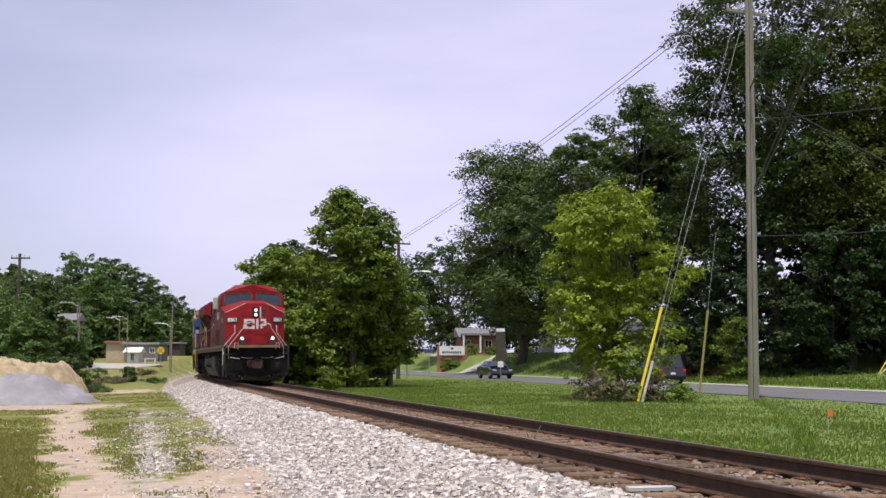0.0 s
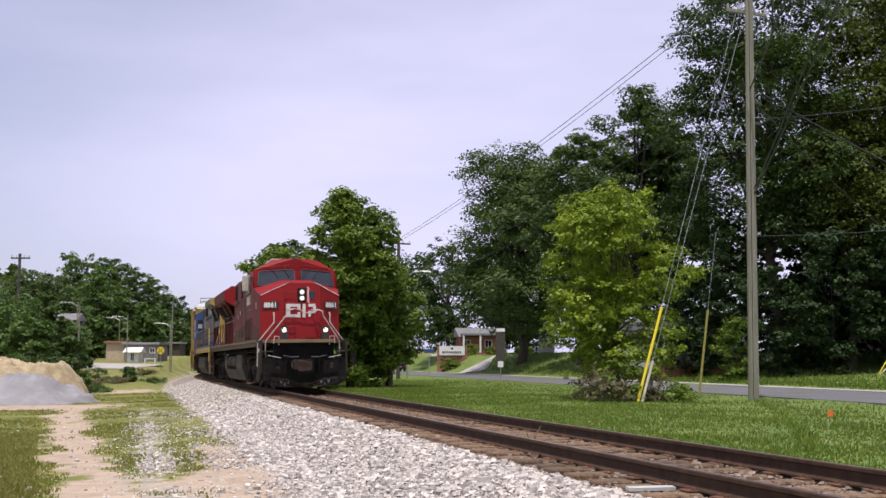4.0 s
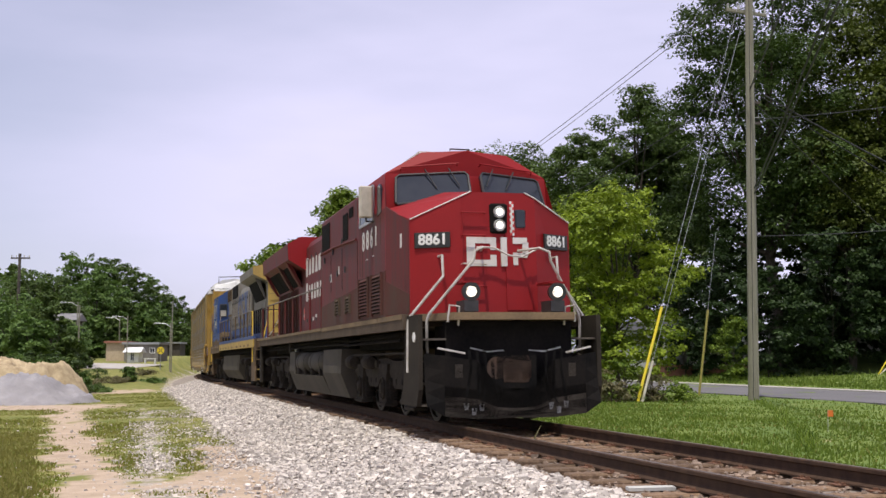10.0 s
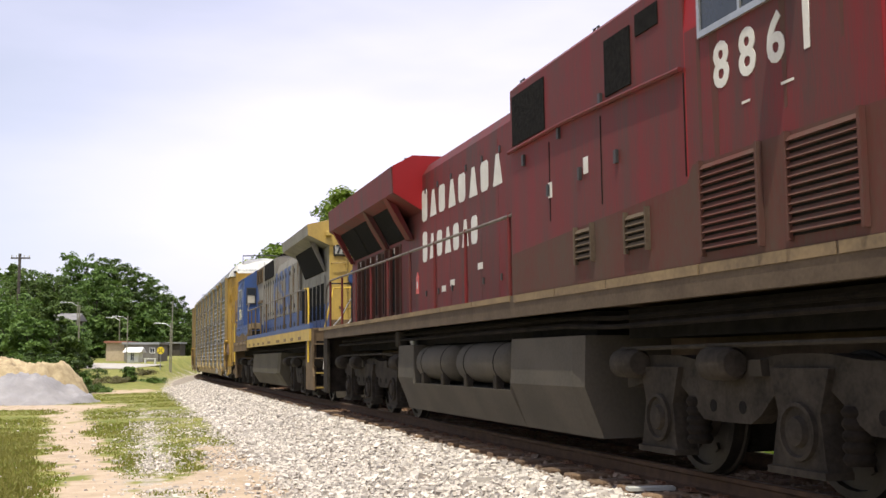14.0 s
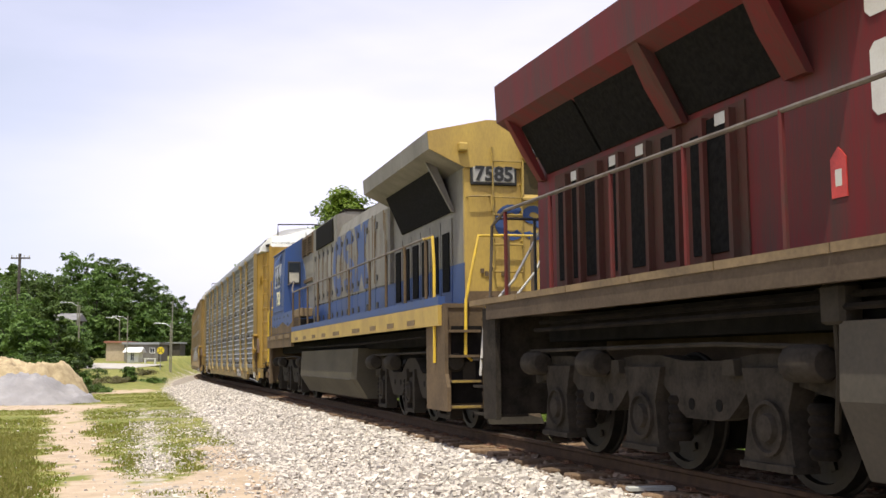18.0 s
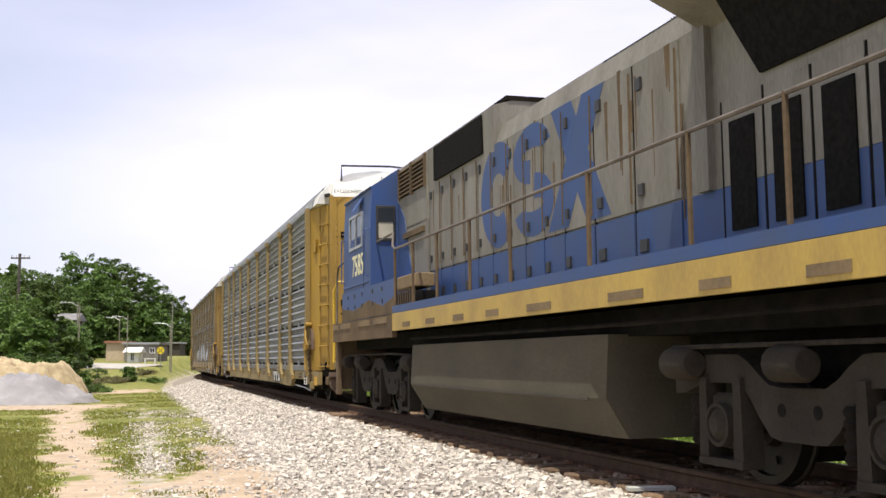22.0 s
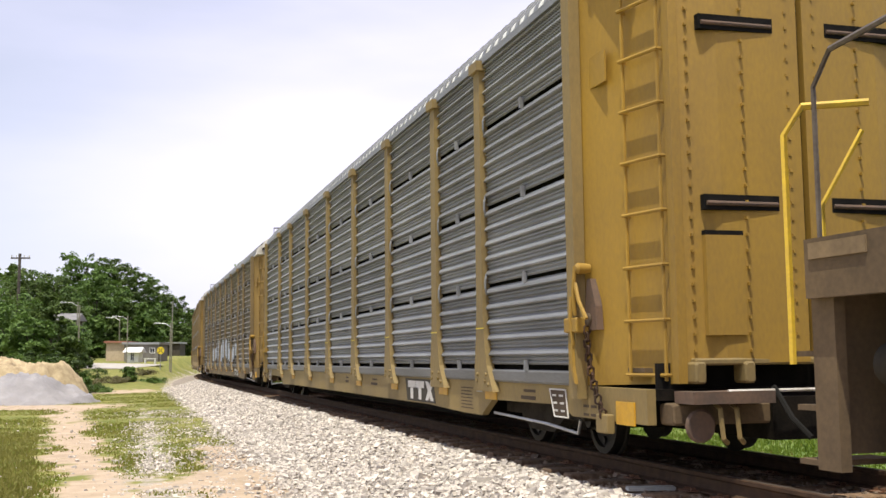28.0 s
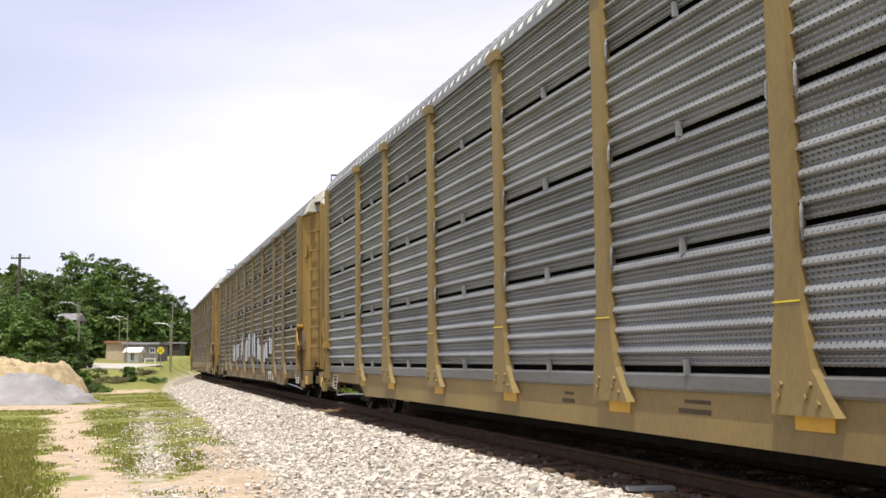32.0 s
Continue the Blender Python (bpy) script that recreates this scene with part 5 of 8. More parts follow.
M["letter_white"] = mat("faded_white_lettering", (0.66, 0.65, 0.62), (0.52, 0.49, 0.46), 0.6, 0, 4, 50, 0.02, 0.9)
M["letter_yellow"] = mat("cream_lettering", (0.70, 0.66, 0.42), (0.6, 0.55, 0.36), 0.6)
M["brown_grime"] = mat("brown_road_dirt", (0.17, 0.118, 0.070), (0.09, 0.066, 0.045), 0.9, 0, 1.6, 25, 0.15, 0.8, spec=0.15)
# brown dirt low on the sides; painted shade on rear wall, grille wall, streaks
M["red_grime_shade"] = mat("red_paint_under_dirt_and_shade", (0.100, 0.032, 0.027), (0.078, 0.055, 0.043), 0.75, 0, 1.2, 20, 0.08, 0.7, 0, (1.6, 1, 0.5), spec=0.15)
M["board"] = mat("black_number_board", (0.025, 0.025, 0.022), None, 0.4)
M["board_old"] = mat("faded_number_board", (0.42, 0.41, 0.38), (0.3, 0.29, 0.27), 0.5)
# near-black that paints the shade of gaps, recesses and undersides
M["recess_shade"] = mat("recess_shade", (0.01, 0.0095, 0.009), (0.018, 0.016, 0.015), 0.95, spec=0.05)
M["truck_dust"] = mat("tan_dusted_cast_steel", (0.048, 0.041, 0.032), (0.026, 0.022, 0.018), 0.9, 0, 2.5, 30, 0.25, 0.8, spec=0.1)
M["tank_pale"] = mat("dusty_olive_grey_tank_paint", (0.105, 0.091, 0.064), (0.060, 0.052, 0.038), 0.85, 0, 1.2, 30, 0.06, 0.85, 0, (0.6, 1, 1.5), spec=0.2)
M["walk_edge"] = mat("worn_tan_walkway_edge", (0.26, 0.185, 0.105), (0.13, 0.095, 0.062), 0.85, 0, 1.5, 25, 0.1, 0.8, spec=0.2)
M["cream"] = mat("cream_mirror_housing", (0.5, 0.46, 0.38), None, 0.5)
M["spray"] = mat("pale_blue_spray_paint", (0.50, 0.54, 0.60), (0.34, 0.37, 0.45), 0.7, 0, 5, 30, 0.02, 0.9)
def perforated(name, base):
    """A copy of a sheet's material with rows of small punched holes."""
    m = base.copy()
    m.name = name
    n, l = m.node_tree.nodes, m.node_tree.links
    b = n["Principled BSDF"]
    col = b.inputs["Base Color"].links[0].from_socket
    tc, sep = n.new("ShaderNodeTexCoord"), n.new("ShaderNodeSeparateXYZ")
    l.new(tc.outputs["Object"], sep.inputs[0])
    dist = []
    for axis, pitch in (("X", 0.062), ("Z", 0.0375)):
        k = n.new("ShaderNodeMath")
        k.operation = "PINGPONG"
        k.inputs[1].default_value = pitch / 2
        l.new(sep.outputs[axis], k.inputs[0])
        q = n.new("ShaderNodeMath")
        q.operation = "POWER"
        q.inputs[1].default_value = 2.0
        l.new(k.outputs[0], q.inputs[0])
        dist.append(q)
    add = n.new("ShaderNodeMath")
    l.new(dist[0].outputs[0], add.inputs[0])
    l.new(dist[1].outputs[0], add.inputs[1])
    hole = n.new("ShaderNodeMath")
    hole.operation = "LESS_THAN"
    hole.inputs[1].default_value = 0.0085 ** 2
    l.new(add.outputs[0], hole.inputs[0])
    mix = n.new("ShaderNodeMix")
    mix.data_type = "RGBA"
    l.new(hole.outputs[0], mix.inputs["Factor"])
    l.new(col, mix.inputs["A"])
    mix.inputs["B"].default_value = (0.02, 0.02, 0.02, 1)
    l.new(mix.outputs["Result"], b.inputs["Base Color"])
    return m


M["yellow_grip"] = mat("worn_yellow_grip_paint", (0.42, 0.29, 0.05), (0.16, 0.11, 0.05), 0.6, 0, 6, 40, 0.05, 0.9)
M["rack_panel"] = perforated("perforated_galvanised_panel", M["rack_grey"])
M["chain"] = mat("rusty_chain_steel", (0.075, 0.035, 0.018), (0.035, 0.022, 0.015), 0.8, 0.3, 6, 40, 0.1)
# yellow paint darkened to olive for the shade inside the lamp recess
M["shaded_yellow"] = mat("shade_darkened_yellow_paint", (0.075, 0.05, 0.010), (0.035, 0.025, 0.009), 0.8, 0, 2, 20, 0.05)
M["reflector_yellow"] = mat("yellow_reflector_tape", (0.62, 0.34, 0.02), (0.5, 0.27, 0.03), 0.4)
M["rack_skirt"] = mat("darker_galvanised_skirt", (0.165, 0.165, 0.17), (0.10, 0.098, 0.095), 0.6, 0.1, 1.3, 25, 0.06, 0.8, 0.1, (0.5, 1, 2.5))
M["rack_aged"] = mat("brown_dusted_rack_panel", (0.225, 0.20, 0.165), (0.13, 0.112, 0.09), 0.7, 0.1, 1.3, 25, 0.06, 0.8, 0.16, (0.5, 1, 2.5))
M["rack_yellow_aged"] = mat("brown_dusted_yellow_paint", (0.30, 0.185, 0.045), (0.17, 0.11, 0.04), 0.75, 0, 1.1, 30, 0.06, 0.8, 0, (1, 1, 0.5))
M["rack_tan_aged"] = mat("brown_dusted_tan_paint", (0.22, 0.155, 0.07), (0.13, 0.095, 0.05), 0.75, 0, 1.1, 30, 0.06, 0.8, 0, (1, 1, 0.5))
M["roof_aged"] = mat("dusty_white_roof", (0.62, 0.60, 0.56), (0.48, 0.45, 0.40), 0.6, 0, 2, 30, 0.05)
M["red_check"] = mat("red_reflector", (0.6, 0.05, 0.04), None, 0.4)


def truck3(loco, xs, r, style):
    """A three-axle truck: one cast side frame a side with pedestals, springs and cylinders."""
    a, b = xs[0], xs[-1]
    for sgn in (1, -1):
        y0, y1 = sgn * 1.02, sgn * 1.20
        sh = Shape()
        dust = "truck" if style == "red" else "truck_dust"
        # deep beam that sweeps down between the axles and up over the boxes
        top, bot = [], []
        for k in range(41):
            x = a - 0.70 + (b - a + 1.4) * k / 40
            near = min(abs(x - q) for q in xs)
            dip = min(1.0, max(0.0, (near - 0.20) / 0.50))
            dip = dip * dip * (3 - 2 * dip) * (1.0 if a < x < b else 0.25)
            top.append((x, 1.02 - (0.05 if style == "red" else 0.24) * dip))
            bot.append((x, 0.80 - (0.30 if style == "red" else 0.40) * dip))
        for k in range(40):
            ring = [top[k], top[k + 1], bot[k + 1], bot[k]]
            sh.hull([(x, y0, z) for x, z in ring], [(x, y1, z) for x, z in ring])
        frame_ = part("side_frame", sh, dust, loco, "dusty cast truck side frame")
        for k in range(len(xs) - 1):
            mid = (xs[k] + xs[k + 1]) / 2
            for dx in (-0.22, 0.2):
                part("frame_hole", Shape().lathe([(sgn * 1.195, 0.05), (sgn * 1.204, 0.05)], (mid + dx, 0, 0.62), "y", 12), "recess_shade", frame_)
        for x in xs:
            p = Shape()
            # pedestal with its journal box
            if style == "red":
                p.prism([(x - 0.30, 0.20), (x + 0.36, 0.20), (x + 0.33, 0.30), (x + 0.25, 0.62), (x + 0.34, 0.92), (x - 0.34, 0.92), (x - 0.23, 0.62), (x - 0.27, 0.30)], sgn * 1.06, sgn * 1.25, "y")
                p.box(x - 0.30, x + 0.36, sgn * 1.06, sgn * 1.28, 0.19, 0.24)
            else:
                for q0, q1 in ((-0.30, -0.20), (0.20, 0.30)):
                    p.prism([(x + q0 - 0.02, 0.22), (x + q1 + 0.02, 0.22), (x + q1, 0.84), (x + q0, 0.84)], sgn * 1.06, sgn * 1.24, "y")
                p.box(x - 0.32, x + 0.32, sgn * 1.06, sgn * 1.25, 0.16, 0.22)
                p.box(x - 0.20, x + 0.20, sgn * 1.08, sgn * 1.20, 0.30, 0.72, 0.04)
            part("pedestal", p, dust, frame_)
            if style == "red":
                part("journal_well", Shape().lathe([(sgn * 1.249, 0.19), (sgn * 1.256, 0.19)], (x, 0, r - 0.02), "y", 20), "recess_shade", frame_)
                q = Shape().lathe([(sgn * 1.252, 0.20), (sgn * 1.285, 0.20), (sgn * 1.29, 0.175), (sgn * 1.262, 0.165), (sgn * 1.262, 0.11), (sgn * 1.30, 0.095), (sgn * 1.31, 0.03)], (x, 0, r - 0.02), "y", 20)
                part("dust_shield", Shape().prism([(x + 0.40, 0.86), (x + 0.58, 0.86), (x + 0.56, 0.98), (x + 0.42, 0.98)], sgn * 1.19, sgn * 1.27, "y"), "truck_dust", frame_)
            else:
                q = Shape().lathe([(sgn * 1.20, 0.17), (sgn * 1.27, 0.17), (sgn * 1.275, 0.14), (sgn * 1.25, 0.13), (sgn * 1.30, 0.07)], (x, 0, r - 0.02), "y", 16)
            part("journal_cover", q, dust, frame_, "", True)
            for k in ((-0.47,) if style == "red" else (0.40,)):
                c = Shape()
                for j in range(5):
                    c.lathe([(0.30 + j * 0.075, 0.085), (0.33 + j * 0.075, 0.105), (0.35 + j * 0.075, 0.105), (0.38 + j * 0.075, 0.085)], (x + k, sgn * 1.14, 0), "z", 12)
                part("coil_spring", c, "underframe", frame_, "", True)
        for x in ((a - 0.55), (b + 0.45), (a + b) / 2 + 0.9):
            q = Shape().lathe([(-0.20, 0.10), (-0.16, 0.13), (0.16, 0.13), (0.20, 0.10)], (x, sgn * 1.30, 0.95), "x", 14)
            part("brake_cylinder", q, dust, frame_, "", True)
        bar(frame_, "brake_pipe", [(a - 0.7, sgn * 1.26, 1.06), (a + 0.6, sgn * 1.30, 1.10), (b + 0.6, sgn * 1.30, 1.08)], 0.02, "truck")
    # motors coloured near-black for the shade between the wheels
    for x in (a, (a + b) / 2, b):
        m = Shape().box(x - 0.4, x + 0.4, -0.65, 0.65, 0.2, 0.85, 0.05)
        part("traction_motor", m, "recess_shade", loco)
    for x in xs:
        wheelsets.append((wheelset(loco, x, r), r))


def coupler(vehicle, x, way, z=0.80):
    sh = Shape().box(x, x + way * 0.55, -0.10, 0.10, z - 0.10, z + 0.10, 0.02)
    sh.prism([(x - way * 0.02, 0.20), (x + way * 0.02, -0.16), (x + way * 0.18, -0.20), (x + way * 0.30, -0.10), (x + way * 0.30, 0.14), (x + way * 0.16, 0.22)], z - 0.16, z + 0.16, "z", 0.02)
    part("coupler", sh, "coupler", vehicle, "rusty brown knuckle coupler")


def louvre(parent, x0, x1, z0, z1, y, material, n=10, back="recess_shade"):
    """A louvred opening on the near side: a dark recess and its slats."""
    f = part("louvre", Shape().box(x0, x1, y - 0.02, y + 0.006, z0, z1), back, parent)
    h = (z1 - z0) / n
    for k in range(n):
        z = z0 + k * h
        part("slat", Shape().add([(x0, y + 0.006, z + h), (x1, y + 0.006, z + h), (x1, y + 0.035, z + h * 0.35), (x0, y + 0.035, z + h * 0.35), (x0, y + 0.006, z + h * 0.3), (x1, y + 0.006, z + h * 0.3)], [(0, 1, 2, 3), (3, 2, 5, 4), (0, 3, 4), (1, 5, 2)]), material, f)
    for a, b in ((x0 - 0.03, x0), (x1, x1 + 0.03)):
        part("jamb", Shape().box(a, b, y - 0.01, y + 0.04, z0 - 0.03, z1 + 0.03), material, f)
    return f


def number(parent, text, size, x, y, z, material, side=1, name="number", squeeze=1.0, bold=0.0, gap=1.0):
    """Numbers on the near side (they read from the eye's side)."""
    m = Matrix.Translation((x, y, z)) @ Matrix(((-1, 0, 0, 0), (0, 0, 1, 0), (0, 1, 0, 0), (0, 0, 0, 1)))
    return lettering(name, text, size, m, material, parent, 0.004, squeeze, bold, 0.0, gap)


def front_number(parent, text, size, x, y, z, material, yaw=0.0, pitch=0.0):
    m = Matrix.Translation((x, y, z)) @ pose(0, 0, 0, 0, 0, yaw) @ pose(0, 0, 0, 0, pitch, 0) @ Matrix(((0, 0, -1, 0), (-1, 0, 0, 0), (0, 1, 0, 0), (0, 0, 0, 1)))
    return lettering("number", text, size, m, material, parent, 0.004, 1.0, size * 0.03)


def emblem(parent, strokes, y, material, name="emblem"):
    """Plain blocks of an emblem on the near side: x0, x1, z0, z1 each."""
    sh = Shape()
    for x0, x1, z0, z1 in strokes:
        sh.box(x0, x1, y, y + 0.004, z0, z1)
    return part(name, sh, material, parent)


def red_locomotive():
    FIT[0] = RED_FIT
    L = thing("locomotive", "red six-axle freight locomotive with lit headlights, grimy lower sides", "locomotive")
    # --- frame
    fr = Shape().box(0.80, 20.2, -1.47, 1.47, 1.50, 1.68)
    for sgn in (-1, 1):
        fr.box(0.85, 20.2, sgn * 1.44, sgn * 1.52, 1.46, 1.70)
    fr.box(2.0, 19.2, -0.45, 0.45, 0.85, 1.5)
    part("main_frame", fr, "grime", L, "brown-grey dirty frame sill")
    # underside clutter, near-black to put the shade below the floor into colour
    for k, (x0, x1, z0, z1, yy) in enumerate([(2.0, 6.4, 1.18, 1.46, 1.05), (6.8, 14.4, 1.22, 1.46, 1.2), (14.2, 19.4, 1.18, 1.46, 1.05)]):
        part("underfloor_box", Shape().box(x0, x1, -yy, yy, z0, z1), "recess_shade", L)
    for z, yy in ((1.38, 1.32), (1.30, 1.38)):
        bar(L, "air_pipe", [(1.6, yy, z), (6.0, yy + 0.03, z - 0.02), (7.2, yy, z + 0.02), (19.0, yy, z)], 0.025, "underframe")

    # --- nose
    def nx(y, z):
        """x of the nose's front face: a flat middle and two swept-back sides."""
        u = min(1, max(0, (abs(y) - 0.62) / 0.73))
        return (0.62 + (z - 1.7) * 0.042) * (1 - u) + 1.05 * u

    def roof(y):
        """Height of the nose's front edge."""
        return 3.62 if abs(y) < 0.45 else 3.62 - 0.42 * (abs(y) - 0.45) / 0.90
    nose = Shape().loft([[(nx(y, 1.7), y, 1.7), (nx(y, roof(y)), y, roof(y)), (2.1, y * 1.111, roof(y) * 0.76 + 1.07), (2.1, y * 1.111, 1.7)] for y in (-1.35, -0.62, -0.45, 0.45, 0.62, 1.35)])
    part("nose", nose, "red", L, "bright red short hood")
    # white bars painted as the highlight along the nose's upper edge
    for sgn in (1, -1):
        bar(L, "edge_trim", [(1.04, sgn * 1.35, 3.205), (nx(0.62, 3.54) - 0.005, sgn * 0.62, 3.545), (nx(0, 3.62) - 0.005, sgn * 0.45, 3.625)], 0.010, "white")
        bar(L, "edge_trim", [(1.04, sgn * 1.35, 3.205), (2.05, sgn * 1.49, 3.49)], 0.008, "red")
    # --- cab
    sec = [(1.5, 1.70), (1.5, 3.55), (1.45, 4.16), (0.78, 4.56), (0.0, 4.60), (-0.78, 4.56), (-1.45, 4.16), (-1.5, 3.55), (-1.5, 1.70), (0.0, 1.70)]
    xf = [2.08, 2.08, 2.34, 2.42, 2.30, 2.42, 2.34, 2.08, 2.08, 1.8]
    part("cab", Shape().loft([[(x, y, z) for x, (y, z) in zip(xf, sec)], [(4.40, y, z) for y, z in sec]]), "red", L, "red cab with sloped roof edges")

    def wx(y, z):
        """x of the windscreen's plane."""
        return 2.08 - 0.26 * (1 - abs(y) / 1.5) + (z - 3.55) * 0.45
    for sgn in (1, -1):
        i_ = 0.06 if sgn > 0 else 0.18
        o = [(1.33, 3.62), (1.30, 3.585), (i_ + 0.04, 3.74), (i_, 3.78), (i_, 4.13), (i_ + 0.05, 4.18), (1.22, 4.12), (1.28, 4.07)]
        sh = Shape().hull([(wx(y, z) - 0.03, sgn * y, z) for y, z in o], [(wx(y, z) + 0.10, sgn * y, z) for y, z in o])
        w = part("windscreen", sh, "glass", L, "dark windscreen pane")
        pts = [(wx(y, z) - 0.04, sgn * y, z) for y, z in o]
        bar(w, "gasket", pts + [pts[0]], 0.022, "black")
        bar(w, "wiper", [(wx(0.75, 4.2) - 0.10, sgn * 0.80, 4.22), (wx(0.6, 3.95) - 0.08, sgn * 0.62, 3.88)], 0.012, "black")
        bar(w, "wiper", [(wx(0.35, 4.2) - 0.10, sgn * 0.40, 4.24), (wx(0.2, 3.95) - 0.08, sgn * 0.24, 3.92)], 0.012, "black")
        bar(L, "grab_rail", [(wx(1.2, 4.2) - 0.02, sgn * 1.18, 4.20), (wx(1.2, 4.3) - 0.10, sgn * 1.18, 4.26), (wx(0.2, 4.4) - 0.12, sgn * 0.2, 4.34), (wx(0.2, 4.4), sgn * 0.2, 4.32)], 0.014, "red")
    # cab side: window, mirror, number, grilles
    def side_pane(x0, x1, z0, z1, name="side_window"):
        w = part(name, Shape().box(x0, x1, 1.47, 1.515, z0, z1, 0.0), "glass", L, "dark cab side window")
        fr_ = Shape()
        for a, b, c, d in ((x0 - 0.04, x1 + 0.04, z1, z1 + 0.04), (x0 - 0.04, x1 + 0.04, z0 - 0.05, z0), (x0 - 0.04, x0, z0, z1), (x1, x1 + 0.04, z0, z1), ((x0 + x1) / 2 - 0.015, (x0 + x1) / 2 + 0.015, z0, z1)):
            fr_.box(a, b, 1.49, 1.53, c, d)
        part("window_frame", fr_, "steel", w)
    side_pane(3.02, 4.10, 3.46, 4.02)
    part("side_window", Shape().prism([(2.38, 3.50), (2.68, 3.46), (2.70, 3.96), (2.52, 4.00), (2.42, 3.92)], 1.47, 1.512, "y"), "glass", L, "dark cab quarter window")
    part("mirror", Shape().box(2.86, 2.98, 1.54, 1.78, 3.46, 4.02, 0.03), "cream", L, "cream wind deflector beside the cab window")
    bar(L, "mirror_bracket", [(2.92, 1.48, 3.40), (2.92, 1.66, 3.40), (2.92, 1.66, 3.46)], 0.015, "black")
    number(L, "8861", 0.47, 3.34, 1.503, 3.12, "letter_white", squeeze=0.94, bold=0.012, gap=1.58)
    # short dark streaks painted as the shadows of mirror and visor under the window sill
    for x, w_, h_ in ((2.45, 0.05, 0.5), (3.05, 0.07, 0.8), (3.9, 0.12, 1.1), (4.15, 0.06, 0.9)):
        part("dirt_streak", Shape().prism([(x, 3.44), (x + w_, 3.44), (x + w_ * 0.7, 3.44 - h_), (x + w_ * 0.2, 3.44 - h_)], 1.5015, 1.5025, "y"), "red_grime_shade", L)
    # darker red on the sides of the cab and short hood: dulled paint plus shade
    part("side_panel", Shape().prism([(2.12, 2.4), (4.38, 2.4), (4.38, 3.53), (2.12, 3.53)], 1.49, 1.5015, "y"), "red_dirty_shade", L, "dark red cab side, dulled and shaded in colour")
    part("side_panel", Shape().hull([(1.08, 1.358, 1.72), (2.08, 1.504, 1.72), (2.08, 1.504, 3.55), (1.08, 1.358, 3.18)], [(1.08, 1.33, 1.72), (2.08, 1.48, 1.72), (2.08, 1.48, 3.55), (1.08, 1.33, 3.18)]), "red_dirty_shade", L, "dark red short hood side, dulled and shaded in colour")
    part("kick_panel", Shape().hull([(1.08, 1.362, 1.72), (2.10, 1.511, 1.72), (2.10, 1.511, 2.30), (1.08, 1.362, 2.02)], [(1.08, 1.33, 1.72), (2.10, 1.48, 1.72), (2.10, 1.48, 2.30), (1.08, 1.33, 2.02)]), "red_grime_shade", L, "short hood side under brown road dirt")
    # grimed lower part of the cab side
    part("lower_panel", Shape().prism([(2.10, 1.705), (8.34, 1.705), (8.34, 2.16), (4.40, 2.34), (4.30, 2.47), (2.10, 2.47)], 1.495, 1.512, "y"), "red_grime_shade", L, "lower side panel under brown road dirt")
    for x0, x1 in ((2.32, 3.04), (3.40, 4.14)):
        louvre(L, x0, x1, 1.78, 2.44, 1.515, "red_grime_shade", 11)
    for x0, x1 in ((5.05, 5.42), (6.15, 6.50)):
        louvre(L, x0, x1, 1.92, 2.22, 1.515, "grime", 5)
    # --- wide equipment section behind the cab
    sec2 = [(1.5, 1.70), (1.5, 4.03), (1.40, 4.12), (0.6, 4.24), (-0.6, 4.24), (-1.40, 4.12), (-1.5, 4.03), (-1.5, 1.70)]
    part("equipment_body", Shape().loft([[(4.40, y, z) for y, z in sec2], [(8.35, y, z) for y, z in sec2]]), "red_dirty_shade", L, "grimed, shade-darkened red body section behind the cab")
    part("side_vent", Shape().box(5.31, 5.82, 1.49, 1.515, 3.36, 3.88), "screen", L, "dark vent grille")
    part("side_vent", Shape().box(4.80, 5.20, 1.49, 1.512, 3.74, 3.93), "screen", L)
    part("side_vent", Shape().box(7.31, 8.27, 1.49, 1.512, 3.38, 3.94), "screen", L, "dark screened vent")
    bar(L, "conduit", [(4.42, 1.53, 3.25), (5.5, 1.53, 3.29), (6.8, 1.53, 3.33), (8.34, 1.53, 3.32)], 0.022, "red_dirty_shade")
    for x in (4.41, 5.95, 7.2):
        part("panel_seam", Shape().box(x, x + 0.012, 1.495, 1.506, 2.40, 3.22), "recess_shade", L)
    for x, z in ((5.6, 2.72), (6.4, 2.7), (7.2, 2.66), (5.9, 3.3), (6.9, 3.2), (7.9, 3.1)):
        part("latch", Shape().box(x, x + 0.05, 1.50, 1.53, z, z + 0.12), "black", L)
    for x, z, w, h in ((6.25, 2.74, 0.10, 0.16), (7.15, 2.64, 0.10, 0.16), (0.98, 2.75, 0.10, 0.22), (2.98, 2.80, 0.14, 0.018), (3.5, 2.78, 0.10, 0.018)):
        part("placard", Shape().box(x, x + w, 1.50, 1.507, z, z + h), "letter_white", L)
    for x in (4.6, 6.2, 8.2):
        bar(L, "lifting_eye", [(x, 1.36, 4.04), (x, 1.38, 4.15), (x + 0.1, 1.38, 4.15), (x + 0.1, 1.36, 4.04)], 0.015, "black")
    # --- engine hood
    sec3 = [(0.93, 1.70), (0.93, 4.06), (0.82, 4.24), (0.4, 4.33), (-0.4, 4.33), (-0.82, 4.24), (-0.93, 4.06), (-0.93, 1.70)]
    part("engine_hood", Shape().loft([[(8.35, y, z) for y, z in sec3], [(19.95, y, z) for y, z in sec3]]), "red_dirty_shade", L, "long dull red engine hood")
    for x in np.arange(8.9, 13.4, 0.72):
        d = part("hood_door", Shape().box(x, x + 0.71, 0.925, 0.936, 1.80, 3.92), "red_dirty_shade", L)
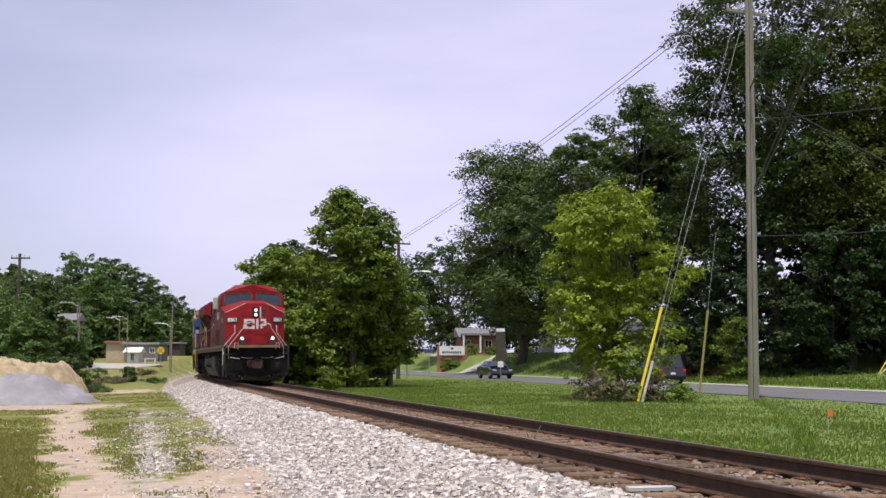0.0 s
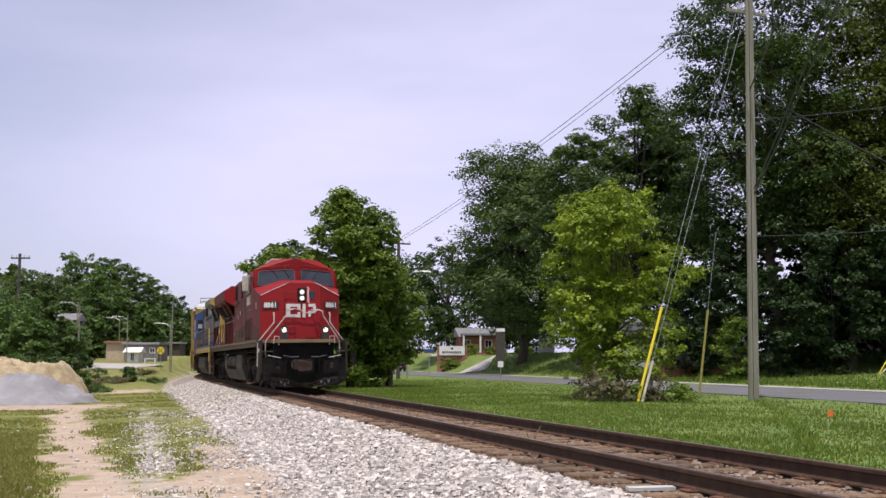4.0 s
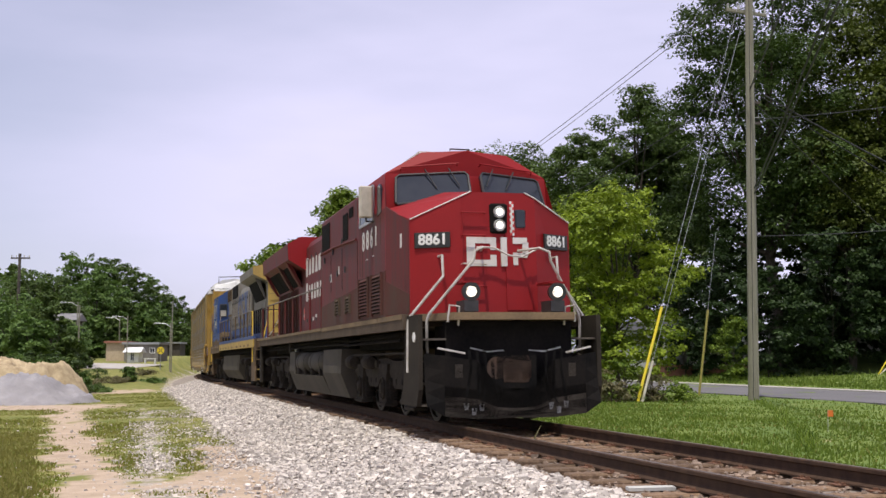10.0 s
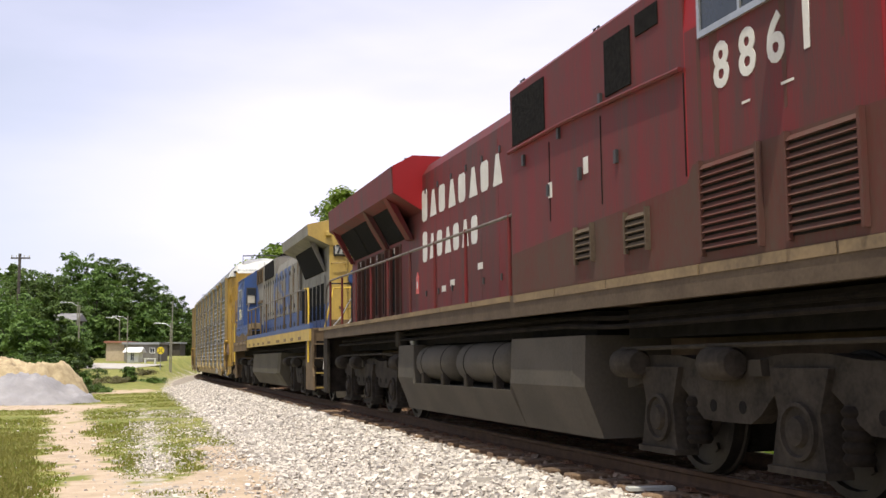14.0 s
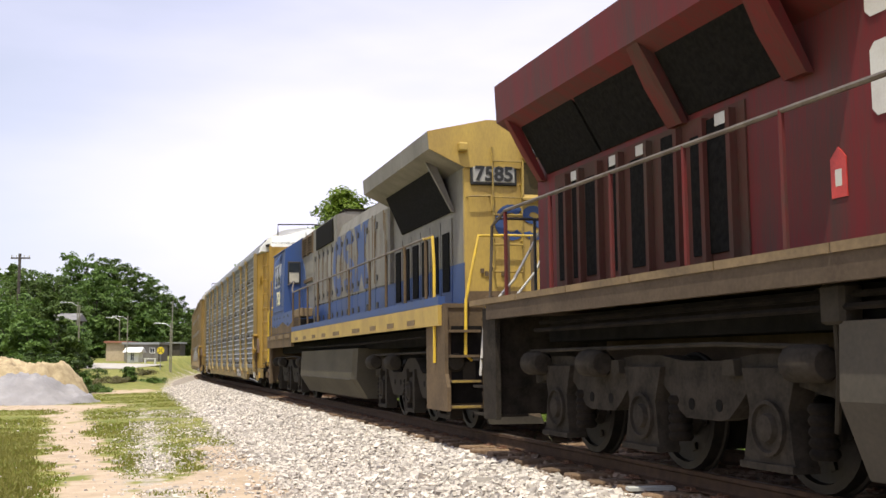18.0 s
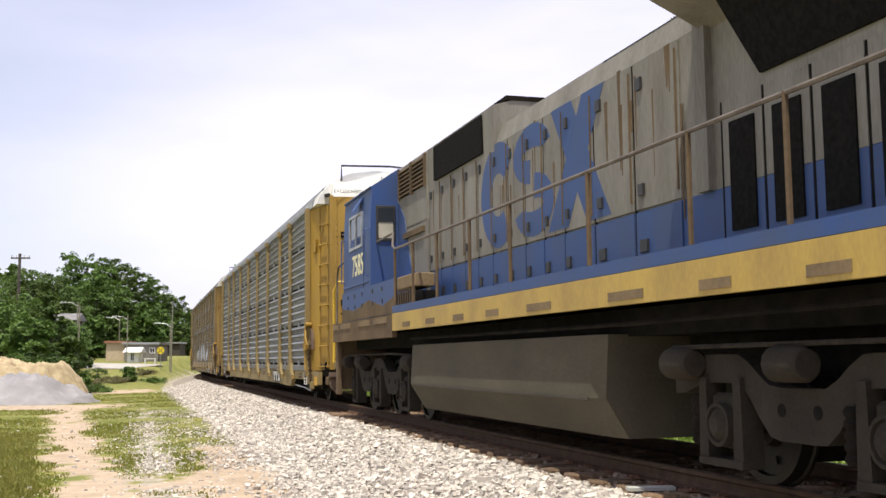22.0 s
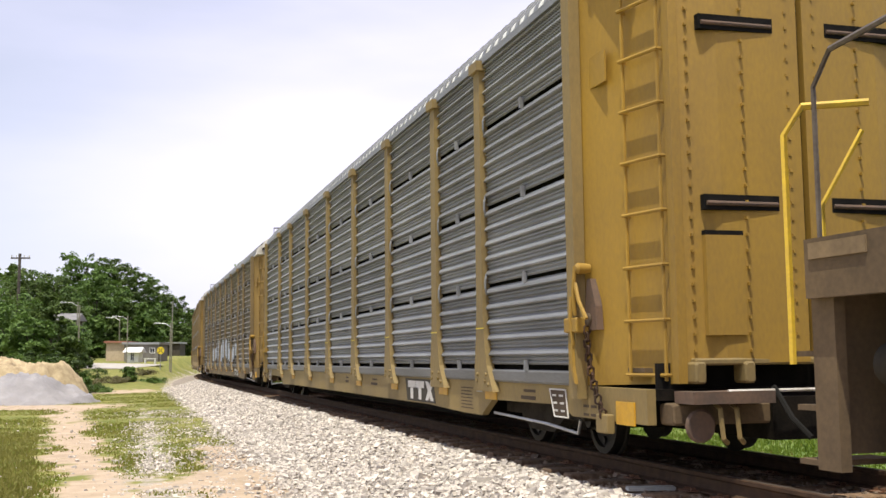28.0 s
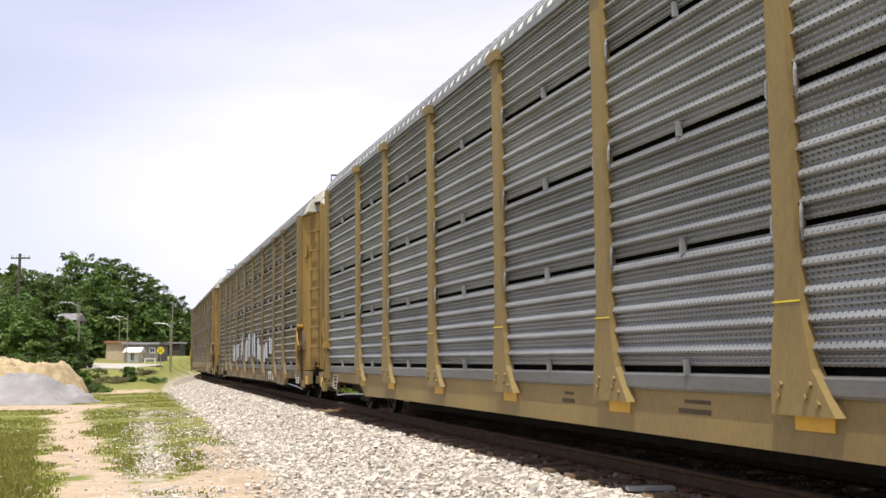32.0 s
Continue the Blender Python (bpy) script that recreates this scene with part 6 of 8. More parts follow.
        for z in (2.02, 3.72):
            part("door_latch", Shape().box(x + 0.60, x + 0.64, 0.935, 0.955, z, z + 0.09), "black", d)
    for x, z in ((11.0, 2.24), (12.3, 2.10), (12.75, 2.04), (9.3, 2.1)):
        part("placard", Shape().box(x, x + 0.2, 0.935, 0.944, z, z + 0.09), "letter_white", L)
    for k, x in enumerate((8.4, 9.75, 11.1, 12.45, 13.8, 15.15, 16.5, 17.85, 19.2)):
        part("walkway_edge", Shape().box(x, x + 1.32, 1.40, 1.535, 1.64, 1.705), "walk_edge", L, "worn tan walkway edge")
    for k, x in enumerate((0.95, 2.6, 4.25, 5.9, 7.1)):
        part("walkway_edge", Shape().box(x, x + (1.62 if k < 3 else 1.17), 1.50, 1.53, 1.62, 1.70), "walk_edge", L)
    part("exhaust_stack", Shape().box(9.6, 10.7, -0.35, 0.35, 4.31, 4.44, 0.03), "recess_shade", L)
    part("roof_hatch", Shape().box(10.9, 13.1, -0.6, 0.6, 4.30, 4.40, 0.03), "red_dirty_shade", L)
    # the name on the hood reduced to plain white blocks and wedges
    for row, (n, z0, z1, xa, xb) in enumerate(((8, 3.30, 3.72, 14.08, 10.02), (7, 2.62, 3.02, 14.05, 11.05))):
        step = (xa - xb) / n
        for k in range(n):
            x1, tall = xa - k * step, 0.10 if k == 0 else 0.0
            w_ = step * (0.62 if k % 2 == 0 else 0.70)
            za, zb, c = z0 - tall * 0.3, z1 + tall * 0.7, 0.05
            if k % 2:
                ring = [(x1, za), (x1 - w_, za), (x1 - w_ * 0.66, zb), (x1 - w_ * 0.34, zb)]
            else:
                ring = [(x1, za + c), (x1 - c, za), (x1 - w_ + c, za), (x1 - w_, za + c), (x1 - w_, zb - c), (x1 - w_ + c, zb), (x1 - c, zb), (x1, zb - c)]
            part("white_block", Shape().prism(ring, 0.936, 0.941, "y"), "letter_white", L)
    # --- radiator section with its wings
    sw = [(0.93, 3.46), (1.44, 3.76), (1.46, 4.20), (1.1, 4.40), (-1.1, 4.40), (-1.46, 4.20), (-1.44, 3.76), (-0.93, 3.46)]
    part("radiator_wing", Shape().loft([[(14.10, y, z) for y, z in sw], [(19.95, y, z) for y, z in sw]]), "red_dirty_shade", L, "overhanging red radiator housing")
    part("wing_front", Shape().loft([[(14.075, y * 0.99, z) for y, z in sw], [(14.098, y * 0.99, z) for y, z in sw]]), "red", L, "red radiator end plate")
    for x in np.arange(14.5, 19.9, 0.55):
        part("wing_rib", Shape().box(x, x + 0.04, 1.02, 1.12, 4.38, 4.43), "underframe", L)
    for x0, x1 in ((14.98, 16.42), (16.72, 18.15), (18.2, 19.62)):
        part("radiator_screen", Shape().hull([(x0, 0.95, 3.12), (x1, 0.95, 3.12), (x1, 1.30, 3.72), (x0, 1.30, 3.72)], [(x0, 0.90, 3.12), (x1, 0.90, 3.12), (x1, 1.25, 3.72), (x0, 1.25, 3.72)]), "screen", L, "black radiator screen")
    for x, w_ in ((14.66, 0.28), (16.44, 0.26), (19.66, 0.12)):
        part("wing_bracket", Shape().hull([(x, 0.93, 3.05), (x, 1.00, 3.05), (x + w_ * 0.3, 1.22, 3.40), (x, 1.43, 3.77), (x, 1.30, 3.77)], [(x + w_, 0.93, 3.05), (x + w_, 1.00, 3.05), (x + w_, 1.22, 3.40), (x + w_ * 0.8, 1.43, 3.77), (x + w_ * 0.8, 1.30, 3.77)]), "red_dirty_shade", L)
    # the dark panel colour holds grime and the shade below the wing
    part("grille_wall", Shape().box(15.55, 19.4, 0.93, 0.945, 1.76, 3.06), "red_grime_shade", L, "dark red panel round the intake grilles, grime and wing shade in its colour")
    for k, (x, w_) in enumerate(((15.74, 0.40), (16.16, 0.22), (16.60, 0.30), (17.16, 0.36), (17.74, 0.26), (18.22, 0.34), (18.68, 0.22), (19.04, 0.24))):
        g_ = part("intake_grille", Shape().box(x, x + w_, 0.94, 0.965, 1.86, 2.90 if k % 2 else 3.00), "screen", L, "tall black intake grille")
        part("grille_post", Shape().box(x - 0.06, x, 0.93, 1.01, 1.78, 3.02), "red_grime_shade", g_)
        if k in (0, 3, 4, 6):
            part("placard", Shape().box(x + 0.04, x + 0.22, 0.96, 0.972, 2.92, 3.02), "letter_white", g_)
    part("extinguisher_sign", Shape().prism([(14.35, 2.10), (14.52, 2.10), (14.52, 2.38), (14.43, 2.46), (14.35, 2.38)], 0.93, 0.938, "y"), "red_check", L, "red fire point sign with a white mark")
    part("white_mark", Shape().box(14.40, 14.47, 0.935, 0.9405, 2.18, 2.30), "letter_white", L)
    # rear wall darkened in colour because it stands in shadow
    part("rear_wall", Shape().box(19.95, 19.98, -0.90, 0.90, 1.72, 3.9), "red_grime_shade", L)
    # --- front details
    for sgn in (1, -1):
        y = sgn * 1.02
        b = part("number_board", Shape().hull([(nx(1.29, 2.95) - 0.05, sgn * 1.29, 2.74), (nx(0.79, 2.95) - 0.05, sgn * 0.79, 2.74), (nx(0.79, 2.95) - 0.05, sgn * 0.79, 2.98), (nx(1.29, 2.95) - 0.05, sgn * 1.29, 2.98)], [(nx(1.29, 2.95) + 0.1, sgn * 1.29, 2.72), (nx(0.79, 2.95) + 0.1, sgn * 0.79, 2.72), (nx(0.79, 2.95) + 0.1, sgn * 0.79, 3.0), (nx(1.29, 2.95) + 0.1, sgn * 1.29, 3.0)]), "board", L, "lit number board with white figures")
        slope = math.degrees(math.atan2(nx(1.29, 2.95) - nx(0.79, 2.95), 0.50))
        front_number(b, "8861", 0.235, nx(1.04, 2.95) - 0.062, sgn * 1.04, 2.86, "white", sgn * -slope)
        # ditch lights on brackets
        d = part("ditch_light", Shape().lathe([(0.0, 0.13), (0.05, 0.145), (0.24, 0.12), (0.28, 0.06)], (-0.12, sgn * 0.69, 2.0), "x", 20), "board", L, "lit round ditch light", True)
        part("lamp_glass", Shape().lathe([(-0.012, 0.06), (0.004, 0.082)], (-0.12, sgn * 0.69, 2.0), "x", 20), "headlight", d, "glowing lamp")
        part("bracket", Shape().box(-0.10, 0.50, sgn * 0.55, sgn * 0.83, 2.13, 2.16), "red", d)
        part("bracket", Shape().box(-0.04, 0.40, sgn * 0.58, sgn * 0.80, 1.70, 1.87), "black", d)
        # stair rails
        bar(L, "stair_rail", [(nx(0.95, 2.6), sgn * 0.95, 2.60), (0.62, sgn * 0.95, 2.60), (0.58, sgn * 0.95, 2.27), (0.74, sgn * 1.44, 1.65), (0.75, sgn * 1.47, 1.55), (0.76, sgn * 1.48, 0.80)], 0.022, "handrail", "white scuffed stair handrail")
        bar(L, "stair_rail", [(nx(0.3, 2.7), sgn * 0.30, 2.69), (0.12, sgn * 0.46, 2.68), (0.08, sgn * 0.60, 2.62), (0.08, sgn * 0.62, 2.48), (0.44, sgn * 1.22, 1.68), (0.47, sgn * 1.25, 1.58), (0.48, sgn * 1.25, 1.20), (0.55, sgn * 1.22, 1.10)], 0.022, "handrail", "white scuffed stair handrail")
        bar(L, "grab_loop", [(0.16, sgn * 0.85, 1.50), (0.10, sgn * 0.85, 1.78), (0.10, sgn * 1.0, 1.80), (0.14, sgn * 1.02, 1.55)], 0.018, "handrail")
        # stepwell: side plate, steps, back
        part("step_side", Shape().prism([(0.18, 0.55), (0.30, 0.30), (1.30, 0.30), (1.05, 0.62), (0.96, 1.20), (0.96, 1.66), (0.18, 1.66)], sgn * 1.40, sgn * 1.47, "y"), "truck_dust", L, "dark grey stepwell side plate")
        part("step_back", Shape().box(0.30, 0.84, sgn * 0.98, sgn * 1.02, 0.25, 1.5), "recess_shade", L)
        for z in (0.30, 0.62, 0.95, 1.28):
            part("step", Shape().box(0.24, 0.62, sgn * 1.02, sgn * 1.40, z, z + 0.03), "plow_edge", L, "worn steel step")
        part("emblem_disc", Shape().lathe([(sgn * 1.468, 0.075), (sgn * 1.480, 0.075)], (0.40, 0, 1.33), "y", 20), "white", L)
    # headlight pair
    hl = part("headlight_housing", Shape().box(nx(0, 3.4) - 0.06, nx(0, 3.4) + 0.25, -0.15, 0.15, 2.96, 3.44, 0.04), "recess_shade", L, "twin headlight housing")
    for z in (3.09, 3.30):
        part("lamp_glass", Shape().lathe([(-0.09, 0.05), (-0.065, 0.075)], (nx(0, 3.4), 0, z), "x", 20), "headlight", hl, "glowing lamp")
        part("lamp_rim", Shape().lathe([(-0.08, 0.076), (-0.085, 0.088), (-0.06, 0.10), (0.0, 0.10)], (nx(0, 3.4), 0, z), "x", 20), "lens", hl, "", True)
    # nose door, steps, strips
    dy0, dy1 = -0.52, -0.10
    part("nose_door", Shape().hull([(nx(0, 1.75) - 0.02, dy0, 1.75), (nx(0, 1.75) - 0.02, dy1, 1.75), (nx(0, 3.5) - 0.02, dy1, 3.5), (nx(0, 3.5) - 0.02, dy0, 3.46)], [(nx(0, 1.75) + 0.05, dy0, 1.75), (nx(0, 1.75) + 0.05, dy1, 1.75), (nx(0, 3.5) + 0.05, dy1, 3.5), (nx(0, 3.5) + 0.05, dy0, 3.46)]), "red", L, "red nose door")
    part("door_window", Shape().box(nx(0, 3.2) - 0.04, nx(0, 3.2) + 0.03, -0.46, -0.26, 3.05, 3.35, 0.03), "glass", L)
    bar(L, "door_handle", [(nx(0, 3.0) - 0.06, -0.20, 3.02), (nx(0, 3.3) - 0.06, -0.20, 3.38)], 0.014, "white")
    for k in range(12):
        z = 2.93 + k * 0.046
        for c in (0, 1):
            y_ = -0.20 - 0.035 * c
            part("checker", Shape().box(nx(0, z) - 0.03, nx(0, z) + 0.02, y_ - 0.0165, y_ + 0.0165, z, z + 0.044), "white" if (k + c) % 2 else "red_check", L)
    for z in (2.12, 2.47, 2.92, 3.28):
        bar(L, "nose_rung", [(nx(0.3, z) + 0.02, 0.62, z), (nx(0.3, z) - 0.08, 0.62, z), (nx(0.3, z) - 0.08, 0.24, z), (nx(0.3, z) + 0.02, 0.24, z)], 0.012, "handrail" if z == 2.47 else "red")
    bar(L, "nose_rung", [(nx(0.6, 1.8) - 0.05, 0.62, 1.75), (nx(0.6, 3.3) - 0.06, 0.62, 3.30)], 0.012, "red")
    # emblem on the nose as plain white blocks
    def nose_blocks(bl):
        for y0, y1, z0, z1 in bl:
            part("white_block", Shape().hull([(nx(0, z0) - 0.008, y0, z0), (nx(0, z0) - 0.008, y1, z0), (nx(0, z1) - 0.008, y1, z1), (nx(0, z1) - 0.008, y0, z1)], [(nx(0, z0) + 0.02, y0, z0), (nx(0, z0) + 0.02, y1, z0), (nx(0, z1) + 0.02, y1, z1), (nx(0, z1) + 0.02, y0, z1)]), "letter_white", L)
    nose_blocks([(0.40, 0.54, 2.44, 2.90), (0.05, 0.40, 2.80, 2.90), (0.05, 0.40, 2.44, 2.54), (0.05, 0.15, 2.70, 2.80), (0.05, 0.15, 2.54, 2.62)])
    for y0, y1, z0, z1 in ((-0.12, -0.02, 2.44, 2.90), (-0.46, -0.22, 2.80, 2.90), (-0.48, -0.38, 2.62, 2.82), (-0.46, -0.22, 2.58, 2.66), (-0.30, -0.22, 2.46, 2.58)):
        part("white_block", Shape().hull([(nx(0, z0) - 0.03, y0, z0), (nx(0, z0) - 0.03, y1, z0), (nx(0, z1) - 0.03, y1, z1), (nx(0, z1) - 0.03, y0, z1)], [(nx(0, z0) + 0.02, y0, z0), (nx(0, z0) + 0.02, y1, z0), (nx(0, z1) + 0.02, y1, z1), (nx(0, z1) + 0.02, y0, z1)]), "letter_white", L)
    part("shield_plate", Shape().hull([(nx(1.0, 2.3) - 0.03, -0.86, 2.22), (nx(0.8, 2.3) - 0.05, -0.70, 2.22), (nx(0.8, 2.5) - 0.05, -0.70, 2.48), (nx(1.0, 2.5) - 0.03, -0.86, 2.48)], [(nx(1.0, 2.3) + 0.05, -0.86, 2.22), (nx(0.8, 2.3) + 0.05, -0.70, 2.22), (nx(0.8, 2.5) + 0.05, -0.70, 2.48), (nx(1.0, 2.5) + 0.05, -0.86, 2.48)]), "grime", L)
    bar(L, "safety_chain", [(nx(0, 2.7) - 0.14, 0.42, 2.72), (nx(0, 2.7) - 0.16, 0.15, 2.72), (nx(0, 2.6) - 0.16, -0.1, 2.60), (nx(0, 2.6) - 0.16, -0.32, 2.58), (nx(0, 2.7) - 0.14, -0.56, 2.70)], 0.016, "handrail")
    part("anticlimber", Shape().prism([(0.0, 0.96), (0.40, 1.10), (0.90, 1.47), (0.90, -1.47), (0.40, -1.10), (0.0, -0.96)], 1.58, 1.69, "z"), "walk_edge", L, "tan front platform edge")
    # pilot and plow
    part("pilot_plate", Shape().box(0.28, 0.42, -1.02, 1.02, 0.30, 1.56), "pilot", L, "black pilot plate")
    blade = [(0.18, 1.38, 1.08, 0.32), (0.0, 1.12, 1.05, 0.16), (-0.20, 0.62, 0.97, 0.11), (-0.30, 0.30, 0.60, 0.11), (-0.34, 0.0, 0.52, 0.12)]
    for sgn in (1, -1):
        pl = None
        for st, hi, name, mat_, off in ((blade, 1.0, "snowplow", "pilot", 0.0), (blade[1:], 0.34, "scraped_edge", "plow_edge", 0.012)):
            rings = []
            for xa, ya, ta, ba in st:
                # the foot of the blade curls forward
                front = [(xa - 0.16 * (1 - q * hi) ** 2 - off, sgn * ya, ba + (ta - ba) * q * hi) for q in (0, 0.25, 0.5, 0.75, 1)]
                rings.append(front + [(x + 0.04, y, z) for x, y, z in reversed(front)])
            ob = part(name, Shape().loft(rings), mat_, pl or L, "black snowplow blade" if pl is None else "paler grey lower edge")
            pl = pl or ob
        for k, (yy, zz) in enumerate(((0.62, 0.22), (0.50, 0.28), (0.74, 0.30))):
            bar(pl, "air_hose", [(-0.08, sgn * yy, 1.12), (-0.22, sgn * (yy - 0.03), 0.86), (-0.34, sgn * (yy + 0.04 * (k - 1)), 0.50), (-0.36, sgn * (yy + 0.05), zz)], 0.022, "hose")
            part("hose_coupling", Shape().lathe([(-0.05, 0.03), (0.05, 0.042)], (-0.36, sgn * (yy + 0.05), zz), "z", 9), "steel", pl, "", True)
        part("lift_bracket", Shape().box(-0.13, -0.06, sgn * 0.84, sgn * 0.96, 0.72, 0.92), "plow_edge", pl)
        bar(L, "uncoupling_lever", [(-0.12, sgn * 0.2, 1.12), (-0.10, sgn * 0.45, 1.10), (-0.08, sgn * 0.72, 1.16)], 0.012, "steel")
        bar(L, "grab_rail", [(-0.06, sgn * 0.80, 1.08), (0.02, sgn * 1.22, 1.16)], 0.016, "handrail")
    part("coupler_shank", Shape().lathe([(-0.42, 0.14), (-0.38, 0.17), (-0.10, 0.17)], (0, 0.30, 0.86), "x", 14), "coupler", L, "", True)
    part("draft_gear", Shape().box(-0.46, 0.1, -0.24, 0.26, 0.66, 1.04, 0.06), "coupler", L, "rusty brown coupler head")
    part("drawbar_pocket", Shape().box(-0.10, 0.30, -0.32, 0.32, 0.55, 1.05, 0.04), "pilot", L)
    bar(L, "train_hose", [(-0.1, 0.38, 0.95), (-0.28, 0.36, 0.7), (-0.30, 0.26, 0.40), (-0.28, 0.18, 0.62)], 0.03, "hose")
    coupler(L, -0.35, 1)
    # --- tank, reservoirs
    tank = [(1.40, 1.22), (1.42, 0.72), (1.22, 0.22), (-1.22, 0.22), (-1.42, 0.72), (-1.40, 1.22)]
    ft = part("fuel_tank", Shape().loft([[(6.70, y * 0.98, z) for y, z in tank], [(6.95, y, z) for y, z in tank], [(8.70, y, z) for y, z in tank], [(8.72, y, min(z, 0.64)) for y, z in tank], [(12.92, y, min(z, 0.64)) for y, z in tank], [(12.96, y, z) for y, z in tank], [(13.90, y, z) for y, z in tank]]), "tank", L, "dusty grey-brown fuel tank")
    for x0, x1 in ((8.85, 10.90), (11.09, 12.89)):
        for sgn in (1, -1):
            part("air_reservoir", Shape().lathe([(x0, 0.10), (x0 + 0.05, 0.19), (x0 + 0.14, 0.26), (x1 - 0.14, 0.26), (x1 - 0.05, 0.19), (x1, 0.10)], (0, sgn * 1.16, 0.95), "x", 20), "tank", L, "dusty cylindrical air reservoir", True)
            for q in (0.22, 0.78):
                xq = x0 + (x1 - x0) * q
                part("reservoir_strap", Shape().lathe([(xq - 0.015, 0.263), (xq + 0.015, 0.263)], (0, sgn * 1.16, 0.95), "x", 20), "underframe", L)
                part("reservoir_foot", Shape().box(xq - 0.05, xq + 0.05, sgn * 1.30, sgn * 1.40, 0.62, 0.80), "truck", L)
    part("sand_valve", Shape().box(13.84, 14.08, 1.24, 1.42, 1.20, 1.46, 0.03), "truck_dust", L)
    bar(L, "sand_pipe", [(13.98, 1.36, 1.22), (14.02, 1.32, 0.9), (14.2, 1.22, 0.5)], 0.022, "truck_dust")
    part("tank_filler", Shape().lathe([(1.22, 0.05), (1.28, 0.07), (1.33, 0.05)], (13.30, 1.30, 0), "z", 12), "steel", L, "", True)
    truck3(L, (1.45, 3.45, 5.45), 0.51, "red")
    truck3(L, (14.92, 16.85, 18.75), 0.51, "red")
    # --- walkway rails
    xs = [8.5, 10.1, 11.5, 12.85, 14.3, 15.6, 16.9, 18.3, 19.6]
    for sgn in (1, -1):
        bar(L, "handrail", [(8.38, sgn * 1.48, 2.62), (19.6, sgn * 1.48, 2.68), (20.05, sgn * 1.48, 2.55), (20.15, sgn * 1.48, 1.7)], 0.020, "handrail_dirty", "grimy walkway handrail")
        for x in xs:
            bar(L, "stanchion", [(x, sgn * 1.48, 1.62), (x, sgn * 1.48, 2.66)], 0.024, "red_dirty_shade")
        bar(L, "stair_rail", [(20.22, sgn * 0.75, 2.62), (20.30, sgn * 1.10, 1.95), (20.42, sgn * 1.40, 1.55), (20.45, sgn * 1.45, 0.8)], 0.016, "handrail", "white scuffed stair handrail")
        bar(L, "stair_rail", [(20.45, sgn * 0.45, 2.62), (20.55, sgn * 0.62, 2.1), (20.60, sgn * 1.0, 1.62), (20.62, sgn * 1.12, 0.95)], 0.016, "handrail", "white scuffed stair handrail")
        part("step_side", Shape().box(20.0, 20.35, sgn * 1.42, sgn * 1.48, 0.3, 1.6), "truck", L)
        for z in (0.32, 0.65, 0.98):
            part("step", Shape().box(20.15, 20.6, sgn * 1.02, sgn * 1.45, z, z + 0.03), "truck", L)
    part("pilot_plate", Shape().box(20.2, 20.35, -1.4, 1.4, 0.35, 1.6), "truck", L)
    for y in (-0.9, -0.45, 0.45, 0.9):
        bar(L, "end_rail_post", [(20.15, y, 1.68), (20.15, y, 2.66)], 0.02, "black")
    bar(L, "end_rail", [(20.15, -1.4, 2.66), (20.15, 1.4, 2.66)], 0.018, "black")
    coupler(L, 20.95, -1)
    # roof fittings
    bar(L, "roof_antenna", [(2.7, 0.18, 4.58), (2.7, 0.18, 4.70), (2.7, -0.18, 4.70), (2.7, -0.18, 4.58)], 0.014, "black")
    # white strip painted as the sunlit gleam of the roof bevel
    part("roof_edge", Shape().box(2.5, 4.4, 0.5, 0.8, 4.565, 4.60), "white", L)
    return L


def blue_locomotive():
    FIT[0] = BLUE_FIT
    L = thing("locomotive", "grey, blue and yellow six-axle freight locomotive running backwards", "locomotive")
    fr = Shape().box(0.55, 19.0, -1.46, 1.46, 1.50, 1.72)
    part("main_frame", fr, "underframe", L)
    part("sill", Shape().box(0.50, 13.5, 1.46, 1.52, 1.46, 1.74), "yellow", L, "yellow side sill")
    part("sill", Shape().box(0.50, 19.0, -1.52, -1.46, 1.46, 1.74), "yellow", L, "yellow side sill")
    part("sill_stripe", Shape().box(0.50, 13.5, 1.42, 1.515, 1.745, 1.86), "blue", L)
    for k in range(9):
        part("sill_pocket", Shape().box(1.6 + k * 1.35, 2.05 + k * 1.35, 1.52, 1.528, 1.50, 1.58), "walk_edge", L)
    # near-black boxes paint the shade below this floor too
    part("underfloor_box", Shape().box(1.2, 18.4, -1.1, 1.1, 1.20, 1.46), "recess_shade", L)
    part("centre_sill", Shape().box(0.8, 18.6, -0.45, 0.45, 0.8, 1.5), "recess_shade", L)
    bar(L, "air_pipe", [(1.2, 1.34, 1.34), (6.0, 1.36, 1.30), (13, 1.34, 1.32)], 0.022, "underframe")
    # --- hood
    sec = [(0.90, 1.72), (0.90, 3.88), (0.83, 4.14), (0.5, 4.27), (-0.5, 4.27), (-0.83, 4.14), (-0.90, 3.88), (-0.90, 1.72)]
    part("engine_hood", Shape().loft([[(1.10, y, z) for y, z in sec], [(14.0, y, z) for y, z in sec]]), "csgrey", L, "dirty light grey engine hood")
    part("roof_walk", Shape().loft([[(x, y, z) for y, z in ((0.84, 4.13), (0.52, 4.285), (-0.52, 4.285), (-0.84, 4.13), (-0.82, 4.12), (0.82, 4.12))] for x in (5.65, 7.05)]), "underframe", L, "sooty black roof hatch")
    part("blue_band", Shape().box(1.06, 14.0, 0.893, 0.912, 1.73, 2.40), "blue", L, "worn blue lower band")
    part("rear_face", Shape().box(1.029, 1.10, -0.90, 0.90, 1.74, 3.86), "yellow", L, "yellow hood end")
    # doors
    for x in np.arange(5.9, 13.2, 0.62):
        d = part("hood_door", Shape().box(x, x + 0.585, 0.905, 0.922, 2.42, 3.86), "csgrey", L)
        part("door_latch", Shape().box(x + 0.46, x + 0.53, 0.92, 0.95, 2.55, 2.66), "black", d)
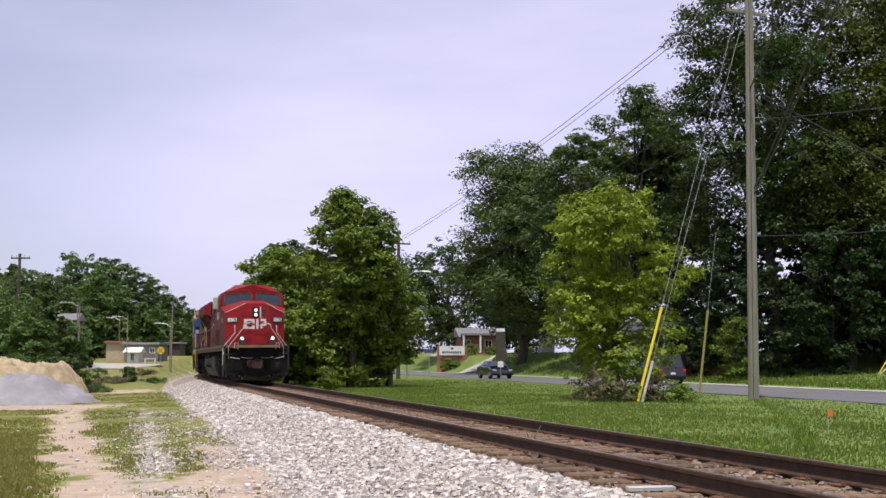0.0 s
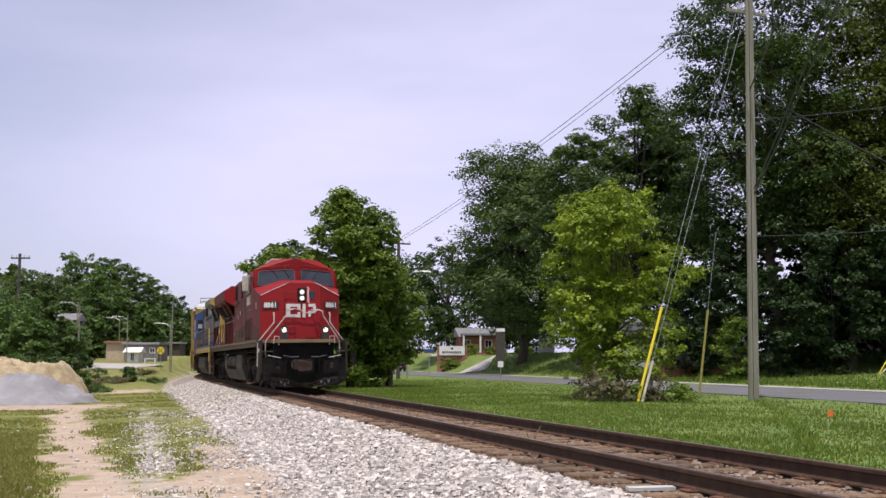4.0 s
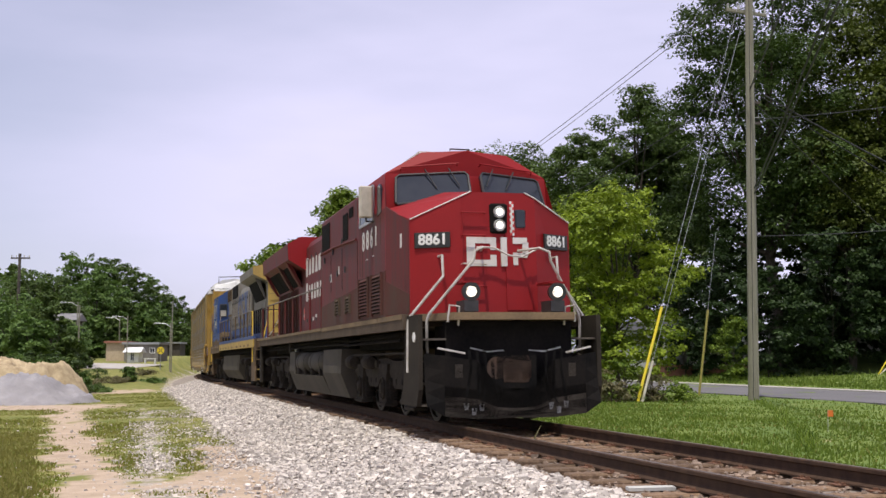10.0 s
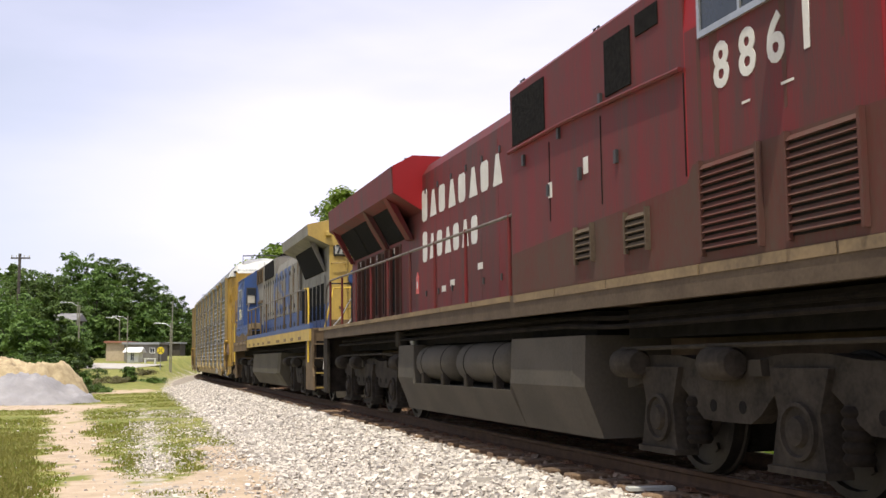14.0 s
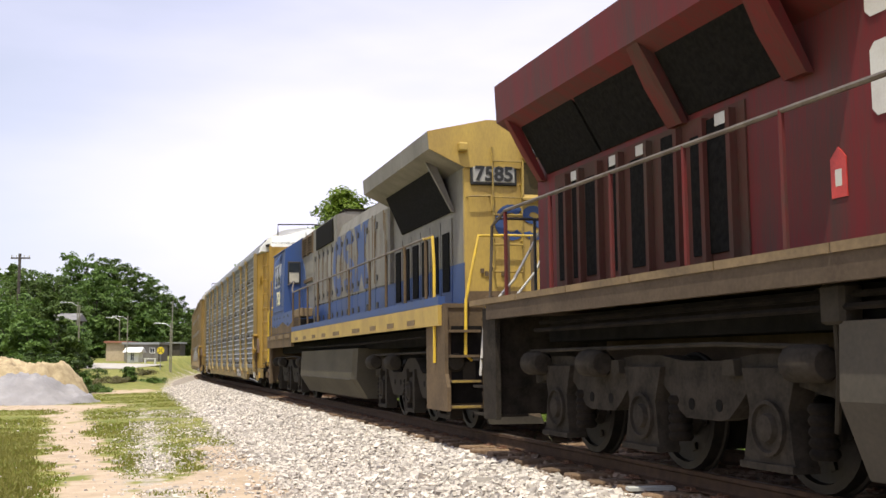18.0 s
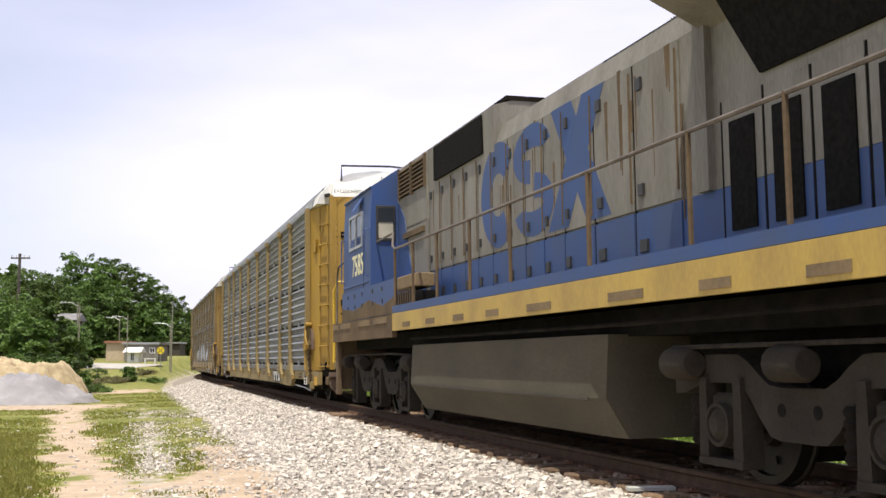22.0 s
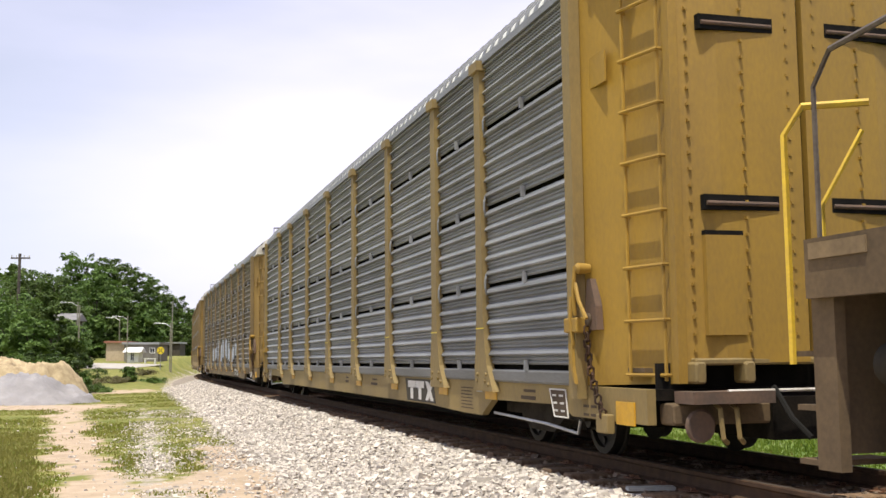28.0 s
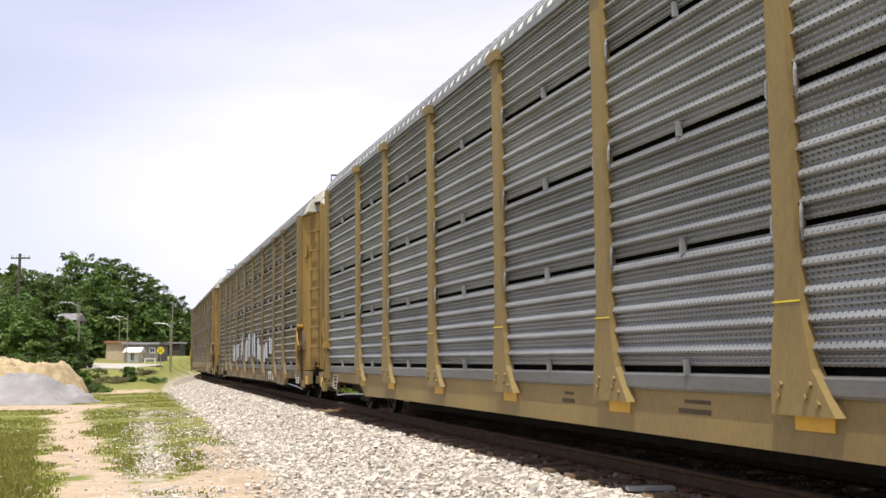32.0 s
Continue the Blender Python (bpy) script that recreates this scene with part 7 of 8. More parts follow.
        part("door_latch", Shape().box(x + 0.46, x + 0.53, 0.92, 0.95, 3.58, 3.70), "black", d)
        part("hinge_bar", Shape().box(x + 0.02, x + 0.035, 0.921, 0.935, 2.50, 3.80), "brown_grime", d)
        d = part("hood_door", Shape().box(x, x + 0.585, 0.908, 0.926, 1.80, 2.39), "blue", L)
        part("door_latch", Shape().box(x + 0.42, x + 0.52, 0.92, 0.95, 2.0, 2.12), "black", d)
        part("door_seam", Shape().box(x + 0.588, x + 0.606, 0.905, 0.921, 1.80, 3.86), "recess_shade", L)
    rnd = random.Random(77)
    for k in range(26):
        x, z1, h_ = rnd.uniform(5.8, 13.2), rnd.uniform(3.2, 3.9), rnd.uniform(0.25, 1.1)
        w_ = rnd.uniform(0.02, 0.06)
        part("rust_streak", Shape().prism([(x, z1), (x + w_, z1), (x + w_ * 0.6, z1 - h_), (x + w_ * 0.3, z1 - h_)], 0.915, 0.9235, "y"), "brown_grime", L)
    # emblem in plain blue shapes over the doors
    def slab(ring, name="blue_emblem"):
        part(name, Shape().prism(ring, 0.912, 0.9245, "y"), "blue", L, "faded blue emblem block")
    z0, z1 = 2.42, 3.80
    def arc(cx, cz, rx, rz, a0, a1, w, n=10):
        for k in range(n):
            g, h = radians(a0 + (a1 - a0) * k / n), radians(a0 + (a1 - a0) * (k + 1) / n)
            slab([(cx + rx * math.cos(g), cz + rz * math.sin(g)), (cx + rx * math.cos(h), cz + rz * math.sin(h)), (cx + (rx - w) * math.cos(h), cz + (rz - w * 1.0) * math.sin(h)), (cx + (rx - w) * math.cos(g), cz + (rz - w * 1.0) * math.sin(g))])
    FIT[0] = None
    # an open ring, two half rings set one over the other, and two crossed bars
    arc(11.10, 3.17, 0.72, 0.71, 140, -128, 0.42, 20)
    arc(9.86, 3.50, 0.64, 0.37, 165, -85, 0.30, 14)
    arc(9.82, 2.86, 0.66, 0.39, 95, 345, 0.31, 14)
    slab([(9.34, 2.46), (8.74, 2.46), (7.72, 3.87), (8.30, 3.87)])
    slab([(9.20, 3.87), (8.60, 3.87), (8.457, 3.663), (8.766, 3.244)])
    slab([(8.475, 2.825), (8.167, 3.248), (7.62, 2.46), (8.22, 2.46)])
    FIT[0] = BLUE_FIT
    # taller dynamic brake box
    sec = [(0.92, 3.60), (0.94, 4.42), (0.66, 4.50), (-0.66, 4.50), (-0.94, 4.42), (-0.92, 3.60)]
    part("brake_box", Shape().loft([[(10.10, y, z) for y, z in sec], [(13.35, y, z) for y, z in sec]]), "csgrey", L, "grey raised hood section")
    part("brake_grille", Shape().box(10.55, 12.95, 0.925, 0.965, 3.84, 4.38), "screen", L, "dark wide grille")
    part("roof_plate", Shape().box(10.08, 10.8, -0.7, 0.75, 4.50, 4.56), "underframe", L)
    # louvred section next to the cab
    part("louvre_body", Shape().box(13.36, 15.5, -0.95, 0.95, 3.2, 4.46, 0.06), "csgrey", L)
    for x0, x1 in ((13.44, 14.18), (14.28, 15.02)):
        louvre(L, x0, x1, 3.86, 4.36, 0.955, "brown_grime", 7)
    part("lower_body", Shape().box(13.35, 15.4, -0.95, 0.95, 1.73, 3.3), "csgrey", L)
    part("blue_wedge", Shape().prism([(15.16, 1.9), (13.7, 1.9), (13.9, 2.4), (14.35, 2.6), (14.75, 3.5), (15.16, 3.82)], 0.95, 0.962, "y"), "blue", L)
    part("tie_bar", Shape().box(13.5, 14.7, 0.955, 1.0, 3.10, 3.19), "brown_grime", L)
    # cab
    sec = [(1.47, 1.74), (1.47, 3.30), (1.43, 4.12), (0.95, 4.44), (-0.95, 4.44), (-1.43, 4.12), (-1.47, 3.30), (-1.47, 1.74)]
    part("cab", Shape().loft([[(15.18, y, z) for y, z in sec], [(17.5, y, z) for y, z in sec]]), "blue", L, "blue cab with dented sides")
    w = part("side_window", Shape().box(15.86, 16.84, 1.40, 1.47, 3.14, 3.70), "glass", L, "dark cab side window")
    fr_ = Shape()
    for a, b, c, d in ((15.81, 16.89, 3.70, 3.75), (15.81, 16.89, 3.09, 3.14), (15.81, 15.86, 3.14, 3.70), (16.84, 16.89, 3.14, 3.70), (16.32, 16.37, 3.14, 3.70)):
        fr_.box(a, b, 1.42, 1.49, c, d)
    part("window_frame", fr_, "steel", w)
    part("sun_visor", Shape().hull([(15.85, 1.42, 4.02), (16.2, 1.42, 4.02), (16.2, 1.60, 3.74), (15.85, 1.60, 3.74)], [(15.85, 1.42, 4.05), (16.2, 1.42, 4.05), (16.2, 1.60, 3.77), (15.85, 1.60, 3.77)]), "blue", L)
    number(L, "7585", 0.56, 16.20, 1.475, 2.75, "letter_yellow", squeeze=0.86, bold=0.006, gap=1.05)
    dw = part("door_window", Shape().box(15.145, 15.19, 1.04, 1.34, 3.16, 3.72, 0.05), "cream", L, "pale half-blind door window")
    part("blind", Shape().box(15.135, 15.15, 1.05, 1.33, 3.46, 3.71), "glass", dw)
    part("gasket", Shape().box(15.15, 15.172, 1.01, 1.37, 3.12, 3.76, 0.06), "black", dw)
    part("cab_skirt", Shape().box(13.42, 17.5, 1.30, 1.50, 1.74, 2.31), "blue", L, "blue low equipment box below the cab")
    part("cab_skirt", Shape().box(13.42, 17.5, 0.95, 1.30, 1.74, 2.29), "blue", L)
    for x in (14.2, 14.9, 15.7, 16.3, 16.9):
        for z in (1.95, 2.16):
            part("bolt_head", Shape().box(x, x + 0.05, 1.50, 1.515, z, z + 0.07), "black", L)
    part("battery_shelf", Shape().box(12.20, 13.36, 1.15, 1.47, 1.80, 2.04), "recess_shade", L)
    for x in np.arange(12.26, 13.3, 0.14):
        part("rack_bar", Shape().box(x, x + 0.03, 1.47, 1.485, 1.80, 2.10), "grime", L)
    part("tool_box", Shape().box(12.24, 13.34, 1.16, 1.48, 2.10, 2.31, 0.02), "walk_edge", L, "scuffed tan tool box")
    part("skirt_dirt", Shape().prism([(13.42, 1.745), (17.5, 1.745), (17.5, 2.0), (16.4, 1.92), (15.2, 2.06), (14.2, 1.90), (13.42, 2.02)], 1.499, 1.5035, "y"), "brown_grime", L, "brown dirt splashed on the skirt")
    part("cab_sill", Shape().box(13.5, 19.0, 1.44, 1.53, 1.36, 1.73), "brown_grime", L, "dirt-coated cab sill")
    for x in (13.8, 15.0, 16.6, 18.0):
        part("sill_bracket", Shape().box(x, x + 0.9, 1.52, 1.545, 1.60, 1.70), "walk_edge", L)
    bar(L, "gutter", [(15.2, 1.45, 4.10), (17.48, 1.45, 4.10)], 0.02, "blue")
    bar(L, "belt_rail", [(15.3, 1.482, 2.40), (17.45, 1.482, 2.40)], 0.014, "blue")
    for x in (15.35, 17.35):
        bar(L, "grab_rail", [(x, 1.47, 2.5), (x, 1.54, 2.52), (x, 1.54, 3.35), (x, 1.47, 3.37)], 0.014, "blue")
    part("cab_seam", Shape().box(15.72, 15.735, 1.468, 1.473, 2.32, 3.28), "recess_shade", L)
    part("short_hood", Shape().box(17.5, 18.5, -0.85, 0.85, 1.72, 3.0, 0.12), "blue", L)
    bar(L, "handrail", [(18.9, 1.45, 1.7), (18.9, 1.45, 2.7), (18.6, 1.45, 2.9), (17.6, 1.45, 2.95)], 0.02, "handrail_dirty")
    # --- radiator wing
    sw = [(0.90, 3.80), (1.44, 4.05), (1.46, 4.31), (0.55, 4.52), (-0.55, 4.52), (-1.46, 4.31), (-1.44, 4.05), (-0.90, 3.80)]
    part("radiator_wing", Shape().loft([[(1.02, y, z) for y, z in sw], [(5.6, y, z) for y, z in sw]]), "csgrey", L, "grey overhanging radiator housing")
    part("wing_end", Shape().loft([[(0.99, y, z) for y, z in sw], [(1.016, y, z) for y, z in sw]]), "yellow", L, "yellow radiator end plate")
    part("radiator_screen", Shape().hull([(1.6, 0.93, 3.22), (4.75, 0.93, 3.22), (5.0, 1.16, 3.90), (1.9, 1.16, 3.90)], [(1.6, 0.88, 3.22), (4.75, 0.88, 3.22), (5.0, 1.10, 3.90), (1.9, 1.10, 3.90)]), "screen", L, "black slanted radiator screen")
    part("wing_bracket", Shape().hull([(1.5, 0.9, 3.2), (1.5, 0.95, 3.2), (1.7, 1.3, 3.98), (1.7, 1.15, 3.98)], [(1.56, 0.9, 3.2), (1.56, 0.95, 3.2), (1.76, 1.3, 3.98), (1.76, 1.15, 3.98)]), "csgrey", L)
    for k in range(6):
        x = 1.75 + k * 0.62
        part("grille_door", Shape().box(x - 0.10, x + 0.48, 0.905, 0.922, 2.40, 3.12), "csgrey", L)
        part("grille_door", Shape().box(x - 0.10, x + 0.48, 0.905, 0.922, 1.80, 2.395), "blue", L)
        part("door_seam", Shape().box(x + 0.485, x + 0.515, 0.900, 0.918, 1.80, 3.12), "recess_shade", L)
        part("intake_grille", Shape().box(x, x + 0.36, 0.91, 0.94, 2.02, 2.92), "screen", L, "tall black intake grille")
    part("hood_post", Shape().box(5.50, 5.66, 0.9, 0.97, 2.4, 4.1), "csgrey", L)
    # --- end details
    for y in (0.45, -0.66):
        b = part("number_board", Shape().box(0.985, 1.04, y - 0.33, y + 0.33, 3.57, 3.83, 0.03), "board_old", L, "faded number board")
        part("board_rim", Shape().box(0.995, 1.035, y - 0.36, y + 0.36, 3.54, 3.86, 0.04), "board", b)
        front_number(b, "7585", 0.30, 0.978, y, 3.70, "board")
    lamp = part("lamp_housing", Shape().box(0.90, 1.02, -0.27, 0.01, 3.92, 4.42, 0.06), "yellow", L, "twin lamp housing")
    for z in (4.06, 4.28):
        part("lamp_glass", Shape().lathe([(-0.02, 0.075), (0.01, 0.10)], (0.895, -0.13, z), "x", 18), "lens", lamp, "unlit clear lamp")
        part("lamp_rim", Shape().lathe([(-0.025, 0.095), (-0.03, 0.115), (0.03, 0.115)], (0.90, -0.13, z), "x", 18), "underframe", lamp, "", True)
    # recess back in darkened yellow, its shade painted in
    part("lamp_recess", Shape().box(0.986, 1.02, -0.26, 0.0, 3.42, 3.90), "shaded_yellow", L)
    for y_ in (-0.285, 0.0):
        part("recess_cheek", Shape().box(0.94, 1.03, y_, y_ + 0.025, 3.40, 3.92), "yellow", L)
    part("recess_sill", Shape().hull([(0.93, -0.28, 3.36), (0.93, 0.02, 3.36), (1.03, 0.02, 3.46), (1.03, -0.28, 3.46)], [(0.93, -0.28, 3.33), (0.93, 0.02, 3.33), (1.03, 0.02, 3.36), (1.03, -0.28, 3.36)]), "yellow", L)
    for y_ in (0.94, -0.98):
        part("marker_lamp", Shape().box(0.90, 0.99, y_ - 0.07, y_ + 0.07, 4.02, 4.15, 0.02), "yellow", L, "small yellow marker lamp box")
    # ladder: bent rungs on short stems
    for z0_, z1_ in ((3.90, 4.10), (3.36, 3.56), (3.10, 3.16), (2.66, 2.72), (2.26, 2.32)):
        bar(L, "ladder_rung", [(1.03, 0.03, z1_), (0.95, 0.03, z1_), (0.95, 0.03, z0_), (0.95, 0.48, z0_), (0.95, 0.48, z1_), (1.03, 0.48, z1_)], 0.014, "yellow_grip")
    bar(L, "ladder_rail", [(0.96, 0.48, 2.26), (0.96, 0.48, 4.10)], 0.012, "yellow_grip")
    bar(L, "ladder_rail", [(0.96, 0.03, 2.26), (0.96, 0.03, 3.56)], 0.012, "yellow_grip")
    bar(L, "grab_bar", [(1.03, 0.86, 3.36), (0.95, 0.86, 3.36), (0.95, 0.52, 3.38), (1.03, 0.52, 3.38)], 0.012, "yellow_grip")
    for y, z in ((0.62, 2.24), (0.55, 2.20), (0.3, 2.20), (0.24, 2.20)):
        part("hinge", Shape().box(1.005, 1.035, y, y + 0.05, z, z + 0.07), "brown_grime", L)
    part("end_dirt", Shape().box(1.012, 1.032, -0.88, 0.89, 1.745, 1.98), "brown_grime", L, "brown dirt along the foot of the hood end")
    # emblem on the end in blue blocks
    def eslab(ring):
        part("blue_emblem", Shape().prism(ring, 1.018, 1.0272, "x"), "blue", L, "faded blue emblem block")
    def earc(cy, cz, ry, rz, a0, a1, w, n):
        for k in range(n):
            g, h = radians(a0 + (a1 - a0) * k / n), radians(a0 + (a1 - a0) * (k + 1) / n)
            eslab([(cy + ry * math.cos(g), cz + rz * math.sin(g)), (cy + ry * math.cos(h), cz + rz * math.sin(h)), (cy + (ry - w) * math.cos(h), cz + (rz - w * 0.9) * math.sin(h)), (cy + (ry - w) * math.cos(g), cz + (rz - w * 0.9) * math.sin(g))])
    earc(0.18, 3.00, 0.26, 0.27, 135, -135, 0.14, 14)
    earc(-0.17, 3.12, 0.18, 0.14, 165, -85, 0.11, 10)
    earc(-0.19, 2.89, 0.19, 0.15, 95, 345, 0.11, 10)
    eslab([(-0.33, 2.75), (-0.44, 2.75), (-0.66, 3.25), (-0.55, 3.25)])
    eslab([(-0.33, 3.25), (-0.44, 3.25), (-0.491, 3.134), (-0.436, 3.009)])
    eslab([(-0.554, 2.991), (-0.499, 2.866), (-0.55, 2.75), (-0.66, 2.75)])
    # end platform, pilot, steps
    part("end_plate", Shape().box(0.42, 0.60, -1.44, 1.44, 0.32, 1.72), "brown_grime", L, "dirt-brown end plate below the platform")
    part("platform", Shape().box(0.40, 1.1, -1.46, 1.46, 1.70, 1.76), "brown_grime", L)
    for sgn in (1, -1):
        # dark plate painted as the shade behind the steps
        part("step_recess", Shape().box(0.405, 0.425, sgn * 0.92, sgn * 1.36, 0.40, 1.45), "recess_shade", L)
        for z in (0.34, 0.68, 1.02, 1.36):
            st = part("step", Shape().box(0.24, 0.60, sgn * 0.98, sgn * 1.42, z, z + 0.035), "brown_grime", L, "worn brown step")
            if z < 0.8:
                part("step_edge", Shape().box(0.228, 0.26, sgn * 1.0, sgn * 1.40, z + 0.002, z + 0.032), "yellow_grip", st, "chipped yellow step edge")
        part("step_wing", Shape().prism([(0.22, 0.30), (1.14, 0.30), (1.14, 1.72), (0.34, 1.72), (0.34, 0.80), (0.22, 0.62)], sgn * 1.42, sgn * 1.47, "y"), "brown_grime", L, "dirt-brown plate beside the steps")
        bar(L, "stair_rail", [(1.15, sgn * 1.49, 2.74), (0.75, sgn * 1.49, 2.72), (0.70, sgn * 1.49, 2.3), (0.72, sgn * 1.49, 0.95)], 0.022, "yellow_rail", "yellow stair handrail")
        bar(L, "stair_rail", [(0.50, sgn * 0.55, 2.72), (0.40, sgn * 0.95, 2.70), (0.38, sgn * 1.02, 2.4), (0.34, sgn * 1.16, 1.8), (0.32, sgn * 1.18, 1.05), (0.38, sgn * 1.08, 0.98)], 0.022, "yellow_rail", "yellow stair handrail")
        bar(L, "hand_loop", [(0.36, sgn * 0.72, 1.55), (0.30, sgn * 0.72, 1.80), (0.30, sgn * 0.88, 1.80), (0.36, sgn * 0.88, 1.5)], 0.016, "yellow_rail")
    for y in (0.50, 0.14, -0.14, -0.50):
        bar(L, "end_rail_post", [(0.46, y, 1.74), (0.46, y, 2.72)], 0.028, "brown_grime")
    bar(L, "end_rail", [(0.46, 0.55, 2.72), (0.46, 0.10, 2.72)], 0.018, "yellow_rail")
    # hoses, valves and brackets crowded on the end plate
    rnd = random.Random(31)
    for k in range(11):
        y = 0.86 - k * 0.15
        a, b_ = rnd.uniform(-0.05, 0.05), rnd.uniform(-0.06, 0.06)
        bar(L, "hanging_hose", [(0.42, y, 1.32 - 0.07 * (k % 3)), (0.30, y + a * 0.3, 1.22 - 0.07 * (k % 3)), (0.25, y + a, 0.92), (0.24, y + b_, 0.58), (0.30, y + b_ + 0.03, 0.36 + 0.08 * (k % 2))], 0.021, "hose")
        if k % 2 == 0:
            part("hose_coupling", Shape().lathe([(-0.05, 0.03), (0.02, 0.045), (0.05, 0.03)], (0.28, y + b_, 0.42), "z", 9), "coupler", L, "", True)
    part("valve_plate", Shape().prism([(0.94, 0.96), (0.78, 0.96), (0.74, 1.52), (0.90, 1.56)], 0.34, 0.40, "x"), "grime", L, "dark bracket plate")
    part("hose_bracket", Shape().box(0.32, 0.42, -0.75, 0.72, 1.26, 1.33, 0.015), "grime", L)
    part("cut_lever", Shape().tube([(0.30, 0.95, 1.40), (0.26, 0.5, 1.22), (0.24, 0.1, 1.16), (0.26, -0.4, 1.20)], 0.016, 6), "hose", L)
    for y, z in ((0.72, 1.16), (0.30, 1.42), (-0.15, 1.46)):
        part("air_valve", Shape().lathe([(0.26, 0.04), (0.30, 0.075), (0.42, 0.075)], (0, y, z), "x", 10), "underframe", L, "", True)
    bar(L, "hand_loop", [(0.34, 0.93, 1.52), (0.24, 0.93, 1.66), (0.24, 0.90, 1.84), (0.24, 0.80, 1.86), (0.26, 0.78, 1.60)], 0.016, "brown_grime")
    part("foot_board", Shape().hull([(0.18, 0.95, 0.30), (0.02, 0.20, 0.24), (-0.06, 0.18, 0.12), (0.08, 0.92, 0.12)], [(0.26, 0.95, 0.34), (0.10, 0.20, 0.28), (0.04, 0.18, 0.12), (0.18, 0.92, 0.12)]), "truck_dust", L, "bent pale foot plate")
    part("drawbar_pocket", Shape().box(0.05, 0.42, -0.30, 0.30, 0.55, 1.05, 0.04), "brown_grime", L)
    sh = Shape().hull([(0.26, 0.95, 0.55), (0.10, 0.25, 0.50), (-0.02, 0.20, 0.16), (0.16, 0.90, 0.14)], [(0.34, 0.95, 0.55), (0.18, 0.25, 0.50), (0.06, 0.20, 0.16), (0.24, 0.90, 0.14)])
    part("rail_guard", sh, "grime", L, "bent grey rail guard plate")
    coupler(L, -0.02, 1)
    coupler(L, 19.9, -1)
    part("end_plate", Shape().box(18.85, 19.0, -1.4, 1.4, 0.4, 1.7), "brown_grime", L)
    part("step_side", Shape().box(18.7, 19.05, 1.38, 1.46, 0.3, 1.7), "brown_grime", L)
    for z in (0.32, 0.66, 1.0):
        part("step", Shape().box(19.0, 19.3, 0.9, 1.44, z, z + 0.035), "brown_grime", L)
    bar(L, "stair_rail", [(19.30, 1.46, 0.95), (19.30, 1.46, 2.45), (19.15, 1.40, 2.62), (18.95, 1.0, 2.64)], 0.026, "yellow_rail")
    bar(L, "stair_rail", [(19.35, 1.15, 0.9), (19.35, 1.15, 2.0), (19.2, 0.9, 2.5)], 0.02, "yellow_rail")
    # walkway rail
    for sgn in (1, -1):
        bar(L, "handrail", [(0.75, sgn * 1.49, 2.74), (13.4, sgn * 1.49, 2.78), (13.55, sgn * 1.49, 2.85), (13.85, sgn * 1.40, 3.10), (15.2, sgn * 1.35, 3.10)], 0.020, "handrail_dirty", "grimy walkway handrail")
        for x in (1.05, 2.3, 3.6, 4.9, 6.4, 8.0, 9.5, 11.0, 12.3, 13.4):
            bar(L, "stanchion", [(x, sgn * 1.49, 1.50), (x, sgn * 1.49, 2.76)], 0.024, "brown_grime")
    # tank
    tk = [(1.36, 1.22), (1.40, 0.62), (1.16, 0.24), (-1.16, 0.24), (-1.40, 0.62), (-1.36, 1.22)]
    part("fuel_tank", Shape().loft([[(6.42, y * 0.96, z) for y, z in tk], [(6.58, y, z) for y, z in tk], [(12.7, y, z) for y, z in tk], [(13.0, y * 0.97, z) for y, z in tk]]), "tank_pale", L, "dusty olive-grey fuel tank")
    part("tank_seam", Shape().box(6.6, 12.6, 1.39, 1.412, 0.60, 0.63), "tank", L)
    truck3(L, (1.1, 3.05, 5.0), 0.50, "blue")
    truck3(L, (13.8, 15.7, 17.6), 0.50, "blue")
    return L


# ---- autorack cars ----
RACK_POSTS = [4.90, 6.95, 9.83, 12.70, 15.55, 18.45, 21.25, 23.45]
RACK_ROWS = [(0.935, 1.85), (1.89, 2.785), (2.83, 3.765), (3.81, 4.60)]


def panel_mesh(w, h, name="panel"):
    """A corrugated panel, w along x and h high, its face towards +y."""
    prof = [(0.0, 0.0)]
    n = 5
    p = h / n
    for k in range(n):
        z = k * p
        prof += [(z + p * a, d) for a, d in ((0.03, 0.004), (0.10, 0.020), (0.17, 0.020), (0.20, 0.004), (0.27, 0.004), (0.34, 0.022), (0.41, 0.022), (0.44, 0.004), (0.50, 0.004), (0.56, 0.046), (0.63, 0.054), (0.86, 0.028), (0.98, 0.0))]
    prof.append((h, 0.0))
    v, f = [], []
    for z, d in prof:
        v += [(0, d, z), (w, d, z)]
    for i in range(len(prof) - 1):
        f.append((2 * i, 2 * i + 1, 2 * i + 3, 2 * i + 2))
    me = bpy.data.meshes.new(name)
    me.from_pydata(v, [], f)
    me.materials.append(M["rack_panel"])
    return me


def autorack():
    FIT[0] = None
    R = thing("autorack_car", "enclosed autorack freight car with grey corrugated panels and dusty yellow posts", "freight car", group="autorack cars in the train")
    # near-black backing paints the shade seen through the panel gaps
    part("inner_wall", Shape().box(2.05, 26.55, -1.38, 1.38, 0.76, 4.58), "recess_shade", R)
    edges = [2.05] + RACK_POSTS + [26.55]
    meshes = {}
    for i in range(len(edges) - 1):
        x0, x1 = edges[i] + (0.09 if i else 0.04), edges[i + 1] - (0.09 if i < len(edges) - 2 else 0.04)
        for z0, z1 in RACK_ROWS:
            key = (round(x1 - x0, 3), round(z1 - z0, 3))
            if key not in meshes:
                meshes[key] = panel_mesh(*key)
            for sgn in (1, -1):
                ob = new("panel", meshes[key])
                ob.parent = R
                ob.matrix_local = pose(x0, 1.462, z0) if sgn > 0 else pose(x1, -1.462, z0, 0, 0, 180)
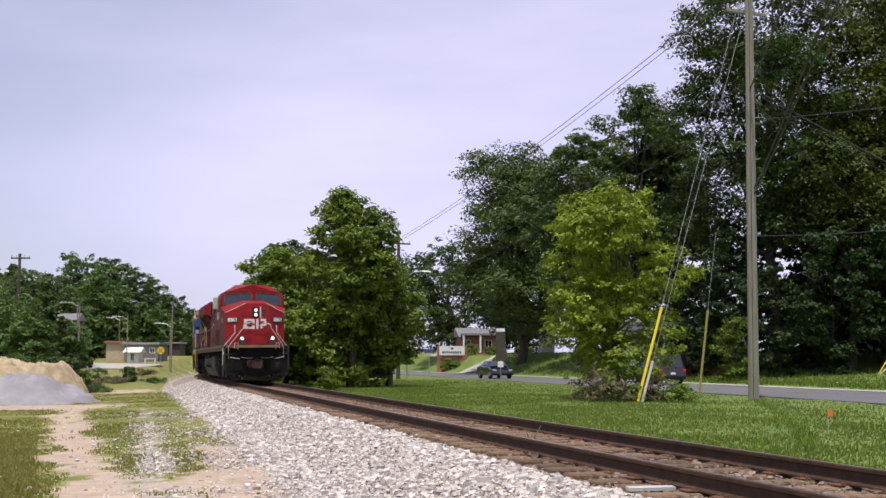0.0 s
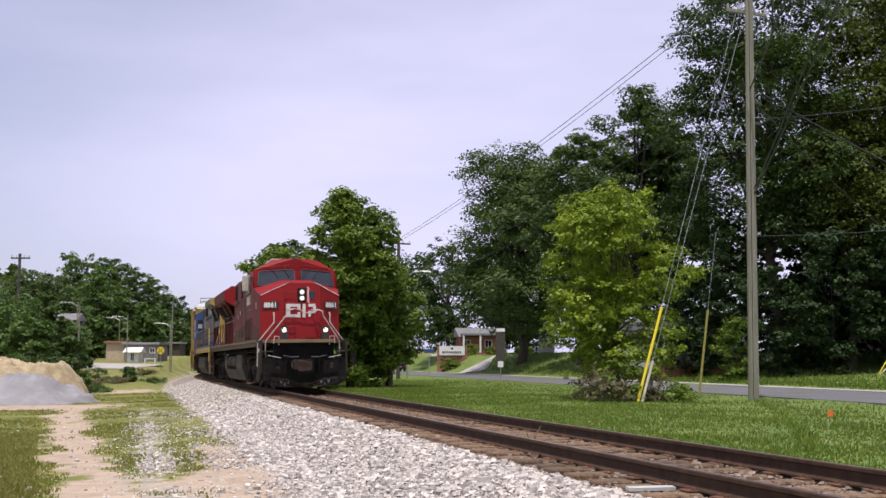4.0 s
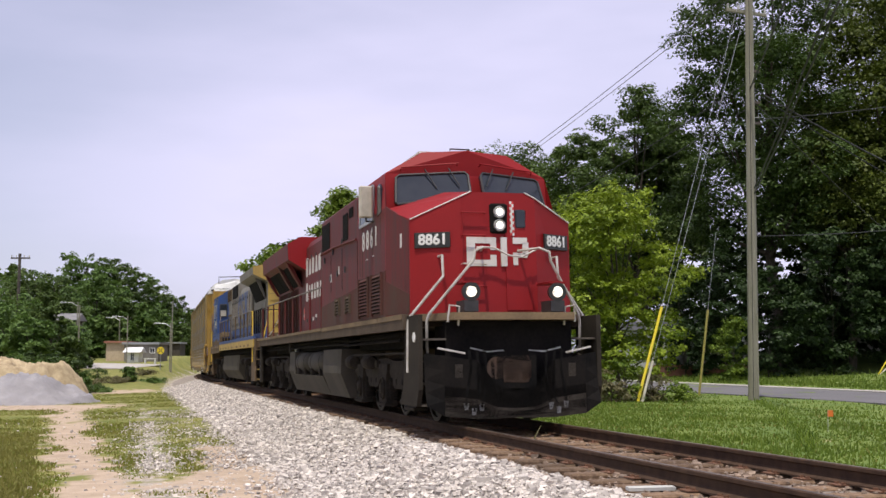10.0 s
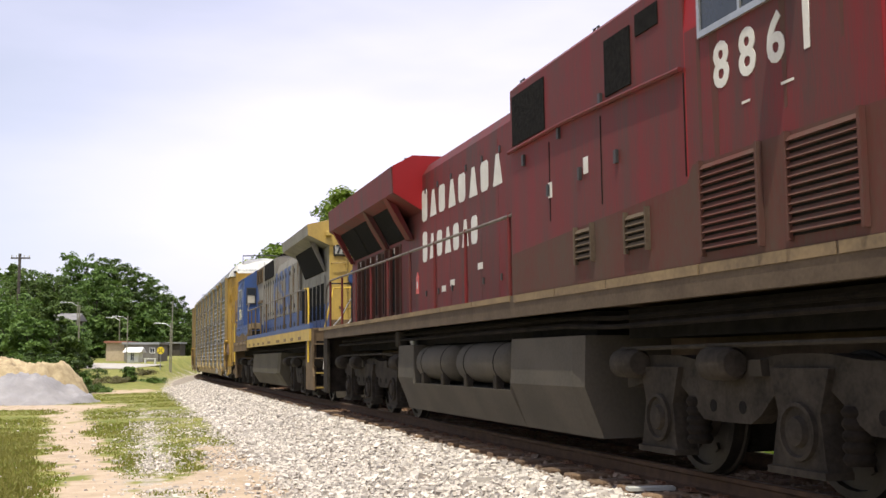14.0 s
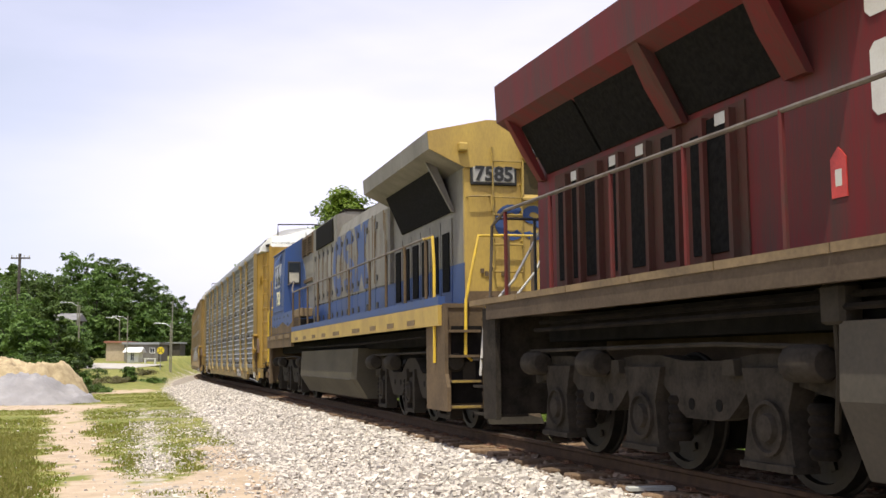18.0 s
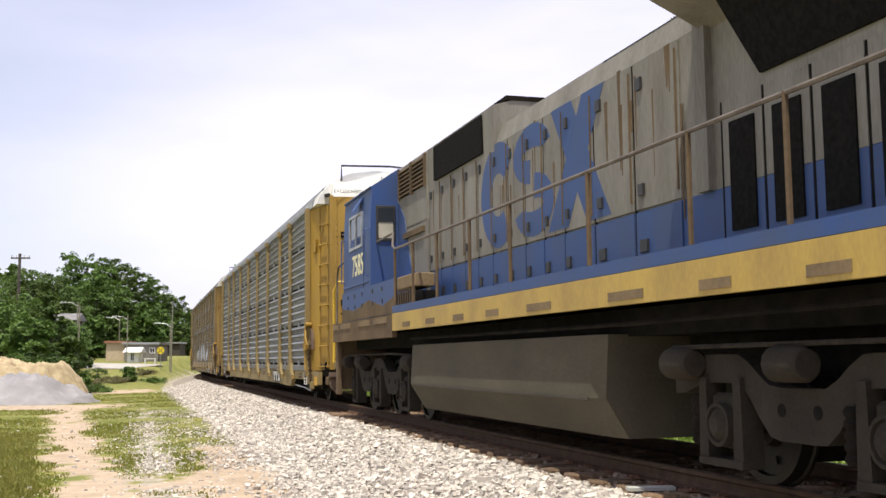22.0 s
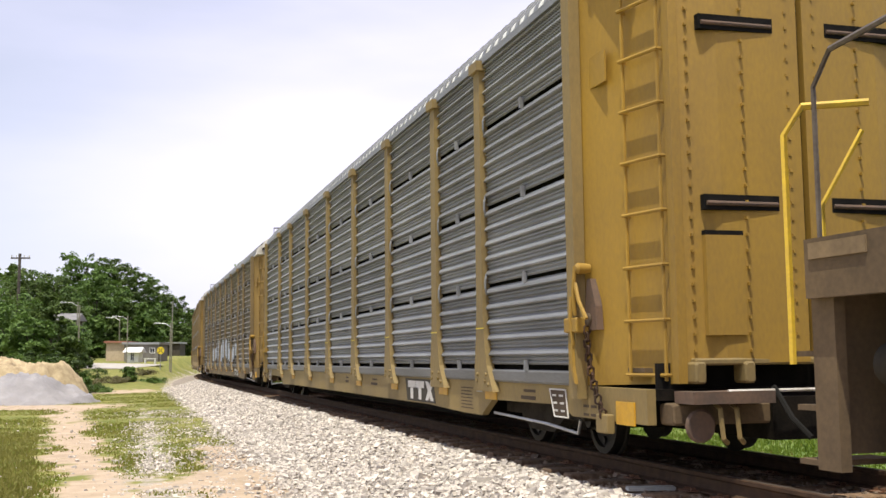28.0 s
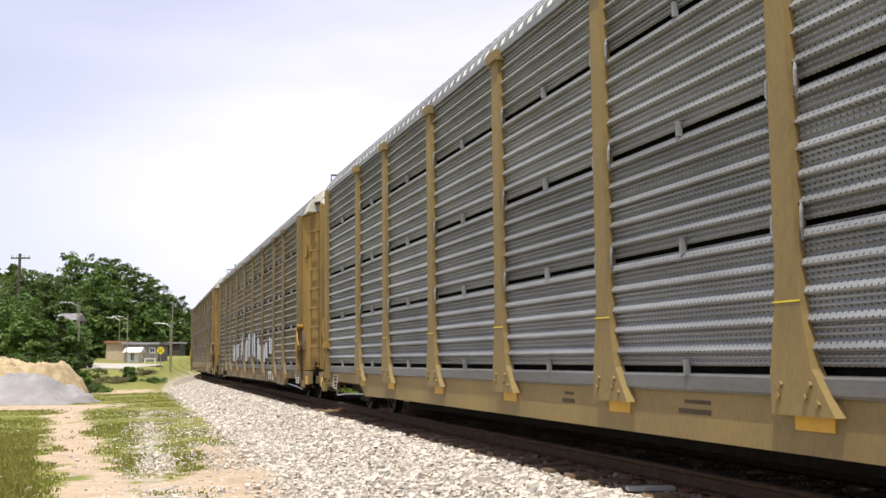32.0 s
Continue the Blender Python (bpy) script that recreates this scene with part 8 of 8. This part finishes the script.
        part("skirt_panel", Shape().box(x0, x1, 1.45, 1.50, 0.735, 0.88, 0.03), "rack_skirt", R)
        part("skirt_panel", Shape().box(x0, x1, -1.50, -1.45, 0.735, 0.88, 0.03), "rack_skirt", R)
        for z0, z1 in RACK_ROWS:
            part("panel_clip", Shape().box((x0 + x1) / 2 - 0.015, (x0 + x1) / 2 + 0.015, 1.48, 1.53, z0 - 0.07, z0 + 0.05), "rack_grey", R)
    post = None
    clip = None
    for x in RACK_POSTS:
        for sgn in (1, -1):
            if post is None:
                ring = [(-0.46, 0.62), (0.22, 0.62), (0.22, 0.90), (0.15, 1.30), (0.12, 1.60), (0.11, 4.60), (-0.11, 4.60), (-0.12, 1.60), (-0.15, 1.30), (-0.24, 0.92), (-0.30, 0.84)]
                sh = Shape().prism(ring, 1.46, 1.555, "y")
                for bx, bz in ((-0.22, 0.82), (-0.17, 0.74), (0.10, 0.82), (0.13, 0.74), (-0.30, 0.70)):
                    sh.lathe([(1.55, 0.028), (1.575, 0.024)], (bx, 0, bz), "y", 6)
                ob = part("post", sh, "rack_tan", R)
                post = ob.data
                clip = Shape().tube([(0, 1.50, -0.13), (0.03, 1.53, -0.05), (0.03, 1.53, 0.05), (0, 1.50, 0.12)], 0.013, 5)
                clip = part("post_clamp", clip, "rack_grey", R).data
                bpy.data.objects.remove([o for o in R.children if o.data == clip][0])
            else:
                ob = new("post", post)
                ob.parent = R
            ob.matrix_local = pose(x, 0, 0) if sgn > 0 else pose(x, 0, 0, 0, 0, 180)
            if sgn > 0:
                part("post_band", Shape().box(x - 0.15, x + 0.15, 1.553, 1.560, 1.358, 1.370), "guy_yellow", R)
                for z0, z1 in RACK_ROWS[1:]:
                    for dx in (-0.14, 0.14):
                        co = new("post_clamp", clip)
                        co.parent = R
                        co.matrix_local = pose(x + dx, 0, z0) if dx > 0 else Matrix.Translation((x + dx, 0, z0)) @ Matrix.Diagonal((-1, 1, 1, 1))
                part("post_head", Shape().box(x - 0.16, x + 0.16, 1.47, 1.60, 4.50, 4.62), "rack_tan", R)
                part("reflector", Shape().box(x - 0.34, x + 0.08, 1.462, 1.472, 0.52, 0.62), "reflector_yellow", R)
    # flat car: side sills that deepen between the trucks
    for sgn in (1, -1):
        ring = [(0.7, 0.44), (2.3, 0.44), (2.6, 0.54), (4.75, 0.52), (5.15, 0.32), (5.9, 0.32), (7.6, 0.36), (21.0, 0.36), (23.2, 0.34), (23.6, 0.54), (26.0, 0.56), (26.3, 0.44), (27.9, 0.44), (27.9, 0.735), (0.7, 0.735)]
        part("side_sill", Shape().prism(ring, sgn * 1.38, sgn * 1.46, "y"), "rack_tan", R, "dusty tan side sill")
        part("top_rail", Shape().box(2.2, 26.45, sgn * 1.42, sgn * 1.53, 4.58, 4.66), "rack_grey", R)
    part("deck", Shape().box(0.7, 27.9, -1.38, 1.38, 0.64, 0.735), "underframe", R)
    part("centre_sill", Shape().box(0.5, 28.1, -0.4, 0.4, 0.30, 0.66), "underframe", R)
    # added dark block stands for the shade below the deck
    part("brake_rigging", Shape().box(6.6, 22.0, -0.95, 0.95, 0.20, 0.62), "recess_shade", R)
    for x in (3.95, 24.65):
        part("bolster", Shape().box(x - 0.9, x + 0.9, -1.0, 1.0, 0.26, 0.62), "underframe", R)
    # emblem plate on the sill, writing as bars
    em = part("emblem_plate", Shape().prism([(8.98, 0.71), (7.36, 0.71), (7.24, 0.38), (8.86, 0.38)], 1.458, 1.464, "y"), "tank", R, "dark grey plate with white marks")
    def mark(ring):
        part("white_block", Shape().prism(ring, 1.463, 1.467, "y"), "letter_white", em)
    for x in (8.34, 7.86):
        mark([(x, 0.58), (x, 0.68), (x + 0.46, 0.68), (x + 0.46, 0.58)])
        mark([(x + 0.15, 0.41), (x + 0.15, 0.575), (x + 0.31, 0.575), (x + 0.31, 0.41)])
    mark([(7.78, 0.41), (7.62, 0.41), (7.34, 0.68), (7.50, 0.68)])
    mark([(7.78, 0.68), (7.62, 0.68), (7.34, 0.41), (7.50, 0.41)])
    for k in range(7):
        part("writing_bar", Shape().box(5.50 + 0.03 * (k % 3), 6.0, 1.458, 1.463, 0.38 + k * 0.042, 0.392 + k * 0.042), "grime", R)
    part("notice_plate", Shape().box(5.12, 5.32, 1.458, 1.466, 0.60, 0.68), "steel", R)
    for x, w in ((11.0, 0.5), (13.6, 0.3), (3.3, 0.45)):
        part("writing_bar", Shape().box(x, x + w, 1.458, 1.463, 0.56, 0.60), "grime", R)
        part("writing_bar", Shape().box(x, x + w * 0.8, 1.458, 1.463, 0.64, 0.67), "grime", R)
    # roof: an arch with cross ribs
    def arch(x, k=0.0):
        return [(x, 1.46 + k, 4.62), (x, 1.40 + k, 4.82), (x, 1.15, 5.12 + k), (x, 0.7, 5.36 + k), (x, 0.0, 5.45 + k), (x, -0.7, 5.36 + k), (x, -1.15, 5.12 + k), (x, -1.40 - k, 4.82), (x, -1.46 - k, 4.62)]
    part("roof", Shape().loft([arch(0.95), arch(27.65)]), "white", R, "white arched roof")
    sh = Shape()
    x = 1.6
    while x < 27.2:
        sh.loft([arch(x, 0.018), arch(x + 0.10, 0.018)])
        x += 0.30
    part("roof_ribs", sh, "rack_grey", R)
    # ends
    for e in (0, 1):
        def X(x):
            return x if e == 0 else 28.6 - x
        for sgn in (1, -1):
            a, b = (X(2.05), sgn * 1.48), (X(0.70), sgn * 1.16)
            ring0 = [(a[0], a[1], 0.74), (b[0], b[1], 0.78), (b[0], b[1] - sgn * 0.06, 0.78), (a[0], a[1] - sgn * 0.06, 0.74)]
            part("end_side", Shape().hull(ring0, [(x_, y_, 4.60) for x_, y_, _ in ring0]), "rack_yellow", R, "dusty yellow end side panel")
            part("end_door", Shape().loft([[(X(0.62), sgn * 1.16, z), (X(0.52), sgn * 0.8, z), (X(0.48), sgn * 0.03, z), (X(0.56), sgn * 0.03, z), (X(0.60), sgn * 0.8, z), (X(0.70), sgn * 1.16, z)] for z in (0.95, 4.74)]), "rack_yellow", R, "yellow end door with rivet rows")
            part("cap", Shape().loft([[(X(0.60), sgn * 1.16, 4.745), (X(0.48), sgn * 0.02, 4.745), (X(0.95), sgn * 0.02, 4.745), (X(0.95), sgn * 1.16, 4.745)], [(X(0.70), sgn * 1.10, 5.05), (X(0.58), sgn * 0.02, 5.25), (X(0.95), sgn * 0.02, 5.3), (X(0.95), sgn * 1.10, 5.08)]]), "white", R, "white end cap")
            part("door_post", Shape().box(X(0.60), X(0.72), sgn * 1.13, sgn * 1.21, 0.78, 4.78), "rack_yellow", R)
            if e == 0:
                for z in (3.86, 2.30):
                    part("lock_slot", Shape().box(0.492, 0.56, sgn * 0.26, sgn * 0.98, z - 0.065, z + 0.065), "recess_shade", R, "dark lock slot")
                    part("lock_bar", Shape().lathe([(sgn * 0.28, 0.02), (sgn * 0.96, 0.02)], (0.488, 0, z - 0.01), "y", 8), "coupler", R, "", True)
                pan = part("door_panel", Shape().box(0.492, 0.55, sgn * 0.62, sgn * 0.98, 1.18, 2.02), "rack_yellow", R)
                part("panel_shadow_gap", Shape().box(0.500, 0.56, sgn * 0.62, sgn * 0.98, 2.02, 2.06), "recess_shade", pan)
                rv = Shape()
                for z in np.arange(1.05, 4.7, 0.14):
                    for yy in (0.14, 0.58, 1.06):
                        rv.box(0.475 + 0.09 * (yy > 1), 0.54 + 0.09 * (yy > 1), sgn * yy - 0.012, sgn * yy + 0.012, z - 0.012, z + 0.012)
                part("rivet_row", rv, "rack_yellow", R)
            if sgn > 0:
                # ladder on the angled side
                def on(q, off):
                    nx_, ny_ = (-(1 if e == 0 else -1) * 0.20, 0.98)
                    return (a[0] + (b[0] - a[0]) * q + nx_ * off, a[1] + (b[1] - a[1]) * q + ny_ * off)
                for q in (0.60, 0.94):
                    px, py = on(q, 0.06)
                    bar(R, "ladder_rail", [(px, py, 0.8), (px, py, 4.55)], 0.018, "rack_yellow")
                for z in np.arange(0.85, 4.5, 0.47):
                    p0, p1, q0, q1 = on(0.58, 0.0), on(0.58, 0.08), on(0.96, 0.08), on(0.96, 0.0)
                    bar(R, "ladder_rung", [(*p0, z), (*p1, z), (*q0, z), (*q1, z)], 0.018, "rack_yellow")
                gear = part("latch_gear", Shape().prism([(X(1.94), 1.26), (X(1.66), 1.26), (X(1.68), 1.48), (X(1.78), 1.74), (X(1.86), 1.74), (X(1.92), 1.48)], 1.40, 1.47, "y"), "coupler", R, "rusty latch gear")
                part("ratchet", Shape().lathe([(1.46, 0.04), (1.475, 0.06), (1.50, 0.06), (1.51, 0.04)], (X(1.82), 0, 1.36), "y", 14), "grime", gear, "", True)
                for xa, xb, za, zb in ((1.90, 1.88, 1.40, 1.86), (1.88, 1.64, 1.70, 1.36), (1.96, 1.98, 1.12, 1.58)):
                    bar(gear, "latch_arm", [(X(xa), 1.58, za), (X((xa + xb) / 2), 1.60, (za + zb) / 2), (X(xb), 1.58, zb)], 0.020, "rack_yellow")
                part("latch_cap", Shape().lathe([(1.44, 0.045), (1.56, 0.055), (1.59, 0.03)], (X(1.86), 0, 1.84), "y", 12), "rack_yellow", gear, "", True)
                part("lever_handle", Shape().prism([(X(2.04), 1.14), (X(1.96), 1.14), (X(1.94), 0.92), (X(1.90), 0.76), (X(1.94), 0.80), (X(2.00), 0.94)], 1.565, 1.60, "y"), "rack_yellow", R)
                part("latch_bracket", Shape().box(X(2.14), X(1.84), 1.45, 1.60, 1.24, 1.38, 0.012), "rack_yellow", R)
                part("step_ledge", Shape().box(X(1.34), X(1.02), 1.20, 1.32, 0.87, 0.91), "brown_grime", R)
                part("chain_pocket", Shape().box(X(1.60), X(1.36), 1.45, 1.53, 0.33, 0.50, 0.012), "rack_tan", R)
                for k in range(5):
                    za, xw = 2.95 - k * 0.085, 1.46 - 0.05 * (k % 2)
                    ring_ = [(X(q), 1.164 + (q - 0.70) / 1.55 * 0.32, z) for q, z in ((1.62, za), (xw, za), (xw, za + 0.03), (1.62, za + 0.03))]
                    part("writing_bar", Shape().hull(ring_, [(x_, y_ - 0.006, z) for x_, y_, z in ring_]), "grime", R)
                board_ = part("notice_plate", Shape().prism([(X(2.86), 0.68), (X(2.46), 0.68), (X(2.41), 0.43), (X(2.74), 0.43)], 1.458, 1.468, "y"), "grime", R, "dark stencilled panel with a white border")
                edge = [(2.87, 0.69), (2.45, 0.69), (2.395, 0.42), (2.75, 0.42)]
                for (xa, za), (xb, zb) in zip(edge, edge[1:] + edge[:1]):
                    bar(board_, "border", [(X(xa), 1.468, za), (X(xb), 1.468, zb)], 0.009, "letter_white")
                for xa in (2.80, 2.62):
                    for k in range(3):
                        part("writing_bar", Shape().box(X(xa - 0.02 * k), X(xa - 0.10 - 0.02 * k), 1.466, 1.4705, 0.62 - k * 0.075, 0.64 - k * 0.075), "letter_white", board_)
                for k in range(4):
                    part("writing_bar", Shape().box(X(2.02 - 0.17 * (k % 2)), X(1.90 - 0.17 * (k % 2)), 1.458, 1.4665, 0.54 - 0.08 * (k // 2), 0.565 - 0.08 * (k // 2)), "grime", R)
                bar(R, "brake_pipe", [(X(4.9), 1.38, 0.36), (X(3.2), 1.38, 0.32), (X(2.36), 1.38, 0.27), (X(2.30), 1.38, 0.40)], 0.016, "steel")
                part("reflector", Shape().box(X(1.28), X(0.92), 1.462, 1.475, 0.42, 0.62), "reflector_yellow", R)
                chain = None
                for k in range(13):
                    q = k / 12
                    cx, cy, cz = X(1.84 - 0.36 * q * q), 1.49 + 0.02 * q, 1.26 - 0.76 * q
                    dx, dy = (0.028, 0.0) if k % 2 else (0.0, 0.028)
                    link = [(cx - dx, cy - dy, cz - 0.03), (cx - dx, cy - dy, cz + 0.03), (cx, cy, cz + 0.046), (cx + dx, cy + dy, cz + 0.03), (cx + dx, cy + dy, cz - 0.03), (cx, cy, cz - 0.046), (cx - dx, cy - dy, cz - 0.03)]
                    ob = part("chain_link" if chain else "latch_chain", Shape().tube(link, 0.012, 5), "chain", chain or R, "" if chain else "rusty hanging chain")
                    chain = chain or ob
                part("corner_post", Shape().box(X(1.92), X(2.11), 1.46, 1.57, 0.62, 4.64), "rack_tan", R)
                part("placard", Shape().box(X(1.80), X(1.45), 1.405, 1.42, 3.55, 3.85), "rack_yellow", R)
        part("end_beam", Shape().box(X(0.55), X(0.80), -1.3, 1.3, 0.44, 0.62, 0.02), "brown_grime", R, "dirt-brown end beam")
        part("hinge_bar", Shape().box(X(0.50), X(0.62), -1.1, 1.1, 0.93, 0.99, 0.015), "rack_tan", R)
        # dark plate painted as the shade under the end door
        part("end_recess", Shape().box(X(0.80), X(0.86), -1.3, 1.3, 0.60, 0.95), "recess_shade", R)
        for yy in (1.08, 0.62, -0.62, -1.08):
            part("hinge_arm", Shape().box(X(0.46), X(0.66), yy - 0.05, yy + 0.05, 0.78, 0.96, 0.02), "rack_tan", R)
        for yy in (0.95, 0.80):
            bar(R, "brake_lever", [(X(0.50), yy, 0.62), (X(0.36), yy + 0.03, 0.58), (X(0.34), yy + 0.02, 0.34), (X(0.40), yy - 0.05, 0.30)], 0.022, "rack_tan")
        part("hand_wheel", Shape().lathe([(X(0.44) - 0.02, 0.12), (X(0.44), 0.14), (X(0.44) + 0.02, 0.12)], (0, 1.12, 0.44), "x", 14), "coupler", R, "", True)
        bar(R, "crossover_rail", [(X(0.42), -0.9, 0.72), (X(0.36), 0.9, 0.72)], 0.016, "handrail")
        bar(R, "brake_hose", [(X(0.4), 0.45, 0.75), (X(0.2), 0.42, 0.5), (X(0.05), 0.35, 0.35)], 0.025, "hose")
        coupler(R, X(0.02 - 0.3), 1 if e == 0 else -1, 0.72)
        part("uncoupling_gear", Shape().box(X(0.30), X(0.62), 0.5, 1.25, 0.62, 0.72), "coupler", R)
        # truck
        for sgn in (1, -1):
            xs = (X(3.0), X(4.9))
            lo, hi = min(xs), max(xs)
            ring = [(lo - 0.25, 0.36), (lo + 0.3, 0.36), (lo + 0.6, 0.20), (hi - 0.6, 0.20), (hi - 0.3, 0.36), (hi + 0.25, 0.36), (hi + 0.25, 0.52), (hi - 0.5, 0.62), (lo + 0.5, 0.62), (lo - 0.25, 0.52)]
            part("side_frame", Shape().prism(ring, sgn * 1.0, sgn * 1.14, "y"), "truck", R, "dusty cast truck side frame")
        for x in (3.0, 4.9):
            wheelset(R, X(x), 0.36)
    bar(R, "roof_rail", [(0.85, 0.9, 5.16), (0.85, 0.9, 5.52), (0.95, -0.3, 5.56), (1.0, -1.2, 5.50), (1.0, -1.2, 5.1)], 0.025, "black")
    part("roof_rail_sign", Shape().hull([(0.72, 1.18, 4.75), (0.78, 1.30, 4.75), (1.25, 1.30, 5.02), (1.2, 1.18, 5.02)], [(0.72, 1.16, 4.75), (0.78, 1.28, 4.75), (1.25, 1.28, 5.02), (1.2, 1.16, 5.02)]), "underframe", R)
    return R


TRAIN_AT = [41.6, 38.17, 34.73, 31.29, 27.83, 24.35, 20.84, 17.34, 13.85, 10.41, 7.07, 3.83, 0.68, -2.39, -5.41, -8.32, -11.05, -13.84, -16.72, -19.63, -22.51, -25.36, -28.2, -31.02, -33.87, -36.7, -39.39, -41.91, -44.59, -47.39, -50.18, -52.95, -55.74]


def train_s(t):
    """How far the leading coupler stands from the eye's cross-section, along the track; one value a second, a smooth curve between."""
    i = min(31, max(0, int(t)))
    p = [TRAIN_AT[min(32, max(0, k))] for k in (i - 1, i, i + 1, i + 2)]
    if i == 0:
        p[0] = 2 * p[1] - p[2]
    if i == 31:
        p[3] = 2 * p[2] - p[1]
    u = t - i
    return p[1] + 0.5 * u * (p[2] - p[0] + u * (2 * p[0] - 5 * p[1] + 4 * p[2] - p[3] + u * (3 * (p[1] - p[2]) + p[3] - p[0])))


def vehicle_pose(s, a, b):
    """The pose of a vehicle whose front end is at s and whose trucks are a and b behind it."""
    p, q = on_track(s + a), on_track(s + b)
    u = (q - p).normalized()
    o = p - u * a
    return Matrix.Translation(o) @ pose(0, 0, 0, 0, 0, math.degrees(math.atan2(u.y, u.x))) @ pose(0, 0, 0, -0.7)


red_loco, blue_loco, rack = red_locomotive(), blue_locomotive(), autorack()
lead = rack
lettering("lettering", "EXCESS HEIGHT CAR", 0.11, Matrix.Translation((0.50, 0.62, 4.86)) @ Matrix(((0, 0, -1, 0), (-1, 0, 0, 0), (0, 1, 0, 0), (0, 0, 0, 1))), "black", rack)
vehicles = [(red_loco, 0.0, 3.53, 17.6), (blue_loco, 22.3, 3.14, 17.15), (rack, 43.78, 3.95, 24.65)]
for k in range(1, 5):
    vehicles.append((copy_thing(rack, pose(0, 0, 0)), 43.78 + 28.9 * k, 3.95, 24.65))
# the cars behind the first are older: browner dust over panels, posts and doors
AGED = {"rack_panel": perforated("aged_perforated_panel", M["rack_aged"]), "rack_yellow": M["rack_yellow_aged"], "rack_tan": M["rack_tan_aged"], "white": M["roof_aged"]}
for v, *_ in vehicles[3:]:
    for c in v.children:
        for slot in c.material_slots:
            for key, aged in AGED.items():
                if slot.material == M[key]:
                    slot.link = "OBJECT"
                    slot.material = aged
                    break
for v, x0, a, b in vehicles:
    v.matrix_world = vehicle_pose(train_s(0) + x0, a, b)
for v, *_ in vehicles[2:]:
    wheelsets += [(c, 0.36) for c in v.children if c.name.startswith("wheelset")]

# pale scrawl sprayed along the lower panels of the second rack car
rnd = random.Random(8)
x = 7.0
while x < 19.0:
    w_, z0 = rnd.uniform(0.25, 0.8), rnd.uniform(0.95, 1.2)
    z1, k = z0 + rnd.uniform(0.4, 0.85), rnd.uniform(-0.15, 0.15)
    part("sprayed_mark", Shape().prism([(x, z0), (x + w_, z0), (x + w_ + k, z1), (x + k + 0.05, z1)], 1.536, 1.540, "y"), "spray", vehicles[3][0], "pale sprayed scrawl")
    x += w_ + rnd.uniform(0.1, 0.7)


def motions():
    """The train rolls in; its wheels turn; two cars pass on the road."""
    for v, x0, a, b in vehicles:
        walk(v, [(w, vehicle_pose(train_s(w) + x0, a, b)) for w in [0.5 * i for i in range(65)]])
    turns = [4 * i / 30 for i in range(241)]
    for w, r in wheelsets:
        base = w.location.copy()
        walk(w, [(q, Matrix.Translation(base) @ pose(0, 0, 0, 0, -math.degrees((train_s(0) - train_s(q)) / r), 0)) for q in turns])
    # the saloon comes on, the other car drives away
    for car, lane_x, rows, yaw in ((sedan, 25.3, ((0, 90), (0.5, 77.5), (1.3, 56.8), (1.7, 48.4), (2.0, 42.2), (3.0, 21), (5, -20), (32, -290)), 13.2), (suv, 29.2, ((0, 68), (1.0, 90.5), (1.7, 104.5), (2.3, 117), (2.7, 126), (3.2, 136), (3.6, 144), (5.5, 185), (12, 320), (32, 420)), 193.2)):
        walk(car, [(t, Matrix.Translation((*on_road(y, lane_x), -0.43)) @ pose(0, 0, 0, 0, 0, yaw)) for t, y in rows])


motions()
